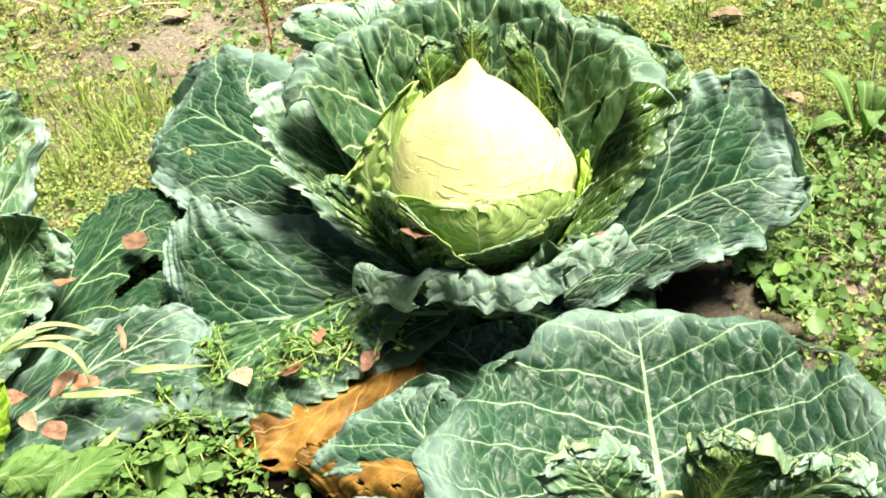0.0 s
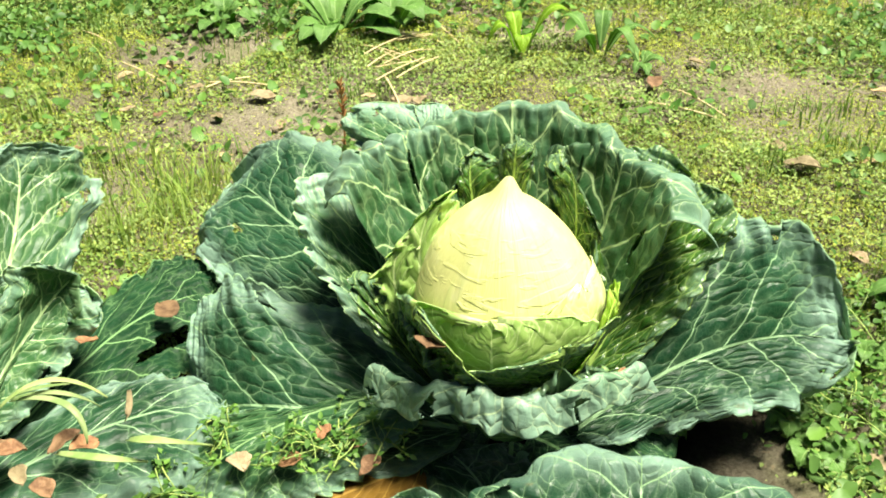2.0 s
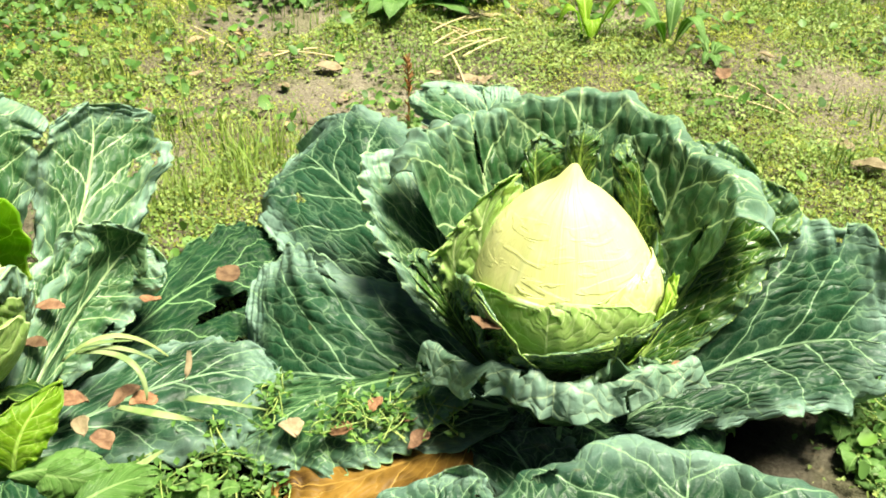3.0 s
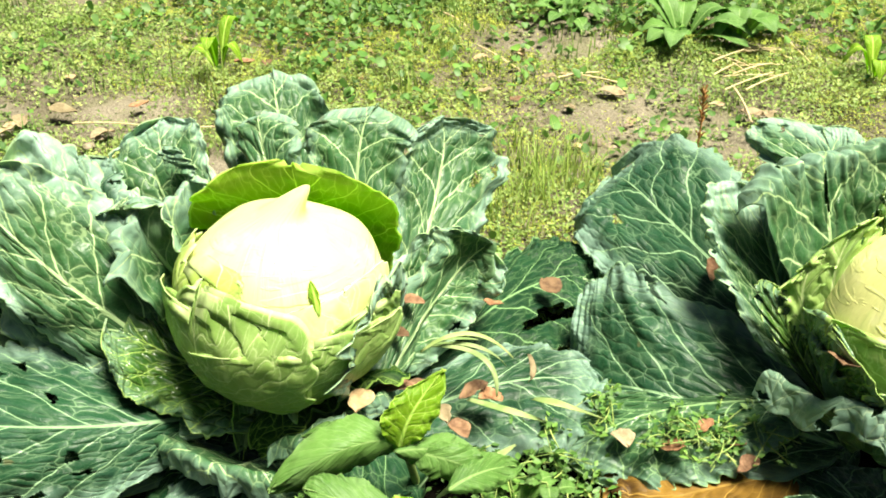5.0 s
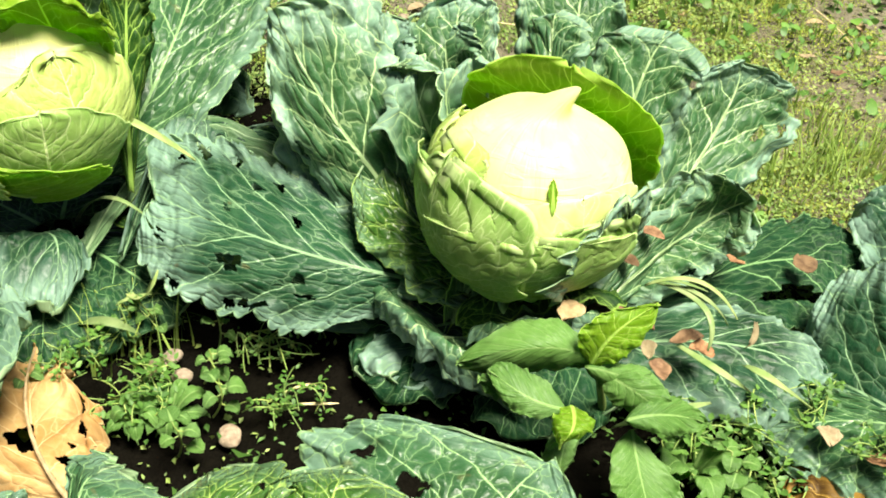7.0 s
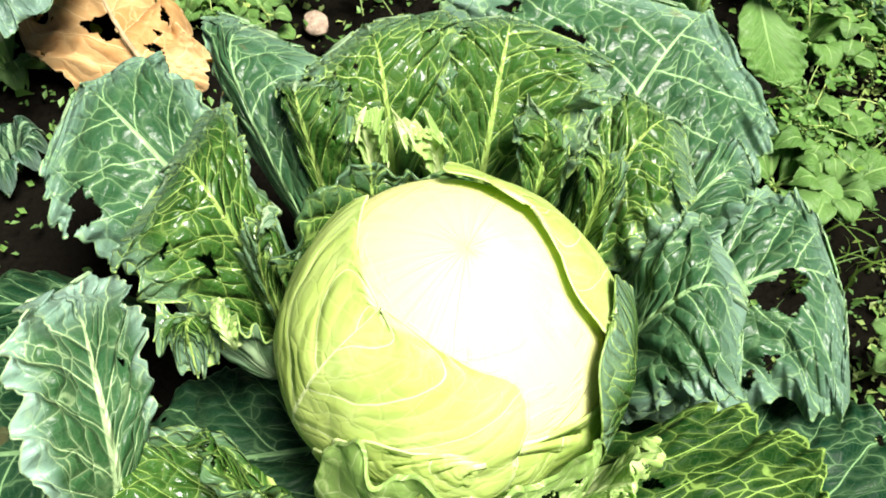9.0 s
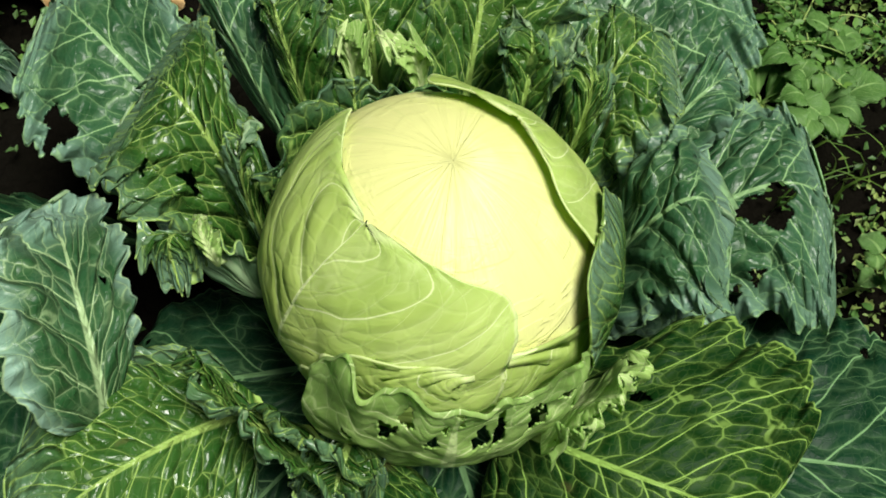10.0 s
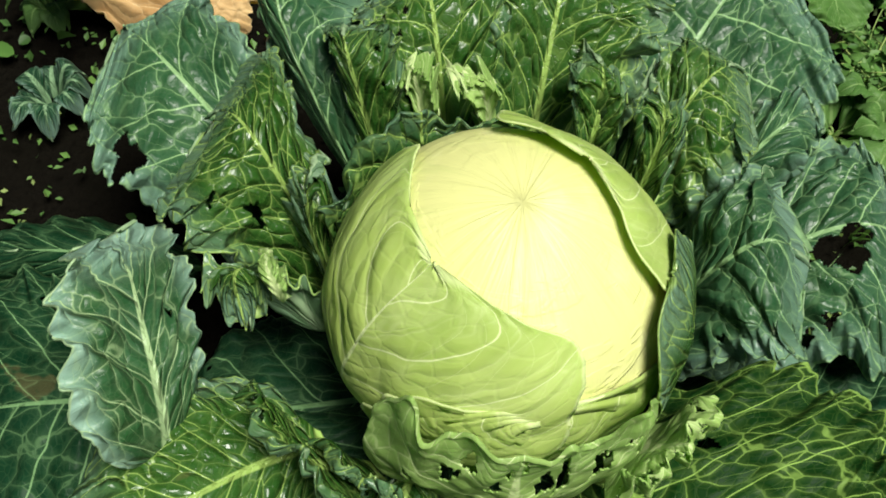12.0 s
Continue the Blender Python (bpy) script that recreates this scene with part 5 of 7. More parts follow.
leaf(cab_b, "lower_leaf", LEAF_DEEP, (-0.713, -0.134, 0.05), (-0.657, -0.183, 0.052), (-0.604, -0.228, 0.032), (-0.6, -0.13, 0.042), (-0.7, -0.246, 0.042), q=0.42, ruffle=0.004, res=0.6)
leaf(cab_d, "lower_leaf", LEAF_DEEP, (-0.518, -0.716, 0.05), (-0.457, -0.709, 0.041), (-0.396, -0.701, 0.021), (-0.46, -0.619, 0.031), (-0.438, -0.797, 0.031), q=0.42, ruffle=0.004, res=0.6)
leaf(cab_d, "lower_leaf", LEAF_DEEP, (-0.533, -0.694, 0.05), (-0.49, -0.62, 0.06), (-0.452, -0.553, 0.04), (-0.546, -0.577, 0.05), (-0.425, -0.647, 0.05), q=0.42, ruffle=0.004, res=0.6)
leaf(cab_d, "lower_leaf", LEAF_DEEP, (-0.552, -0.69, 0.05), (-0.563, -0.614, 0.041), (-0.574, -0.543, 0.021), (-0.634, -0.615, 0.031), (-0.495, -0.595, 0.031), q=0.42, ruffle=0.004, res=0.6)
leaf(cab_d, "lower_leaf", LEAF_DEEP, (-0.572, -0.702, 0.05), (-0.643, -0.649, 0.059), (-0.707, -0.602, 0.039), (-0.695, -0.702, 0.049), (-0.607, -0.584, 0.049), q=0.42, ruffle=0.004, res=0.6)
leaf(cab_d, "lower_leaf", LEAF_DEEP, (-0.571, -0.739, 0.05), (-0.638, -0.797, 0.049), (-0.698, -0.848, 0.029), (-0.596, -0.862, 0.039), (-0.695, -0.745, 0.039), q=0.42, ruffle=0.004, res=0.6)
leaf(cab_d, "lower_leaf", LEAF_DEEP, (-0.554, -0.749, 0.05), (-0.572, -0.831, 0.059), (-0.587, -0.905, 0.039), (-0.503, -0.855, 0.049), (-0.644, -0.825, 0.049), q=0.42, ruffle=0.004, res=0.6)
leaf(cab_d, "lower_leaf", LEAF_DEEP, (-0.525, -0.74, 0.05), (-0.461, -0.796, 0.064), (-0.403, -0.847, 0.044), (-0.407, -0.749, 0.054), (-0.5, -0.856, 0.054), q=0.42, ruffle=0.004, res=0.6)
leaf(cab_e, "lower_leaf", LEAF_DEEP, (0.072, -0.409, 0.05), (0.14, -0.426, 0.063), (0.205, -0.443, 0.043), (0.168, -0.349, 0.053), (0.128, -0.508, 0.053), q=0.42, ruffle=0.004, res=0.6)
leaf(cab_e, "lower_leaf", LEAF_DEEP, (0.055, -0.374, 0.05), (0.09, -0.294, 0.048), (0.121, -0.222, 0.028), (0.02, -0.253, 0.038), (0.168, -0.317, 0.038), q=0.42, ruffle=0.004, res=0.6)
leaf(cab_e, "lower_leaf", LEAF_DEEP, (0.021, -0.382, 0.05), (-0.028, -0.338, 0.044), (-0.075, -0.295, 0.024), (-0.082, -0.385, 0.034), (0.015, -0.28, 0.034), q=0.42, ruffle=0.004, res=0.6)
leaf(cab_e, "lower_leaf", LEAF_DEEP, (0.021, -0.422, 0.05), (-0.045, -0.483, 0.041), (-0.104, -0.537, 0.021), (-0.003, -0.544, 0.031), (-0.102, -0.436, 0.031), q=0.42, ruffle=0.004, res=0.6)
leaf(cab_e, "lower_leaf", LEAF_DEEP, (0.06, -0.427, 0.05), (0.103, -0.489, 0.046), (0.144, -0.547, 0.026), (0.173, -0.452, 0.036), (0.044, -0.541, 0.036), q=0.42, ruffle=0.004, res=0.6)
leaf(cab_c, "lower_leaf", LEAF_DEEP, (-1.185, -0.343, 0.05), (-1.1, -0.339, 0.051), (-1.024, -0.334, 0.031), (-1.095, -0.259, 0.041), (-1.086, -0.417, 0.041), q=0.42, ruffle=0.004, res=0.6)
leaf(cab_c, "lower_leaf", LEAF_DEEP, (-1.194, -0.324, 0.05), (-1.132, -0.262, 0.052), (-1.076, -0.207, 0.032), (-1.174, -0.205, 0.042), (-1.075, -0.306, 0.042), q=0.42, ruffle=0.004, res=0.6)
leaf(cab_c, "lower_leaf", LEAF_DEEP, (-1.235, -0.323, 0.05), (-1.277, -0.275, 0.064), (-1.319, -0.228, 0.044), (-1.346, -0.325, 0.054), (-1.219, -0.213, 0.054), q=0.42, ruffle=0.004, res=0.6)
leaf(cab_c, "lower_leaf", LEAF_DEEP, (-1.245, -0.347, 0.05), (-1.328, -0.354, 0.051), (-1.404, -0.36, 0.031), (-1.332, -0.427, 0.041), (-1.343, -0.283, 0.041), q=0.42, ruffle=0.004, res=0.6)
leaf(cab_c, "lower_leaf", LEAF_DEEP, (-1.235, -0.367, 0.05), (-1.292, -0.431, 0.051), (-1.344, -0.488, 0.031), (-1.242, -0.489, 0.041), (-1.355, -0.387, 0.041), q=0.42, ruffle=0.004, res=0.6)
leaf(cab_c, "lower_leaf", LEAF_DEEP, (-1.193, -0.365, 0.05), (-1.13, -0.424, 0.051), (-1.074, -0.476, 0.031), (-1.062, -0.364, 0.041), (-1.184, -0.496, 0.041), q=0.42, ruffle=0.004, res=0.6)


# ---- ground ----
def soil_height(x, y):
    p = np.stack([x, y, np.zeros_like(x)], -1)
    return 0.010 * vnoise(p * 4) + 0.006 * vnoise(p * 13 + 3) + 0.0035 * vnoise(p * 42 + 7) + 0.002 * vnoise(p * 95 + 1)


def ground():
    near_x, near_y = np.linspace(-2.8, 1.8, 300), np.linspace(-1.6, 2.8, 290)
    far = np.array([0.4, 1.0, 2.5, 6.0, 15.0, 40.0, 120.0, 400.0])
    xs = np.concatenate([-2.8 - far[::-1], near_x, 1.8 + far])
    ys = np.concatenate([-1.6 - far[::-1], near_y, 2.8 + far])
    X, Y = np.meshgrid(xs, ys, indexing="ij")
    Z = soil_height(X.ravel(), Y.ravel()).reshape(X.shape) - 0.008
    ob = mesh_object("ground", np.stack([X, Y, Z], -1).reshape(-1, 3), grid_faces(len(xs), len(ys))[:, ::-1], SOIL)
    return tagged(ob, "bare garden soil with crumbs and algae, painted near-black in the bed for shade", "soil", kind="structure")


ground()

BEDS = [(o.location.x, o.location.y) for o in scene.objects if o.name.startswith("cabbage")]


def rise(x, y):
    return float(soil_height(np.array([x]), np.array([y]))[0]) - 0.008


BARE = ((-0.52, 0.86, 0.34, 0.22), (0.45, 0.95, 0.26, 0.16), (-1.45, 0.70, 0.34, 0.14), (-0.78, -0.30, 0.16, 0.12), (-0.98, 0.25, 0.15, 0.12))


def bareness(x, y):
    k = 0.0
    for bx, by, rx, ry in BARE:
        k = np.maximum(k, np.exp(-(((x - bx) / rx) ** 2 + ((y - by) / ry) ** 2) * 1.3))
    return k


def cover(name, material, count, size, seed, keep, label, high=0.012, round_leaf=False, mound=0.0):
    """Many small leaves on the ground in clumps, as one body of stuff."""
    rng = np.random.RandomState(seed)
    n = count * 5
    x, y = rng.uniform(-2.3, 1.15, n), rng.uniform(-0.85, 2.1, n)
    edge = np.minimum(np.minimum(x + 2.3, 1.15 - x), 2.1 - y)
    k = keep(x, y) * np.clip(edge / 0.3 + 0.9 * vnoise(np.stack([x * 3, y * 3, np.full_like(x, 5.0)], -1)), 0, 1)
    sel = rng.uniform(0, 1, n) < k
    x, y, k = x[sel][:count], y[sel][:count], np.clip(k[sel][:count], 0, 1)
    n = len(x)
    s = size * rng.uniform(0.5, 1.5, n) * (1 + 0.25 * np.clip(y - 0.6, 0, 2))
    swell = mound * k * (0.5 + 0.5 * vnoise(np.stack([x * 17, y * 17, np.full_like(x, seed)], -1)))
    z = soil_height(x, y) - 0.008 + high * rng.uniform(0.1, 1.0, n) + swell
    yaw, tilt, roll = rng.uniform(0, 2 * np.pi, n), rng.normal(0.3, 0.5, n), rng.normal(0, 0.45, n)
    if round_leaf:
        shape = np.array([[0, 0, 0], [0.18, -0.34, 0.08], [0.55, -0.46, 0.10], [0.90, -0.24, 0.02], [1.05, 0, -0.10], [0.90, 0.24, 0.02], [0.55, 0.46, 0.10], [0.18, 0.34, 0.08], [0.5, 0, -0.03]])
        tri = np.array([[k, (k + 1) % 8, 8] for k in range(8)])
    else:
        shape = np.array([[0, 0, 0], [0.45, -0.30, 0.10], [1.05, 0, -0.08], [0.45, 0.30, 0.10]])
        tri = np.array([[0, 1, 2], [0, 2, 3]])
    P = np.repeat(shape[None], n, 0) * s[:, None, None]
    cy_, sy_ = np.cos(yaw), np.sin(yaw)
    a = np.stack([cy_ * np.cos(tilt), sy_ * np.cos(tilt), np.sin(tilt)], -1)
    b = np.stack([-sy_, cy_, roll], -1)
    c = np.cross(a, b)
    V = P[:, :, :1] * a[:, None] + P[:, :, 1:2] * b[:, None] + P[:, :, 2:] * c[:, None] + np.stack([x, y, z], -1)[:, None]
    F = (tri[None] + len(shape) * np.arange(n)[:, None, None]).reshape(-1, 3)
    ob = mesh_object(name, V.reshape(-1, 3), F, material, smooth=round_leaf)
    return tagged(ob, label, "weeds", kind="stuff")


def field(x, y, scale, off):
    return vnoise(np.stack([x * scale, y * scale, np.full_like(x, off)], -1)) * 0.5 + 0.5


def open_ground(x, y):
    k = 1 - 0.93 * bareness(x, y)
    near = np.min([np.hypot(x - bx, y - by) for bx, by in BEDS], axis=0)
    bed = np.where((y < 0.12) & (x < 0.18), 0.10, 1.0)
    bed = np.maximum(bed, np.exp(-(((x + 0.30) / 0.16) ** 2 + ((y + 0.32) / 0.22) ** 2)))
    return k * bed * np.clip((near - 0.12) / 0.15, 0.05, 1) * np.where((x > 0.14) & (y < 0.7), 2.2, 1.0)


def mats(x, y, scale, off, sharp, cut):
    """Patches with soft ragged edges."""
    return np.clip((field(x, y, scale, off) * 0.65 + field(x, y, scale * 3.1, off + 4) * 0.35) * sharp - cut, 0, 1)


side_bed = lambda x, y: np.where((x > 0.14) & (y < 0.7), 0.4, 0.0)
cover("ground_weeds", COVER, 190000, 0.0066, 1, lambda x, y: open_ground(x, y) * np.maximum(mats(x, y, 4.5, 1.0, 6.0, 2.5), side_bed(x, y) + 0.03), "low yellow-green chickweed carpet over the soil", 0.012, mound=0.016)
cover("moss_carpet", MOSS, 240000, 0.0040, 2, lambda x, y: open_ground(x, y) * np.maximum(mats(x, y, 3.2, 7.0, 6.0, 2.6), 0.02) * (y > 0.2), "bright yellow moss patches between the weeds", 0.008, mound=0.012)
cover("bed_weeds", COVER_DARK, 40000, 0.0072, 6, lambda x, y: np.clip(field(x, y, 6.0, 3.0) * 2.6 - 0.8, 0.0, 1) * np.where(y < 0.12, 1.0, 0.0) * np.where(x > -0.42, np.where(x > -0.1, 0.5, 0.3), 0.2), "fine dark green seedlings on the bed soil", 0.02)
cover("clover_leaves", COVER_DARK, 15000, 0.0115, 3, lambda x, y: open_ground(x, y) * np.maximum(mats(x, y, 2.6, 13.0, 5.0, 2.2), 0.015), "round dark green clover leaves", 0.035, True, mound=0.012)
cover("broad_weeds", WEED_SMALL, 3000, 0.015, 8, lambda x, y: open_ground(x, y) * np.maximum(mats(x, y, 3.8, 17.0, 6.0, 3.0), 0.012), "broader light green weed leaves lying in the carpet", 0.030, True, mound=0.010)


def grass(name, material, clumps, seed, label, tall=0.07, per=16):
    rng = np.random.RandomState(seed)
    V, F = [], []
    for cx, cy in clumps:
        for _ in range(per):
            x, y = cx + rng.normal(0, 0.022), cy + rng.normal(0, 0.022)
            h, w = tall * rng.uniform(0.5, 1.3), rng.uniform(0.0010, 0.0022)
            yaw, bend = rng.uniform(0, 6.28), rng.uniform(0.2, 1.3)
            d = np.array([math.cos(yaw), math.sin(yaw)])
            s = np.array([-d[1], d[0]])
            z0, k0 = rise(x, y), len(V)
            for k in range(5):
                q = k / 4
                c = np.array([x, y]) + d * h * bend * q * q * 0.6
                ww = w * (1 - q * 0.95)
                zz = z0 + h * (q - 0.35 * bend * q * q)
                V += [(*(c - s * ww), zz), (*(c), zz - ww * 0.4), (*(c + s * ww), zz)]
            for k in range(4):
                a = k0 + 3 * k
                F += [(a, a + 1, a + 4, a + 3), (a + 1, a + 2, a + 5, a + 4)]
    ob = mesh_object(name, V, F, material)
    return tagged(ob, label, "grass", kind="stuff")


def scattered(n, seed, keep, x0=-2.6, x1=1.5, y0=-0.9, y1=2.4):
    rng, got = np.random.RandomState(seed), []
    while len(got) < n:
        x, y = rng.uniform(x0, x1), rng.uniform(y0, y1)
        if rng.uniform() < keep(np.array([x]), np.array([y]))[0]:
            got.append((x, y))
    return got


grass("grass_tufts", GRASS, scattered(800, 4, lambda x, y: open_ground(x, y) * np.clip(field(x, y, 2.2, 21.0) * 2 - 0.5, 0.03, 1)), 5, "thin green grass tufts in the weeds", 0.055, 14)


# ---- small things ----
def fallen_leaf(place, size, yaw, material, label, tilt=0.0, roll=0.0, aspect=0.62, curl=0.35):
    """A dry tree leaf, curled and ragged."""
    SEED[0] += 1
    sd = SEED[0] * 3.3
    U, V = np.meshgrid(np.linspace(0, 1, 15), np.linspace(-1, 1, 11), indexing="ij")
    w = np.sin(np.pi * np.clip(U, 0.01, 0.99) ** 0.85) ** 0.7 * aspect * 0.5
    e = vnoise(np.stack([U * 5, np.sign(V) + sd, V], -1).reshape(-1, 3)).reshape(U.shape)
    X, Y = (U - 0.5) * (1 + 0.08 * e), V * w * (1 + 0.25 * e * np.abs(V))
    Z = curl * (np.abs(V) ** 1.6) * w + 0.14 * curl * np.cos(U * 5 + sd) + 0.06 * vnoise(np.stack([U * 4, V * 2, U * 0 + sd], -1).reshape(-1, 3)).reshape(U.shape)
    P = np.stack([X, Y, Z], -1).reshape(-1, 3) * size
    P[:, 2] -= P[:, 2].min()
    ob = mesh_object("fallen_leaf", P, grid_faces(15, 11), material)
    mod = ob.modifiers.new("thickness", "SOLIDIFY")
    mod.thickness = 0.0006
    ob.matrix_basis = pose(*place, math.degrees(roll), math.degrees(tilt), math.degrees(yaw))
    return tagged(ob, label, "leaf", "fallen leaves")


def pebble(place, size, seed):
    bm = bmesh.new()
    bmesh.ops.create_icosphere(bm, subdivisions=3, radius=1.0)
    rng = random.Random(seed)
    k = Vector((rng.uniform(0.8, 1.2), rng.uniform(0.6, 0.95), rng.uniform(0.4, 0.65)))
    for v in bm.verts:
        n = 1 + 0.18 * noise.noise(v.co * 1.4 + Vector((seed, 0, 0))) + 0.05 * noise.noise(v.co * 5)
        v.co = Vector((v.co.x * k.x, v.co.y * k.y, v.co.z * k.z)) * n * size
    me = bpy.data.meshes.new("pebble")
    bm.to_mesh(me)
    bm.free()
    me.polygons.foreach_set("use_smooth", np.ones(len(me.polygons), bool))
    me.materials.append(STONE)
    ob = new("pebble", me)
    ob.location, ob.rotation_euler = place, (0, 0, rng.uniform(0, 6))
    return tagged(ob, "small pale earthy pebble lying on the soil", "stone", "pebbles")


def tube(points, r0, r1, sides=6):
    """Vertices and faces of a tapered bent rod."""
    P = np.array(points, float)
    T = np.gradient(P, axis=0)
    T /= np.linalg.norm(T, axis=1, keepdims=True) + 1e-9
    side = np.cross(T, (0.31, 0.2, 0.93))
    side /= np.linalg.norm(side, axis=1, keepdims=True) + 1e-9
    up = np.cross(side, T)
    r = np.linspace(r0, r1, len(P))[:, None, None]
    a = np.linspace(0, 2 * np.pi, sides, endpoint=False)
    V = P[:, None] + r * (np.cos(a)[None, :, None] * side[:, None] + np.sin(a)[None, :, None] * up[:, None])
    F = [(i * sides + j, i * sides + (j + 1) % sides, (i + 1) * sides + (j + 1) % sides, (i + 1) * sides + j) for i in range(len(P) - 1) for j in range(sides)]
    return V.reshape(-1, 3), F


def bend(a, b, c, n=10):
    """A smooth bow from a through b to c."""
    a, b, c = (np.array(p, float) for p in (a, b, c))
    k = 2 * b - 0.5 * (a + c)
    t = np.linspace(0, 1, n)[:, None]
    return (1 - t) ** 2 * a + 2 * t * (1 - t) * k + t ** 2 * c


def strap(a, b, c, width, material, label, name="grass_blade"):
    """A long grass blade lying in a bow."""
    P = bend(a, b, c, 16)
    T = np.gradient(P, axis=0)
    s = np.cross(T, (0, 0, 1))
    s /= np.linalg.norm(s, axis=1, keepdims=True) + 1e-9
    t = np.linspace(0, 1, len(P))
    w = (width * 0.5 * np.clip(np.sin(np.pi * (0.12 + 0.87 * t)) ** 0.6, 0.05, 1))[:, None]
    V = np.stack([P - s * w, P - [0, 0, width * 0.18], P + s * w], 1).reshape(-1, 3)
    ob = mesh_object(name, V, grid_faces(len(P), 3), material)
    mod = ob.modifiers.new("thickness", "SOLIDIFY")
    mod.thickness = 0.0007
    return tagged(ob, label, "grass", "loose grass blades")


def rosette(place, count, length, width, lift, material, label, seed, name="weed", teeth=0.0, spread=6.28, turn=0.0, res=0.34):
    """A low weed: leaves on short stalks round one root."""
    rng = random.Random(seed)
    root = thing(name, place, label, "weed", "weeds round the bed")
    o = np.array(place, float)
    for k in range(count):
        a = turn + spread * k / count + rng.uniform(-0.3, 0.3)
        ln, z = length * rng.uniform(0.65, 1.2), lift * rng.uniform(0.5, 1.4)
        d, s = np.array([math.cos(a), math.sin(a), 0]), np.array([-math.sin(a), math.cos(a), 0])
        b = o + d * ln * 0.15 + [0, 0, 0.004]
        m = o + d * ln * 0.6 + [0, 0, z]
        t = o + d * ln * 1.05 + [0, 0, z * rng.uniform(0.3, 1.0)]
        w = width * rng.uniform(0.8, 1.2)
        leaf(root, "leaf", material, b, m, t, m + s * w + [0, 0, 0.25 * w], m - s * w + [0, 0, 0.25 * w], um=0.55, q=0.8, ruffle=0.0015, lobes=0.06,
             bend=0.002, foot=0.12, eaten=0, res=res, thick=0.0006, pucker=0.0006, flute=0.0008, ripple=0.0008, curl=0.003, scallop=0.02, teeth=teeth)
        V, F = tube(bend(o - [0, 0, 0.004], (o + b) / 2 + [0, 0, 0.002], b, 4), 0.0014, 0.001)
        mesh_object("stalk", V - o, F, STEM, root)
    return root


def round_weed(place, leaves, size, seed):
    """A stem with round leaves in pairs."""
    rng = random.Random(seed)
    root = thing("ground_ivy", place, "creeping weed with round scalloped green leaves", "weed", "weeds round the bed")
    o = np.array(place, float)
    tall = 0.05
    top = o + [rng.uniform(-0.02, 0.02), rng.uniform(-0.02, 0.02), tall]
    spine = bend(o - [0, 0, 0.01], (o + top) / 2 + [0.008, 0, 0], top, 8)
    V, F = tube(spine, 0.0013, 0.0009)
    mesh_object("stem", V - o, F, STEM, root)
    for k in range(leaves):
        a = k * 2.3 + rng.uniform(-0.4, 0.4)
        d, s = np.array([math.cos(a), math.sin(a), 0]), np.array([-math.sin(a), math.cos(a), 0])
        h = spine[min(7, 3 + k)]
        b, r = h + d * 0.006, size * rng.uniform(0.75, 1.2)
        m, t = b + d * r * 0.8 + [0, 0, 0.003], b + d * r * 1.7 + [0, 0, rng.uniform(-0.006, 0.004)]
        leaf(root, "leaf", LEAF_WEED, b, m, t, m + s * r + [0, 0, 0.002], m - s * r + [0, 0, 0.002], um=0.5, q=0.5, ruffle=0.001, lobes=0.05,
             bend=0.001, foot=0.3, eaten=0, res=0.3, thick=0.0005, pucker=0.0004, flute=0.0004, ripple=0.0004, curl=0.001, scallop=0.02)
        V, F = tube(bend(h, (h + b) / 2, b, 3), 0.0009, 0.0007, 5)
        mesh_object("stalk", V - o, F, STEM, root)
    return root


def chickweed(place, radius, stems, seed, dense=9, size=0.008, material=None, label="sprawling chickweed with thin stems and tiny leaves", high=0.03):
    """Thin stems that run over the place, with pairs of tiny leaves."""
    rng = np.random.RandomState(seed)
    root = thing("chickweed", place, label, "weed", "weeds round the bed")
    LV, LF = [], []
    for k in range(stems):
        a = rng.uniform(0, 6.28)
        end = np.array([math.cos(a), math.sin(a)]) * radius * rng.uniform(0.4, 1.0)
        start = rng.normal(0, radius * 0.25, 2)
        mid = (start + end) / 2 + rng.normal(0, radius * 0.2, 2)
        P = bend((*start, 0.003), (*mid, high * rng.uniform(0.3, 1.0)), (*end, high * rng.uniform(0.1, 0.8)), 10)
        V, F = tube(P, 0.0009, 0.0006, 5)
        mesh_object("stem", V, F, STEM, root)
        for j in range(dense):
            c = P[rng.randint(1, 10)] + rng.normal(0, 0.003, 3)
            yaw, tilt, s = rng.uniform(0, 6.28), rng.normal(0.3, 0.4), size * rng.uniform(0.6, 1.3)
            d = np.array([math.cos(yaw) * math.cos(tilt), math.sin(yaw) * math.cos(tilt), math.sin(tilt)])
            w = np.array([-math.sin(yaw), math.cos(yaw), rng.normal(0, 0.3)])
            n = np.cross(d, w)
            k0 = len(LV)
            LV += [c, c + s * (0.4 * d + 0.32 * w + 0.06 * n), c + s * (0.8 * d + 0.22 * w), c + s * 1.1 * d - s * 0.06 * n, c + s * (0.8 * d - 0.22 * w), c + s * (0.4 * d - 0.32 * w + 0.06 * n), c + s * (0.55 * d - 0.04 * n)]
            LF += [(k0 + q, k0 + (q + 1) % 6, k0 + 6) for q in range(6)]
    ob = mesh_object("leaves", LV, LF, material or WEED_SMALL, root)
    return root


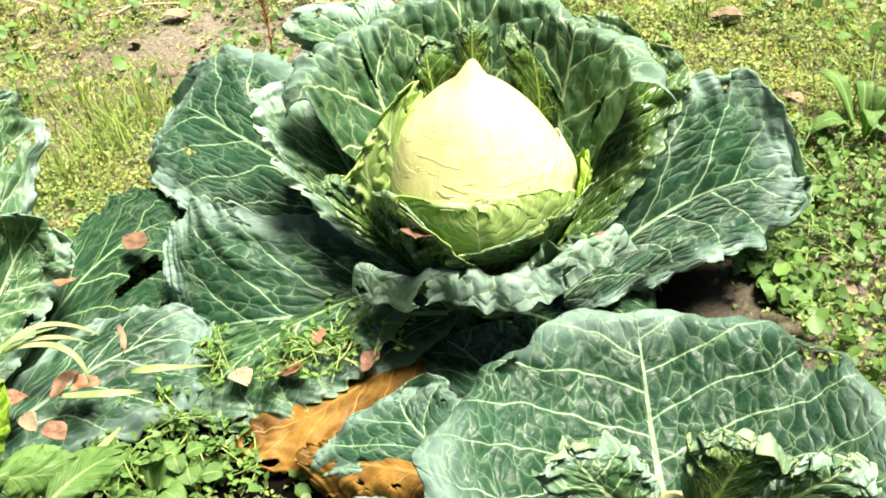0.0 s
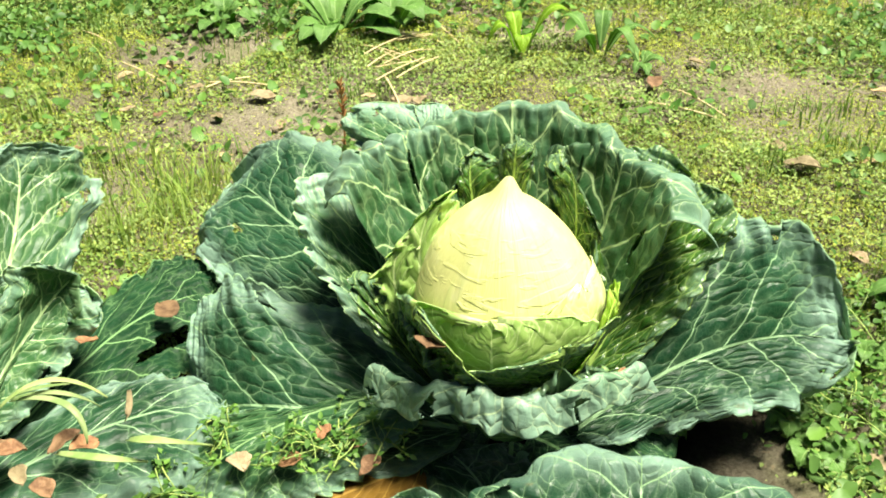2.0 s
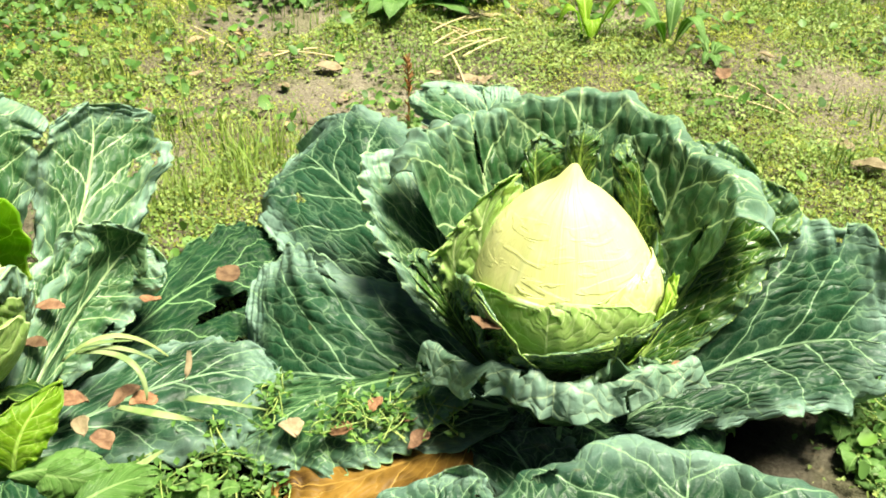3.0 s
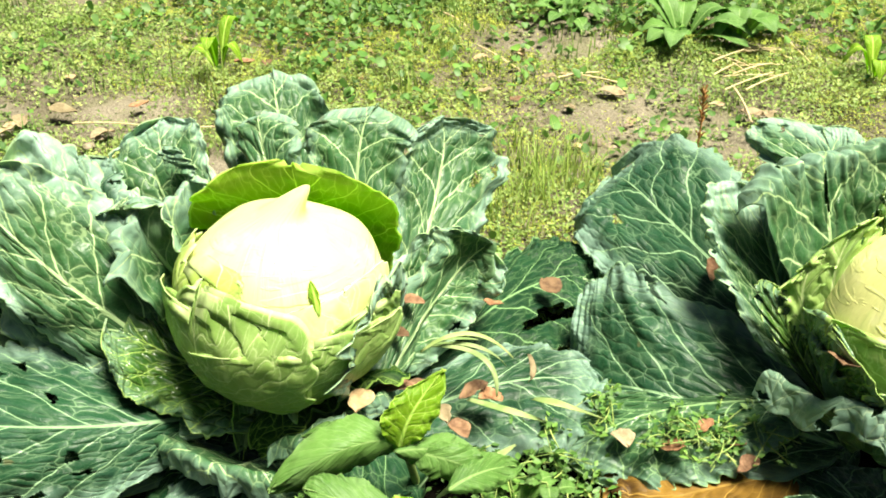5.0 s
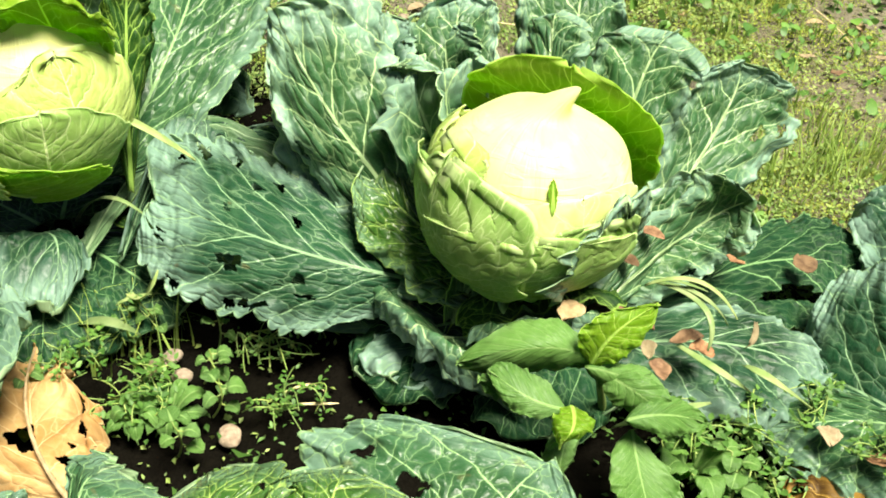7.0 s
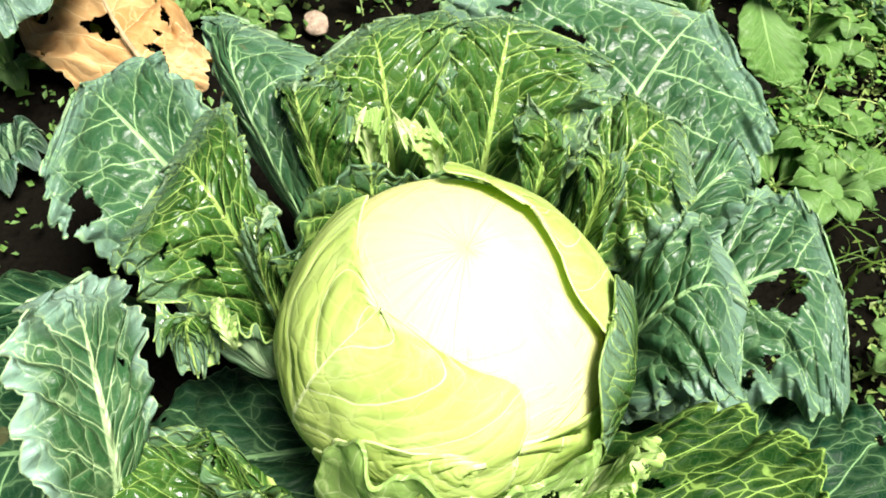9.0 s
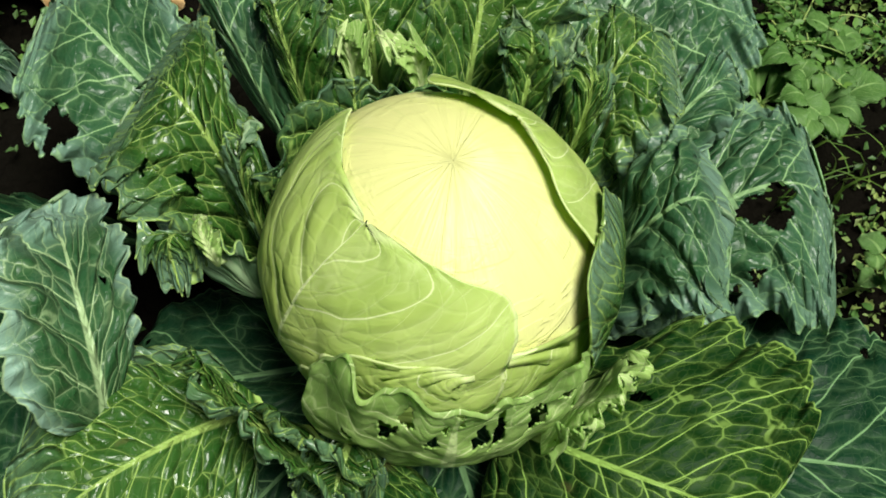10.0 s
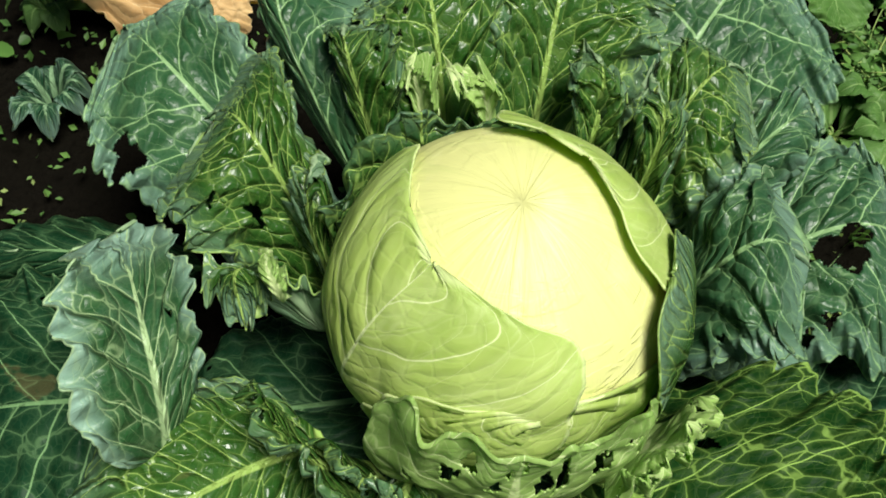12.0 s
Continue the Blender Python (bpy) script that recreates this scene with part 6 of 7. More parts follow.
fallen_leaf((-0.139, -0.122, 0.245), 0.04, 1.49, DRY, "reddish brown dry leaf caught on a cabbage leaf", 0.5, 0.2, 0.8, 0.35)
fallen_leaf((0.055, -0.079, 0.165), 0.032, 3.42, DRY, "reddish brown dry leaf caught on a cabbage leaf", 0.3, 0, 0.62, 0.35)
fallen_leaf((-0.501, 0.145, 0.085), 0.032, 2.32, DRY, "reddish brown dry leaf caught on a cabbage leaf", 0, 0, 0.9, 0.35)
fallen_leaf((-0.546, -0.09, 0.1), 0.034, 3.79, DRY, "reddish brown dry leaf caught on a cabbage leaf", 0.2, 0, 0.62, 0.35)
fallen_leaf((-0.528, -0.091, 0.095), 0.03, 3.93, DRY, "reddish brown dry leaf caught on a cabbage leaf", -0.2, 0, 0.9, 0.35)
fallen_leaf((-0.624, -0.108, 0.1), 0.055, 0.41, DRY, "reddish brown dry leaf caught on a cabbage leaf", 0, 0, 0.4, 0.35)
fallen_leaf((-0.599, -0.099, 0.1), 0.04, 0.08, DRY, "reddish brown dry leaf caught on a cabbage leaf", 0.2, 0, 0.62, 0.35)
fallen_leaf((-0.562, -0.155, 0.12), 0.026, 5.26, DRY_PALE, "pale tan dry leaf on a cabbage leaf", 0, 0, 0.62, 0.35)
fallen_leaf((-0.643, -0.167, 0.13), 0.04, 1.63, DRY_PALE, "pale tan dry leaf on a cabbage leaf", 0.2, 0, 0.62, 0.35)
fallen_leaf((-0.55, 0.027, 0.13), 0.036, 1.47, DRY, "reddish brown dry leaf caught on a cabbage leaf", 0.4, 0, 0.62, 0.35)
fallen_leaf((-0.628, -0.031, 0.16), 0.03, 6.25, DRY, "reddish brown dry leaf caught on a cabbage leaf", 0, 0, 0.62, 0.35)
fallen_leaf((-0.635, -0.065, 0.14), 0.03, 2.95, DRY, "reddish brown dry leaf caught on a cabbage leaf", 0, 0, 0.62, 0.35)
fallen_leaf((-0.349, -0.121, 0.085), 0.03, 5.25, DRY_PALE, "pale tan dry leaf on a cabbage leaf", 0, 0, 0.8, 0.35)
fallen_leaf((-0.294, -0.126, 0.09), 0.034, 2.99, DRY, "reddish brown dry leaf caught on a cabbage leaf", 0.3, 0, 0.62, 0.35)
fallen_leaf((-0.263, -0.094, 0.1), 0.026, 4.01, DRY, "reddish brown dry leaf caught on a cabbage leaf", 0.5, 0, 0.62, 0.35)
fallen_leaf((-0.224, -0.097, 0.09), 0.026, 0.95, DRY, "reddish brown dry leaf caught on a cabbage leaf", 0, 0, 0.62, 0.35)
fallen_leaf((-0.211, -0.12, 0.08), 0.03, 3.99, DRY, "reddish brown dry leaf caught on a cabbage leaf", 0.2, 0, 0.62, 0.35)
fallen_leaf((-0.546, -0.151, 0.1), 0.03, 5.45, DRY, "reddish brown dry leaf caught on a cabbage leaf", 0, 0, 0.62, 0.35)
fallen_leaf((-0.592, -0.115, 0.11), 0.035, 3.29, DRY, "reddish brown dry leaf caught on a cabbage leaf", 0.2, 0, 0.62, 0.35)
fallen_leaf((-0.283, 0.149, 0.15), 0.036, 4.66, DRY, "reddish brown dry leaf caught on a cabbage leaf", 0.5, 0, 0.62, 0.35)
fallen_leaf((0.312, -0.024, 0.01), 0.02, 4.22, DRY, "curled brown dry leaf on the soil", 0, 0, 0.62, 0.35)
fallen_leaf((-0.367, -0.701, 0.145), 0.014, 0.40, DRY, "reddish brown dry leaf caught on a cabbage leaf", 0.3, 0, 0.62, 0.35)
fallen_leaf((-0.559, -0.813, 0.16), 0.014, 4.76, DRY, "reddish brown dry leaf caught on a cabbage leaf", 0, 0, 0.62, 0.35)
fallen_leaf((-1.198, -0.286, 0.05), 0.03, 3.71, DRY, "curled brown dry leaf on the soil", 0, 0, 0.62, 0.35)
fallen_leaf((-1.119, -0.393, 0.08), 0.03, 1.89, DRY, "reddish brown dry leaf caught on a cabbage leaf", 0, 0, 0.62, 0.35)
fallen_leaf((-0.95, -0.408, 0), 0.03, 0.19, DRY, "curled brown dry leaf on the soil", 0, 0, 0.62, 0.35)
fallen_leaf((-1, -0.397, 0), 0.03, 5.44, DRY_PALE, "pale tan dry leaf on the soil", 0, 0, 0.62, 0.35)
fallen_leaf((-0.566, 0.976, 0.004), 0.055, 2.97, DRY_PALE, "pale tan dry leaf on the soil", 0, 0, 0.62, 0.35)
fallen_leaf((-0.505, 0.863, 0.004), 0.03, 4.51, DRY_PALE, "pale tan dry leaf on the soil", 0, 0, 0.62, 0.35)
fallen_leaf((-0.637, 0.889, 0.004), 0.03, 5.52, DRY_PALE, "pale tan dry leaf on the soil", 0, 0, 0.62, 0.35)
fallen_leaf((0.228, 1.06, 0.004), 0.045, 4.48, DRY, "curled brown dry leaf on the soil", 0, 0, 0.62, 0.35)
fallen_leaf((0.432, 0.675, 0.004), 0.055, 5.78, DRY_PALE, "pale tan dry leaf on the soil", 0, 0, 0.62, 0.35)
fallen_leaf((0.414, 0.287, 0.004), 0.022, 2.48, DRY, "curled brown dry leaf on the soil", 0, 0, 0.62, 0.35)
fallen_leaf((0.412, 0.773, 0.004), 0.04, 5.03, DRY_PALE, "pale tan dry leaf on the soil", 0, 0, 0.62, 0.35)
fallen_leaf((0.539, 0.695, 0.004), 0.04, 2.79, DRY_PALE, "pale tan dry leaf on the soil", 0, 0, 0.62, 0.35)
fallen_leaf((0.162, 0.986, 0.004), 0.025, 5.88, DRY_PALE, "pale tan dry leaf on the soil", 0, 0, 0.62, 0.35)
fallen_leaf((0.198, 1.348, 0.004), 0.04, 5.52, DRY, "curled brown dry leaf on the soil", 0, 0, 0.62, 0.35)
fallen_leaf((-0.894, 1.116, 0.004), 0.035, 0.61, DRY_PALE, "pale tan dry leaf on the soil", 0, 0, 0.62, 0.35)
fallen_leaf((-0.749, 0.89, 0.004), 0.03, 0.85, DRY, "curled brown dry leaf on the soil", 0, 0, 0.62, 0.35)
fallen_leaf((-0.245, 0.996, 0.004), 0.03, 1.36, DRY_PALE, "pale tan dry leaf on the soil", 0, 0, 0.62, 0.35)
fallen_leaf((-0.277, 0.96, 0.004), 0.05, 6.06, DRY_PALE, "pale tan dry leaf on the soil", 0, 0, 0.62, 0.35)
fallen_leaf((0.343, 0.151, 0.004), 0.03, 2.74, DRY, "curled brown dry leaf on the soil", 0, 0, 0.62, 0.35)
fallen_leaf((0.378, 0.451, 0.004), 0.03, 3.94, DRY_PALE, "pale tan dry leaf on the soil", 0, 0, 0.62, 0.35)
fallen_leaf((0.443, 0.383, 0.004), 0.035, 1.89, DRY_PALE, "pale tan dry leaf on the soil", 0, 0, 0.62, 0.35)
fallen_leaf((0.164, 0.999, 0.004), 0.03, 3.19, DRY_PALE, "pale tan dry leaf on the soil", 0, 0, 0.62, 0.35)
fallen_leaf((0.674, 1.044, 0.004), 0.03, 2.42, DRY_PALE, "pale tan dry leaf on the soil", 0, 0, 0.62, 0.35)
fallen_leaf((0.348, -0.043, 0.004), 0.03, 2.20, DRY_PALE, "pale tan dry leaf on the soil", 0, 0, 0.62, 0.35)
fallen_leaf((-0.865, 0.734, 0.004), 0.03, 3.67, DRY, "curled brown dry leaf on the soil", 0, 0, 0.62, 0.35)
fallen_leaf((-0.578, 0.71, 0.004), 0.028, 3.67, DRY_PALE, "pale tan dry leaf on the soil", 0, 0, 0.62, 0.35)
fallen_leaf((0.382, 0.16, 0.004), 0.03, 5.68, DRY, "curled brown dry leaf on the soil", 0, 0, 0.62, 0.35)
fallen_leaf((-0.478, 1.197, 0.004), 0.02, 4.28, DRY_PALE, "pale tan dry leaf on the soil", 0, 0, 0.62, 0.35)
fallen_leaf((0.329, 1.18, 0.004), 0.03, 5.83, DRY_PALE, "pale tan dry leaf on the soil", 0, 0, 0.62, 0.35)
fallen_leaf((-1.194, 1.136, 0.004), 0.028, 5.38, DRY, "curled brown dry leaf on the soil", 0, 0, 0.62, 0.35)
fallen_leaf((-1.498, 0.643, 0.004), 0.06, 6.22, DRY_PALE, "pale tan dry leaf on the soil", 0, 0, 0.62, 0.35)
fallen_leaf((-1.371, 0.566, 0.004), 0.05, 4.22, DRY_PALE, "pale tan dry leaf on the soil", 0, 0, 0.62, 0.35)
fallen_leaf((-1.373, 0.704, 0.004), 0.04, 1.02, DRY, "curled brown dry leaf on the soil", 0, 0, 0.62, 0.35)
fallen_leaf((-0.819, 1.17, 0.004), 0.04, 5.40, DRY_PALE, "pale tan dry leaf on the soil", 0, 0, 0.62, 0.35)
fallen_leaf((-1.441, 1.052, 0.004), 0.03, 6.06, DRY_PALE, "pale tan dry leaf on the soil", 0, 0, 0.62, 0.35)
fallen_leaf((-1.019, 1.06, 0.004), 0.03, 5.68, DRY_PALE, "pale tan dry leaf on the soil", 0, 0, 0.62, 0.35)
fallen_leaf((-1.62, 1.053, 0.004), 0.03, 3.57, DRY, "curled brown dry leaf on the soil", 0, 0, 0.62, 0.35)
fallen_leaf((-1.569, 1.105, 0.004), 0.03, 4.48, DRY_PALE, "pale tan dry leaf on the soil", 0, 0, 0.62, 0.35)
fallen_leaf((-1.555, 0.551, 0.004), 0.045, 1.33, DRY_PALE, "pale tan dry leaf on the soil", 0, 0, 0.62, 0.35)
fallen_leaf((-1.546, 0.583, 0.004), 0.05, 5.22, DRY_PALE, "pale tan dry leaf on the soil", 0, 0, 0.62, 0.35)
fallen_leaf((-0.352, 0.995, 0.004), 0.03, 3.60, DRY_PALE, "pale tan dry leaf on the soil", 0, 0, 0.62, 0.35)
fallen_leaf((-0.25, 0.953, 0.004), 0.035, 1.79, DRY_PALE, "pale tan dry leaf on the soil", 0, 0, 0.62, 0.35)
fallen_leaf((-0.826, 0.921, 0.004), 0.03, 0.40, DRY_PALE, "pale tan dry leaf on the soil", 0, 0, 0.62, 0.35)
fallen_leaf((-1.001, 0.918, 0.004), 0.03, 5.36, DRY_PALE, "pale tan dry leaf on the soil", 0, 0, 0.62, 0.35)
fallen_leaf((-0.714, 1.024, 0.004), 0.03, 6.22, DRY_PALE, "pale tan dry leaf on the soil", 0, 0, 0.62, 0.35)
fallen_leaf((-1.264, 0.952, 0.004), 0.04, 0.56, DRY, "curled brown dry leaf on the soil", 0, 0, 0.62, 0.35)
fallen_leaf((-1.213, 0.954, 0.004), 0.04, 5.03, DRY, "curled brown dry leaf on the soil", 0, 0, 0.62, 0.35)
fallen_leaf((-1.579, 0.801, 0.004), 0.03, 2.58, DRY_PALE, "pale tan dry leaf on the soil", 0, 0, 0.62, 0.35)
fallen_leaf((-0.959, 1.174, 0.004), 0.03, 0.95, DRY_PALE, "pale tan dry leaf on the soil", 0, 0, 0.62, 0.35)
pebble((-0.554, 0.753, 0.002), 0.014, 1)
pebble((-0.526, 0.763, 0.002), 0.012, 2)
pebble((-1.375, 0.525, 0.002), 0.014, 3)
pebble((-1.308, 0.542, 0.002), 0.013, 4)
pebble((-0.871, -0.412, 0.002), 0.014, 5)
pebble((-1.001, -0.369, 0.002), 0.011, 6)
pebble((-1.002, -0.387, 0.002), 0.01, 7)
pebble((-1.374, 0.561, 0.002), 0.01, 8)
pebble((-0.573, 0.708, 0.002), 0.011, 9)
pebble((-0.512, 0.837, 0.002), 0.008, 10)
pebble((-0.432, 1.023, 0.002), 0.008, 11)
pebble((-0.97, -0.384, 0.002), 0.012, 12)
pebble((0.201, 0.117, 0.002), 0.008, 13)
pebble((0.272, 0.326, 0.002), 0.007, 14)
rosette((-0.472, 1.352, 0), 9, 0.13, 0.03, 0.05, LEAF_WEED, "broad-leaved plantain weed in the trodden path", 1, name='plantain')
rosette((-0.345, 1.403, -0), 8, 0.1, 0.026, 0.06, LEAF_WEED, "broad-leaved plantain weed in the trodden path", 2, name='plantain')
rosette((-0.757, 1.446, 0), 9, 0.08, 0.022, 0.04, LEAF_WEED, "leafy green weed in the path", 3)
rosette((-1.304, 0.914, 0), 4, 0.08, 0.018, 0.07, LEAF_LIME, "upright pale green weed shoot", 4)
rosette((-0.046, 1.242, 0), 4, 0.09, 0.016, 0.07, LEAF_LIME, "upright pale green weed shoot", 5)
rosette((0.131, 1.249, 0), 5, 0.1, 0.018, 0.06, LEAF_WEED, "upright pale green weed shoot", 6)
rosette((0.212, 1.159, 0), 9, 0.06, 0.012, 0.02, LEAF_WEED, "low thistle rosette with toothed leaves", 7, teeth=0.2)
rosette((0.279, -0.018, 0), 8, 0.034, 0.016, 0.012, LEAF_WEED, "young nettle with toothed leaves", 8, teeth=0.06)
rosette((0.265, 0.031, 0), 7, 0.03, 0.015, 0.012, LEAF_WEED, "young nettle with toothed leaves", 9, teeth=0.06)
rosette((0.306, -0.046, 0), 8, 0.034, 0.016, 0.012, LEAF_WEED, "young nettle with toothed leaves", 10, teeth=0.06)
rosette((0.049, 0.019, 0), 9, 0.032, 0.013, 0.012, LEAF_WEED, "low weed with cut leaves below the cabbage", 11, teeth=0.25)
rosette((0.117, 0.02, 0), 9, 0.03, 0.012, 0.01, LEAF_WEED, "low weed with cut leaves below the cabbage", 12, teeth=0.25)
rosette((0.388, 0.153, 0), 10, 0.034, 0.01, 0.025, LEAF_WEED, "small weed with pale green leaves", 13)
rosette((0.322, 0.205, -0), 10, 0.034, 0.01, 0.025, LEAF_WEED, "small weed with pale green leaves", 14)
rosette((0.505, 0.275, 0), 9, 0.08, 0.014, 0.05, LEAF_WEED, "leafy weed with narrow leaves beside the path", 15)
rosette((-0.413, -0.197, 0), 9, 0.024, 0.01, 0.012, LEAF_WEED, "leafy weed in the bed soil between the cabbages", 21, teeth=0.1)
rosette((-0.396, -0.293, 0), 9, 0.024, 0.01, 0.012, LEAF_WEED, "leafy weed in the bed soil between the cabbages", 22, teeth=0.1)
rosette((-0.343, -0.329, 0), 9, 0.024, 0.01, 0.012, LEAF_WEED, "leafy weed in the bed soil between the cabbages", 23)
rosette((-0.336, -0.392, 0), 9, 0.024, 0.01, 0.012, LEAF_WEED, "leafy weed in the bed soil between the cabbages", 24)
rosette((-0.473, -0.158, 0), 9, 0.024, 0.01, 0.012, LEAF_WEED, "leafy weed in the bed soil between the cabbages", 25)
rosette((-0.935, -0.434, 0), 12, 0.036, 0.01, 0.02, LEAF_WEED, "grey-green weed rosette in the bed soil", 26, teeth=0.15)
rosette((-0.955, -0.46, 0), 12, 0.032, 0.009, 0.02, LEAF_WEED, "grey-green weed rosette in the bed soil", 27, teeth=0.15)
rosette((-1.037, -0.622, 0), 9, 0.034, 0.011, 0.03, LEAF_WEED, "leafy weed beside the withered leaf", 28)
rosette((-0.96, -0.694, 0), 8, 0.034, 0.011, 0.03, LEAF_BLUE, "blue-green seedling beside the withered leaf", 29)
rosette((-0.486, -0.163, 0.004), 8, 0.05, 0.016, 0.03, LEAF_WEED, "young nettle with toothed leaves on the bed soil", 90, teeth=0.08)
round_weed((-0.481, -0.234, 0.0), 6, 0.011, 91)
rosette((-0.423, -0.292, 0.004), 8, 0.05, 0.016, 0.03, LEAF_WEED, "young nettle with toothed leaves on the bed soil", 92, teeth=0.08)
round_weed((-0.383, -0.332, 0.0), 6, 0.011, 93)
rosette((-0.342, -0.4, 0.004), 8, 0.05, 0.016, 0.03, LEAF_WEED, "young nettle with toothed leaves on the bed soil", 94, teeth=0.08)
round_weed((-0.319, -0.47, 0.0), 6, 0.011, 95)
rosette((-0.44, -0.343, 0.004), 8, 0.05, 0.016, 0.03, LEAF_WEED, "young nettle with toothed leaves on the bed soil", 96, teeth=0.08)
round_weed((-0.405, -0.221, 0.0), 6, 0.011, 97)
round_weed((-0.911, -0.397, 0.0), 5, 0.010, 110)
round_weed((-0.898, -0.456, 0.0), 5, 0.010, 111)
round_weed((-1.082, -0.28, -0), 4, 0.0072, 40)
round_weed((-1.037, -0.242, 0), 4, 0.0084, 41)
round_weed((-1.048, -0.35, 0), 5, 0.0087, 42)
round_weed((-1.046, -0.391, 0), 4, 0.0066, 43)
round_weed((-0.98, -0.324, 0), 5, 0.008, 44)
round_weed((-0.954, -0.368, 0), 4, 0.0083, 46)
round_weed((-0.924, -0.378, 0), 4, 0.0073, 47)
round_weed((-1.102, -0.37, 0), 3, 0.0087, 48)
round_weed((-1.087, -0.241, 0), 4, 0.009, 49)
round_weed((-1.118, -0.254, 0), 4, 0.0078, 50)
round_weed((-1.133, -0.474, 0), 5, 0.009, 51)
round_weed((-1.073, -0.493, 0), 4, 0.0073, 52)
chickweed((-0.244, -0.109, 0.085), 0.075, 15, 60, 12, 0.008, label="chickweed sprawling over a cabbage leaf")
chickweed((-0.294, -0.108, 0.085), 0.06, 10, 61, 10, 0.008, label="chickweed sprawling over a cabbage leaf")
chickweed((-0.193, -0.076, 0.085), 0.05, 10, 62, 10, 0.007, label="chickweed sprawling over a cabbage leaf")
chickweed((-0.384, -0.18, 0), 0.07, 16, 63, 14, 0.009, label="bright green chickweed on the dark soil")
chickweed((-0.503, -0.152, 0.03), 0.05, 10, 66, 10, 0.01, label="bright green chickweed on the dark soil")
chickweed((-0.478, -0.102, 0.03), 0.07, 12, 68, 12, 0.009, label="bright green chickweed on the dark soil")
chickweed((-0.381, -0.096, 0.08), 0.05, 10, 69, 10, 0.008, label="chickweed sprawling over a cabbage leaf")
chickweed((-0.864, -0.345, 0), 0.06, 12, 70, 12, 0.006, label="thin dark weed strands on the bed soil")
chickweed((-0.925, -0.303, 0), 0.07, 12, 72, 10, 0.005, label="thin dark weed strands on the bed soil")
chickweed((-0.98, -0.417, 0), 0.05, 10, 73, 14, 0.007, label="bright green chickweed on the dark soil")
chickweed((-1.056, -0.453, 0.02), 0.05, 12, 74, 10, 0.007, label="bright green chickweed on the dark soil")
chickweed((-0.426, -0.272, 0.02), 0.07, 14, 76, 14, 0.009, label="bright green chickweed on the dark soil")
chickweed((-0.366, -0.327, 0.02), 0.07, 14, 77, 14, 0.009, label="bright green chickweed on the dark soil")
chickweed((0.336, 0.036, 0.01), 0.07, 14, 78, 12, 0.009, label="bright green chickweed on the dark soil")
chickweed((0.42, 0.236, 0.01), 0.08, 14, 79, 12, 0.009, label="bright green chickweed on the dark soil")
chickweed((-0.971, -0.449, 0.01), 0.06, 12, 80, 12, 0.008, label="bright green chickweed on the dark soil")
grass("tall_grass", GRASS_LONG, [(-0.679, 0.451), (-0.7, 0.512), (-0.65, 0.447), (-0.696, 0.536), (-0.623, 0.488), (-0.594, 0.402), (-0.659, 0.469), (-0.64, 0.441), (-0.637, 0.453), (-0.6, 0.534), (-0.627, 0.61), (-0.616, 0.638), (-0.623, 0.531), (-0.621, 0.592), (-0.667, 0.616), (-0.636, 0.674), (-0.711, 0.625), (-0.757, 0.63), (-0.721, 0.619), (-0.729, 0.615), (-0.728, 0.724), (-0.755, 0.622), (-0.535, 0.603), (-0.566, 0.523), (-0.586, 0.561), (-0.587, 0.56), (-0.565, 0.582), (-0.567, 0.489), (-0.603, 0.514), (-0.552, 0.584), (-0.579, 0.479), (-0.539, 0.643), (-0.512, 0.569), (-0.545, 0.618), (-0.516, 0.547), (-0.509, 0.546), (-0.54, 0.618), (-0.494, 0.547), (0.561, 0.683), (0.522, 0.638)], 80, "taller light green grass between the plants", 0.085, 10)
grass("tall_grass", GRASS_LONG, [(0.514, 0.596), (0.592, 0.687), (0.52, 0.595), (0.52, 0.337), (0.541, 0.468), (0.489, 0.348), (0.518, 0.428), (0.526, 0.411), (0.491, 0.323), (-1.126, -0.396), (-1.07, -0.414), (-1.086, -0.395), (-1.068, -0.416), (-1.094, -0.424), (-1.268, 0.799), (-1.318, 0.851), (-1.334, 0.857), (-1.322, 0.792), (-0.916, 0.902), (-0.926, 0.881), (-0.885, 0.893), (-0.874, 0.902), (-0.94, 1.046), (-0.869, 1.155), (-0.881, 1.045), (-0.875, 1.1), (-0.821, 1.049), (-0.905, 1.14), (-1.028, -0.371), (-1.043, -0.365), (-1.059, -0.405), (-1.056, -0.35), (-0.413, 1.331), (-0.414, 1.358), (-0.508, 1.426), (-0.431, 1.591), (-0.492, 1.532), (-0.457, 1.479)], 120, "taller light green grass between the plants", 0.085, 10)
sow = thing("sowthistle", (-0.598, -0.134, 0.02), "leafy light green sowthistle between two cabbages", "weed", "weeds round the bed")
leaf(sow, "leaf", LEAF_LIME, (-0.581, -0.24, 0.15), (-0.568, -0.227, 0.19), (-0.552, -0.184, 0.2), (-0.59, -0.247, 0.2), (-0.551, -0.228, 0.17), um=0.55, q=0.7, ruffle=0.003, lobes=0.08, bend=0.003, foot=0.15, eaten=0, res=1.0, thick=0.0007, teeth=0.03, flute=0.0012, ripple=0.0016, pucker=0.0010, curl=0.004, scallop=0.05)
leaf(sow, "leaf", LEAF_WEED, (-0.581, -0.232, 0.15), (-0.62, -0.273, 0.17), (-0.681, -0.31, 0.14), (-0.639, -0.252, 0.18), (-0.631, -0.274, 0.13), um=0.55, q=0.7, ruffle=0.003, lobes=0.08, bend=0.003, foot=0.15, eaten=0, res=1.0, thick=0.0007, teeth=0.03, flute=0.0012, ripple=0.0016, pucker=0.0010, curl=0.004, scallop=0.05)
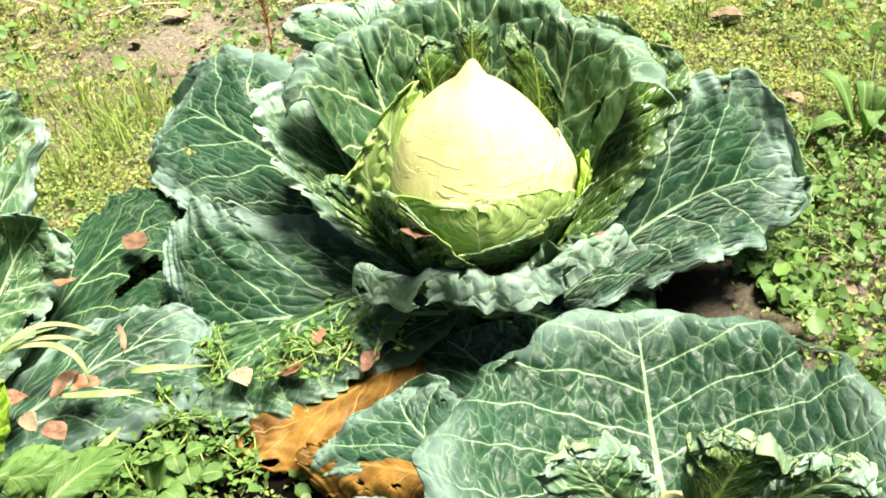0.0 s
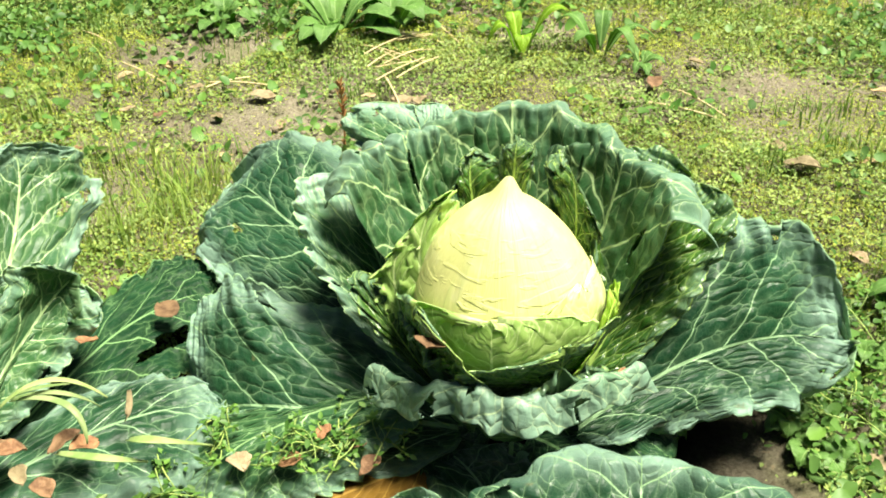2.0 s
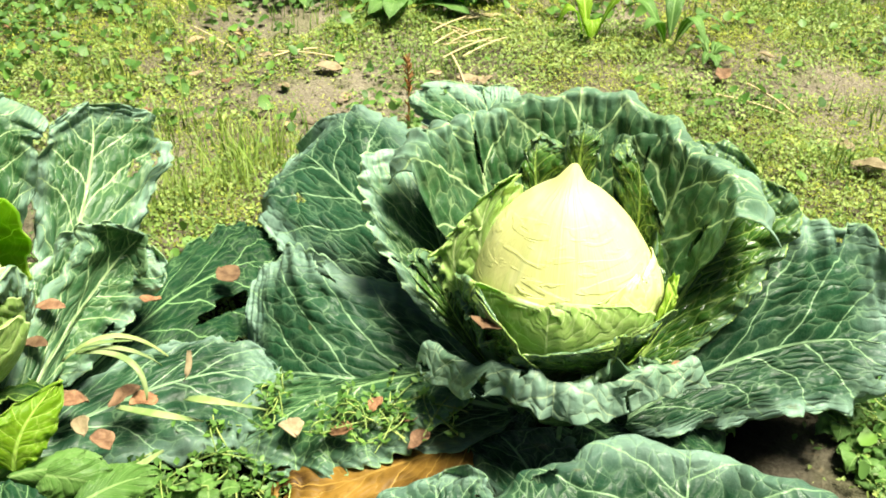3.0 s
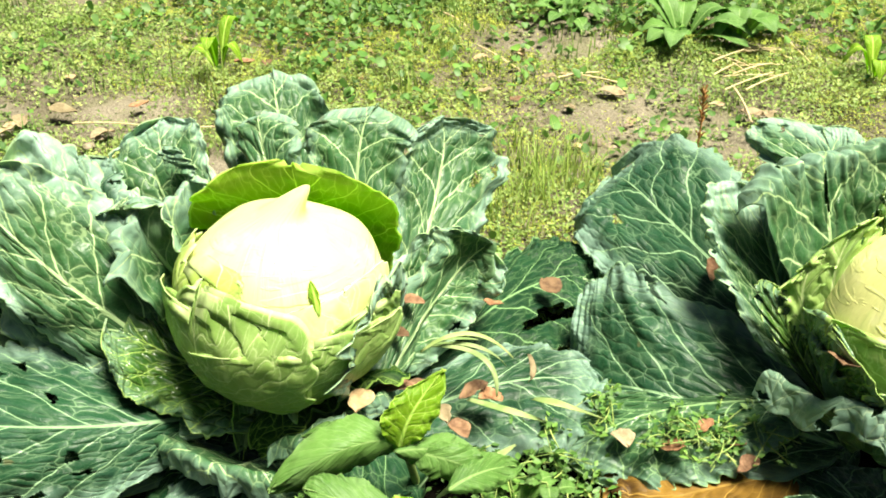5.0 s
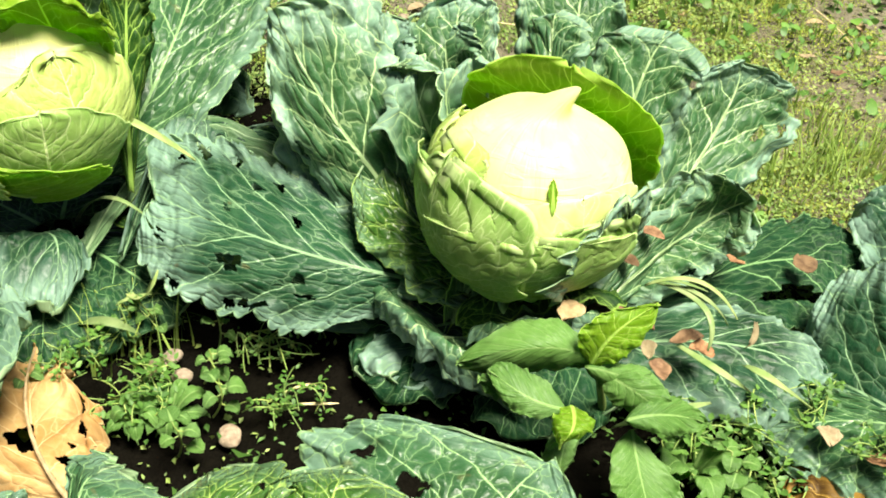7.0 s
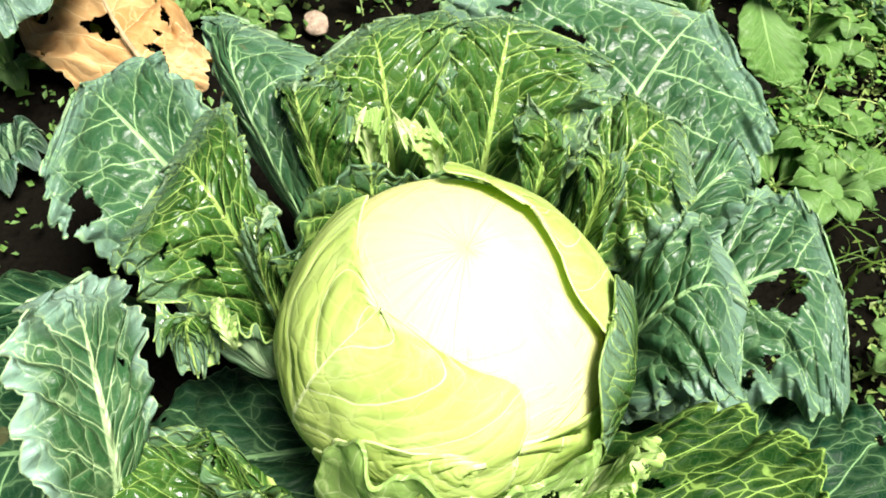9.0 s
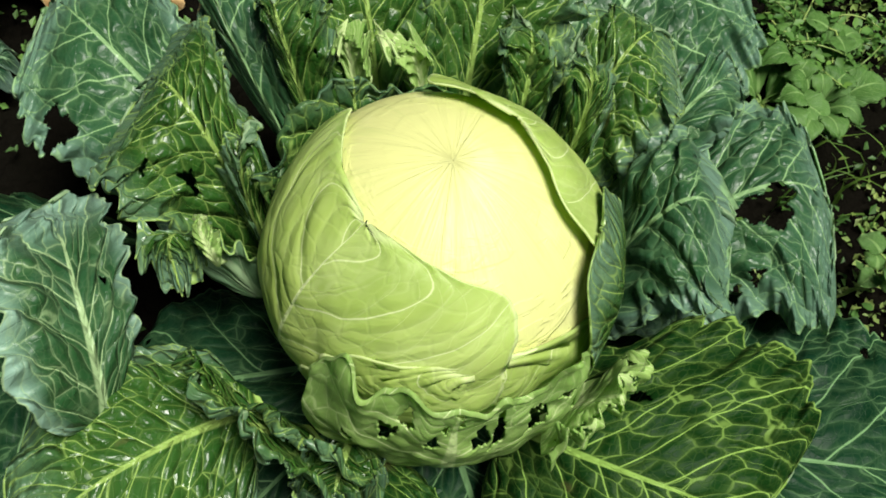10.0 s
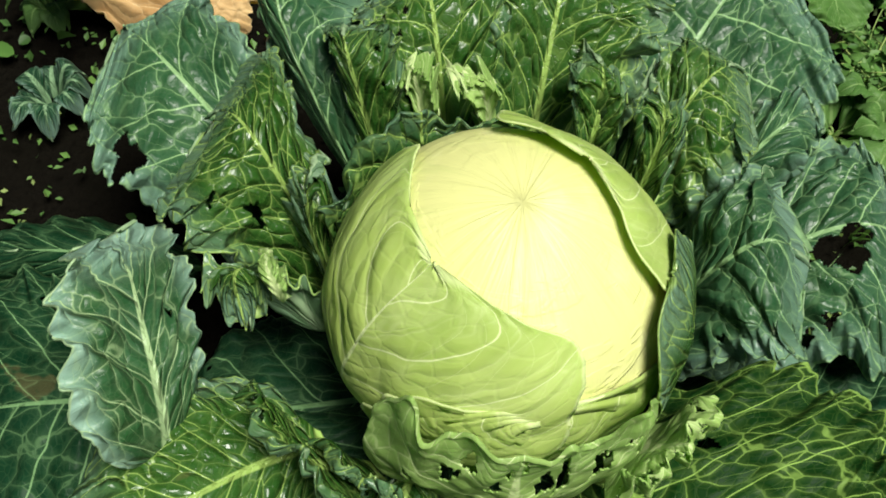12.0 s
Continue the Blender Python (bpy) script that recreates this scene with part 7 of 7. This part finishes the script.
leaf(sow, "leaf", LEAF_WEED, (-0.587, -0.23, 0.14), (-0.63, -0.233, 0.15), (-0.678, -0.239, 0.14), (-0.634, -0.222, 0.16), (-0.617, -0.238, 0.13), um=0.55, q=0.7, ruffle=0.003, lobes=0.08, bend=0.003, foot=0.15, eaten=0, res=1.0, thick=0.0007, teeth=0.03, flute=0.0012, ripple=0.0016, pucker=0.0010, curl=0.004, scallop=0.05)
leaf(sow, "leaf", LEAF_WEED, (-0.594, -0.287, 0.12), (-0.62, -0.314, 0.15), (-0.651, -0.321, 0.15), (-0.626, -0.313, 0.16), (-0.622, -0.311, 0.13), um=0.55, q=0.7, ruffle=0.003, lobes=0.08, bend=0.003, foot=0.15, eaten=0, res=1.0, thick=0.0007, teeth=0.03, flute=0.0012, ripple=0.0016, pucker=0.0010, curl=0.004, scallop=0.05)
leaf(sow, "leaf", LEAF_WEED, (-0.57, -0.232, 0.14), (-0.526, -0.239, 0.14), (-0.492, -0.214, 0.1), (-0.519, -0.225, 0.15), (-0.544, -0.246, 0.12), um=0.55, q=0.7, ruffle=0.003, lobes=0.08, bend=0.003, foot=0.15, eaten=0, res=1.0, thick=0.0007, teeth=0.03, flute=0.0012, ripple=0.0016, pucker=0.0010, curl=0.004, scallop=0.05)
leaf(sow, "leaf", LEAF_WEED, (-0.583, -0.246, 0.15), (-0.547, -0.224, 0.14), (-0.525, -0.195, 0.1), (-0.54, -0.202, 0.14), (-0.556, -0.233, 0.12), um=0.55, q=0.7, ruffle=0.003, lobes=0.08, bend=0.003, foot=0.15, eaten=0, res=1.0, thick=0.0007, teeth=0.03, flute=0.0012, ripple=0.0016, pucker=0.0010, curl=0.004, scallop=0.05)
leaf(sow, "leaf", LEAF_WEED, (-0.57, -0.305, 0.15), (-0.601, -0.322, 0.16), (-0.64, -0.323, 0.17), (-0.615, -0.298, 0.17), (-0.602, -0.335, 0.15), um=0.55, q=0.7, ruffle=0.003, lobes=0.08, bend=0.003, foot=0.15, eaten=0, res=1.0, thick=0.0007, teeth=0.03, flute=0.0012, ripple=0.0016, pucker=0.0010, curl=0.004, scallop=0.05)
leaf(sow, "leaf", LEAF_LIME, (-0.566, -0.307, 0.16), (-0.548, -0.338, 0.17), (-0.552, -0.348, 0.16), (-0.568, -0.337, 0.17), (-0.535, -0.323, 0.17), um=0.55, q=0.7, ruffle=0.003, lobes=0.08, bend=0.003, foot=0.15, eaten=0, res=1.0, thick=0.0007, teeth=0.03, flute=0.0012, ripple=0.0016, pucker=0.0010, curl=0.004, scallop=0.05)
leaf(sow, "leaf", LEAF_WEED, (-0.572, -0.277, 0.13), (-0.558, -0.324, 0.12), (-0.552, -0.332, 0.11), (-0.574, -0.329, 0.12), (-0.552, -0.302, 0.12), um=0.55, q=0.7, ruffle=0.003, lobes=0.08, bend=0.003, foot=0.15, eaten=0, res=1.0, thick=0.0007, teeth=0.03, flute=0.0012, ripple=0.0016, pucker=0.0010, curl=0.004, scallop=0.05)
leaf(sow, "leaf", LEAF_WEED, (-0.531, -0.262, 0.13), (-0.506, -0.233, 0.13), (-0.476, -0.195, 0.11), (-0.511, -0.214, 0.14), (-0.494, -0.242, 0.12), um=0.55, q=0.7, ruffle=0.003, lobes=0.08, bend=0.003, foot=0.15, eaten=0, res=1.0, thick=0.0007, teeth=0.03, flute=0.0012, ripple=0.0016, pucker=0.0010, curl=0.004, scallop=0.05)
leaf(sow, "leaf", LEAF_WEED, (-0.531, -0.239, 0.1), (-0.501, -0.271, 0.08), (-0.477, -0.288, 0.06), (-0.519, -0.298, 0.09), (-0.468, -0.25, 0.07), um=0.55, q=0.7, ruffle=0.003, lobes=0.08, bend=0.003, foot=0.15, eaten=0, res=1.0, thick=0.0007, teeth=0.03, flute=0.0012, ripple=0.0016, pucker=0.0010, curl=0.004, scallop=0.05)
sv, sf = tube(bend((-0.593, -0.146, 0), (-0.588, -0.188, 0.08), (-0.581, -0.236, 0.15), 8), 0.005, 0.003, 8)
mesh_object("stem", sv - np.array(sow.location), sf, STEM, sow)
strap((-0.607, -0.074, 0.13), (-0.558, -0.057, 0.15), (-0.512, -0.049, 0.12), 0.007, GRASS_PALE, "pale bent grass blade lying across a cabbage leaf")
strap((-0.599, -0.061, 0.13), (-0.539, -0.081, 0.14), (-0.519, -0.103, 0.11), 0.007, GRASS_PALE, "pale bent grass blade lying across a cabbage leaf")
strap((-0.604, -0.041, 0.12), (-0.579, -0.043, 0.13), (-0.555, -0.026, 0.12), 0.005, GRASS_PALE, "pale bent grass blade lying across a cabbage leaf")
strap((-0.483, -0.098, 0.11), (-0.451, -0.112, 0.12), (-0.412, -0.077, 0.08), 0.01, GRASS_PALE, "pale bent grass blade lying across a cabbage leaf")
strap((-0.553, -0.227, 0.08), (-0.52, -0.216, 0.11), (-0.489, -0.158, 0.1), 0.012, GRASS_PALE, "pale bent grass blade lying across a cabbage leaf")
strap((-0.499, -0.026, 0.11), (-0.488, -0.065, 0.12), (-0.492, -0.073, 0.11), 0.006, DRY_PALE, "pale bent grass blade lying across a cabbage leaf")
strap((-0.605, -0.046, 0.12), (-0.55, -0.064, 0.14), (-0.519, -0.051, 0.11), 0.006, GRASS_PALE, "pale bent grass blade lying across a cabbage leaf")
strap((-0.55, -0.102, 0.1), (-0.5, -0.122, 0.11), (-0.466, -0.107, 0.09), 0.009, GRASS_PALE, "pale bent grass blade lying across a cabbage leaf")
strap((-1.165, -0.309, 0.22), (-1.13, -0.279, 0.2), (-1.083, -0.245, 0.16), 0.014, GRASS_PALE, "pale bent grass blade lying across a cabbage leaf")
strap((-1.22, -0.314, 0.05), (-1.146, -0.322, 0.12), (-1.1, -0.301, 0.1), 0.007, GRASS_PALE, "pale bent grass blade lying across a cabbage leaf")
strap((-1.142, -0.323, 0.02), (-1.045, -0.371, 0.06), (-1.025, -0.357, 0.1), 0.008, GRASS_PALE, "pale bent grass blade lying across a cabbage leaf")
strap((-1.093, -0.421, 0.03), (-1.049, -0.409, 0.05), (-1.026, -0.387, 0.03), 0.014, GRASS_PALE, "pale bent grass blade lying across a cabbage leaf")
strap((-1.016, -0.285, 0.03), (-0.973, -0.28, 0.04), (-0.946, -0.267, 0.02), 0.006, GRASS_PALE, "pale bent grass blade lying across a cabbage leaf")
strap((-1.085, -0.382, 0.03), (-1.06, -0.364, 0.05), (-1.057, -0.319, 0.03), 0.005, GRASS_PALE, "pale bent grass blade lying across a cabbage leaf")
strap((-1.061, -0.349, 0.03), (-1.061, -0.332, 0.06), (-1.052, -0.311, 0.07), 0.008, GRASS_PALE, "pale bent grass blade lying across a cabbage leaf")
strap((-0.865, -0.344, 0.01), (-0.854, -0.32, 0.015), (-0.837, -0.31, 0.01), 0.003, STRAW, "thin dry stalk on the bed soil")
strap((-0.845, -0.342, 0.01), (-0.827, -0.329, 0.012), (-0.813, -0.314, 0.01), 0.003, STRAW, "thin dry stalk on the bed soil")
wither = thing("withered_leaf", (-1.029, -0.52, 0), "large withered cabbage leaf, crumpled and tan, on the soil", "leaf")
leaf(wither, "blade", LEAF_TAN, (-0.906, -0.569, 0.02), (-0.981, -0.554, 0.06), (-1.101, -0.461, 0.03), (-1.033, -0.611, 0.03), (-0.937, -0.514, 0.05), um=0.5, q=0.4, ruffle=0.012, freq=9.0, lobes=0.18, bend=0.034, cup=1.2, eaten=9, flute=0.010, ripple=0.006, holes=((0.45, -0.12, 0.09, 0.16), (0.30, 0.35, 0.04, 0.10)), res=2.4)
sv, sf = tube(bend((-0.898, -0.573, 0.022), (-0.973, -0.558, 0.066), (-1.084, -0.474, 0.036), 10), 0.0026, 0.001, 8)
mesh_object("midrib", sv - np.array(wither.location), sf, DRY_PALE, wither, label="pale dried midrib")
rot = thing("rotting_leaf", (-0.232, -0.094, -0), "rotting yellow cabbage leaf with dark spots lying on the soil", "leaf")
leaf(rot, "blade", LEAF_YELLOW, (-0.126, -0.043, 0.03), (-0.221, -0.123, 0.04), (-0.346, -0.179, 0.03), (-0.279, -0.059, 0.03), (-0.181, -0.178, 0.03), um=0.5, q=0.4, ruffle=0.006, lobes=0.12, bend=0.008, eaten=14)
rot_b = thing("rotting_leaf", (-0.254, -0.217, -0), "rotting yellow cabbage leaf with dark spots lying on the soil", "leaf")
leaf(rot_b, "blade", LEAF_YELLOW, (-0.164, -0.304, 0.06), (-0.223, -0.267, 0.06), (-0.289, -0.234, 0.04), (-0.24, -0.214, 0.05), (-0.221, -0.3, 0.04), um=0.5, q=0.4, ruffle=0.006, lobes=0.12, bend=0.008, eaten=8)
stalk = thing("dry_stalk", (-0.368, 0.75, 0), "rusty dry seed stalk standing in the soil", "weed")
sv, sf = tube(bend((0, 0, -0.01), (0.004, 0.0, 0.06), (0.0, 0.004, 0.13), 9), 0.0022, 0.0012)
mesh_object("stem", sv, sf, STALK, stalk)
for k in range(46):
    q = random.uniform(0.012, 0.125)
    a = random.uniform(0, 6.28)
    r = 0.010 * random.uniform(0.4, 1.1)
    sv, sf = tube([(0.003, 0, q), (0.003 + r * 0.6 * math.cos(a), r * 0.6 * math.sin(a), q + 0.006), (0.003 + r * math.cos(a), r * math.sin(a), q + 0.011)], 0.0018, 0.0007, 5)
    mesh_object("seed", sv, sf, STALK, stalk)
sv, sf = tube(bend((-0.372, 1.207, 0.004), (-0.312, 1.264, 0.01), (-0.251, 1.335, 0.004), 6), 0.0016, 0.00112, 6)
tagged(mesh_object("straw", sv, sf, STRAW), "dry yellow straw on the path", "straw", "straws on the path")
sv, sf = tube(bend((-0.343, 1.06, 0.014), (-0.296, 1.109, 0.02), (-0.25, 1.171, 0.014), 6), 0.0016, 0.00112, 6)
tagged(mesh_object("straw", sv, sf, STRAW), "dry yellow straw on the path", "straw", "straws on the path")
sv, sf = tube(bend((-0.405, 1.284, 0.016), (-0.351, 1.24, 0.022), (-0.301, 1.208, 0.016), 6), 0.0016, 0.00112, 6)
tagged(mesh_object("straw", sv, sf, STRAW), "dry yellow straw on the path", "straw", "straws on the path")
sv, sf = tube(bend((-0.388, 1.219, 0.019), (-0.341, 1.268, 0.025), (-0.295, 1.329, 0.019), 6), 0.0016, 0.00112, 6)
tagged(mesh_object("straw", sv, sf, STRAW), "dry yellow straw on the path", "straw", "straws on the path")
sv, sf = tube(bend((-0.35, 1.15, 0.006), (-0.292, 1.157, 0.012), (-0.235, 1.175, 0.006), 6), 0.0016, 0.00112, 6)
tagged(mesh_object("straw", sv, sf, STRAW), "dry yellow straw on the path", "straw", "straws on the path")
sv, sf = tube(bend((-0.374, 1.23, 0.005), (-0.323, 1.186, 0.011), (-0.276, 1.154, 0.005), 6), 0.0016, 0.00112, 6)
tagged(mesh_object("straw", sv, sf, STRAW), "dry yellow straw on the path", "straw", "straws on the path")
sv, sf = tube(bend((-0.395, 1.274, 0.007), (-0.334, 1.303, 0.013), (-0.273, 1.343, 0.007), 6), 0.0016, 0.00112, 6)
tagged(mesh_object("straw", sv, sf, STRAW), "dry yellow straw on the path", "straw", "straws on the path")
sv, sf = tube(bend((-0.301, 1.068, 0.012), (-0.26, 1.114, 0.018), (-0.219, 1.171, 0.012), 6), 0.0016, 0.00112, 6)
tagged(mesh_object("straw", sv, sf, STRAW), "dry yellow straw on the path", "straw", "straws on the path")
sv, sf = tube(bend((-0.394, 1.29, 0.014), (-0.353, 1.234, 0.02), (-0.315, 1.19, 0.014), 6), 0.0016, 0.00112, 6)
tagged(mesh_object("straw", sv, sf, STRAW), "dry yellow straw on the path", "straw", "straws on the path")
sv, sf = tube(bend((-0.387, 1.274, 0.004), (-0.342, 1.216, 0.01), (-0.301, 1.17, 0.004), 6), 0.0016, 0.00112, 6)
tagged(mesh_object("straw", sv, sf, STRAW), "dry yellow straw on the path", "straw", "straws on the path")
sv, sf = tube(bend((-0.376, 1.167, 0.012), (-0.345, 1.207, 0.018), (-0.315, 1.259, 0.012), 6), 0.0016, 0.00112, 6)
tagged(mesh_object("straw", sv, sf, STRAW), "dry yellow straw on the path", "straw", "straws on the path")
sv, sf = tube(bend((-0.32, 1.237, 0.005), (-0.264, 1.242, 0.011), (-0.209, 1.257, 0.005), 6), 0.0016, 0.00112, 6)
tagged(mesh_object("straw", sv, sf, STRAW), "dry yellow straw on the path", "straw", "straws on the path")
sv, sf = tube(bend((-0.376, 1.354, 0.005), (-0.303, 1.315, 0.011), (-0.233, 1.286, 0.005), 6), 0.0016, 0.00112, 6)
tagged(mesh_object("straw", sv, sf, STRAW), "dry yellow straw on the path", "straw", "straws on the path")
sv, sf = tube(bend((-0.333, 1.133, 0.02), (-0.294, 1.165, 0.026), (-0.257, 1.208, 0.02), 6), 0.0016, 0.00112, 6)
tagged(mesh_object("straw", sv, sf, STRAW), "dry yellow straw on the path", "straw", "straws on the path")
sv, sf = tube(bend((-0.334, 1.376, 0.008), (-0.259, 1.315, 0.014), (-0.19, 1.266, 0.008), 6), 0.0016, 0.00112, 6)
tagged(mesh_object("straw", sv, sf, STRAW), "dry yellow straw on the path", "straw", "straws on the path")
sv, sf = tube(bend((-0.358, 1.316, 0.013), (-0.3, 1.328, 0.019), (-0.243, 1.35, 0.013), 6), 0.0016, 0.00112, 6)
tagged(mesh_object("straw", sv, sf, STRAW), "dry yellow straw on the path", "straw", "straws on the path")
sv, sf = tube(bend((-0.347, 1.296, 0.013), (-0.282, 1.314, 0.019), (-0.218, 1.341, 0.013), 6), 0.0016, 0.00112, 6)
tagged(mesh_object("straw", sv, sf, STRAW), "dry yellow straw on the path", "straw", "straws on the path")
sv, sf = tube(bend((-0.375, 1.353, 0.004), (-0.312, 1.256, 0.01), (-0.256, 1.176, 0.004), 6), 0.0016, 0.00112, 6)
tagged(mesh_object("straw", sv, sf, STRAW), "dry yellow straw on the path", "straw", "straws on the path")
sv, sf = tube(bend((0.281, 1.029, 0.006), (0.308, 0.962, 0.012), (0.336, 0.908, 0.006), 6), 0.002, 0.0014, 6)
tagged(mesh_object("twig", sv, sf, STRAW), "dry brown twig on the soil", "straw", "straws on the path")
sv, sf = tube(bend((0.214, 0.962, 0.006), (0.265, 0.918, 0.012), (0.316, 0.886, 0.006), 6), 0.002, 0.0014, 6)
tagged(mesh_object("twig", sv, sf, STRAW), "dry brown twig on the soil", "straw", "straws on the path")
sv, sf = tube(bend((-0.691, 1.032, 0.006), (-0.651, 1.049, 0.012), (-0.615, 1.077, 0.006), 6), 0.002, 0.0014, 6)
tagged(mesh_object("twig", sv, sf, STRAW), "dry brown twig on the soil", "straw", "straws on the path")
sv, sf = tube(bend((-0.685, 1.058, 0.006), (-0.621, 1.039, 0.012), (-0.561, 1.03, 0.006), 6), 0.002, 0.0014, 6)
tagged(mesh_object("twig", sv, sf, STRAW), "dry brown twig on the soil", "straw", "straws on the path")
sv, sf = tube(bend((-0.32, 1.083, 0.006), (-0.301, 0.993, 0.012), (-0.286, 0.919, 0.006), 6), 0.002, 0.0014, 6)
tagged(mesh_object("twig", sv, sf, STRAW), "dry brown twig on the soil", "straw", "straws on the path")
sv, sf = tube(bend((-0.95, 1.353, 0.006), (-0.9, 1.3, 0.012), (-0.858, 1.258, 0.006), 6), 0.002, 0.0014, 6)
tagged(mesh_object("twig", sv, sf, STRAW), "dry brown twig on the soil", "straw", "straws on the path")
sv, sf = tube(bend((0.278, 0.516, 0.006), (0.244, 0.502, 0.012), (0.212, 0.496, 0.006), 6), 0.002, 0.0014, 6)
tagged(mesh_object("twig", sv, sf, STRAW), "dry brown twig on the soil", "straw", "straws on the path")
sv, sf = tube(bend((0.299, 0.151, 0.006), (0.325, 0.169, 0.012), (0.356, 0.195, 0.006), 6), 0.002, 0.0014, 6)
tagged(mesh_object("twig", sv, sf, STRAW), "dry brown twig on the soil", "straw", "straws on the path")
sv, sf = tube(bend((-1.262, 0.601, 0.006), (-1.213, 0.62, 0.012), (-1.171, 0.648, 0.006), 6), 0.0017, 0.00119, 6)
tagged(mesh_object("twig", sv, sf, STRAW), "dry brown twig on the soil", "straw", "straws on the path")
sv, sf = tube(bend((-1.451, 0.599, 0.006), (-1.381, 0.605, 0.012), (-1.319, 0.62, 0.006), 6), 0.0017, 0.00119, 6)
tagged(mesh_object("twig", sv, sf, STRAW), "dry brown twig on the soil", "straw", "straws on the path")
sv, sf = tube(bend((-1.18, 1.162, 0.006), (-1.112, 1.142, 0.012), (-1.05, 1.134, 0.006), 6), 0.0017, 0.00119, 6)
tagged(mesh_object("twig", sv, sf, STRAW), "dry brown twig on the soil", "straw", "straws on the path")
sv, sf = tube(bend((-0.285, 1.536, 0.006), (-0.236, 1.393, 0.012), (-0.19, 1.277, 0.006), 6), 0.0017, 0.00119, 6)
tagged(mesh_object("twig", sv, sf, STRAW), "dry brown twig on the soil", "straw", "straws on the path")
sv, sf = tube(bend((-1.388, 0.33, 0.006), (-1.323, 0.443, 0.012), (-1.26, 0.576, 0.006), 6), 0.0017, 0.00119, 6)
tagged(mesh_object("twig", sv, sf, STRAW), "dry brown twig on the soil", "straw", "straws on the path")
sv, sf = tube(bend((-0.911, 1.185, 0.006), (-0.848, 1.112, 0.012), (-0.791, 1.054, 0.006), 6), 0.0017, 0.00119, 6)
tagged(mesh_object("twig", sv, sf, STRAW), "dry brown twig on the soil", "straw", "straws on the path")


# ---- the near row's place beside the others ----
NEAR = Matrix.Translation((-0.06, 0.0086, -0.0094)) @ Matrix.Rotation(0.0966, 4, Vector((0.0451, -0.0203, -0.083))) @ Matrix.Scale(0.9128, 4)
for ob in list(scene.collection.objects):
    if ob.parent or ob.type not in ("EMPTY", "MESH") or ob in (cab_b, cab_c, cab_d) or ob.get("kind") in ("structure", "stuff"):
        continue
    at = ob.matrix_basis.translation.copy()
    if ob.type == "MESH":
        vs = ob.data.vertices
        at = ob.matrix_basis @ (sum((v.co for v in vs), Vector()) / len(vs))
    beside_d = at.x < -0.2 and at.y < -0.45
    if ob in (cab_a, cab_e) or (at.z > 0.06 and at.x > -0.4 and not beside_d):
        ob.matrix_basis = NEAR @ ob.matrix_basis
    elif not beside_d and (at.x > -0.42 or (at.y > 0.4 and at.x > -0.9)):
        to = NEAR @ at
        to.z = at.z + soil_height(to.x, to.y) - soil_height(at.x, at.y)
        ob.matrix_basis = Matrix.Translation(to - at) @ ob.matrix_basis
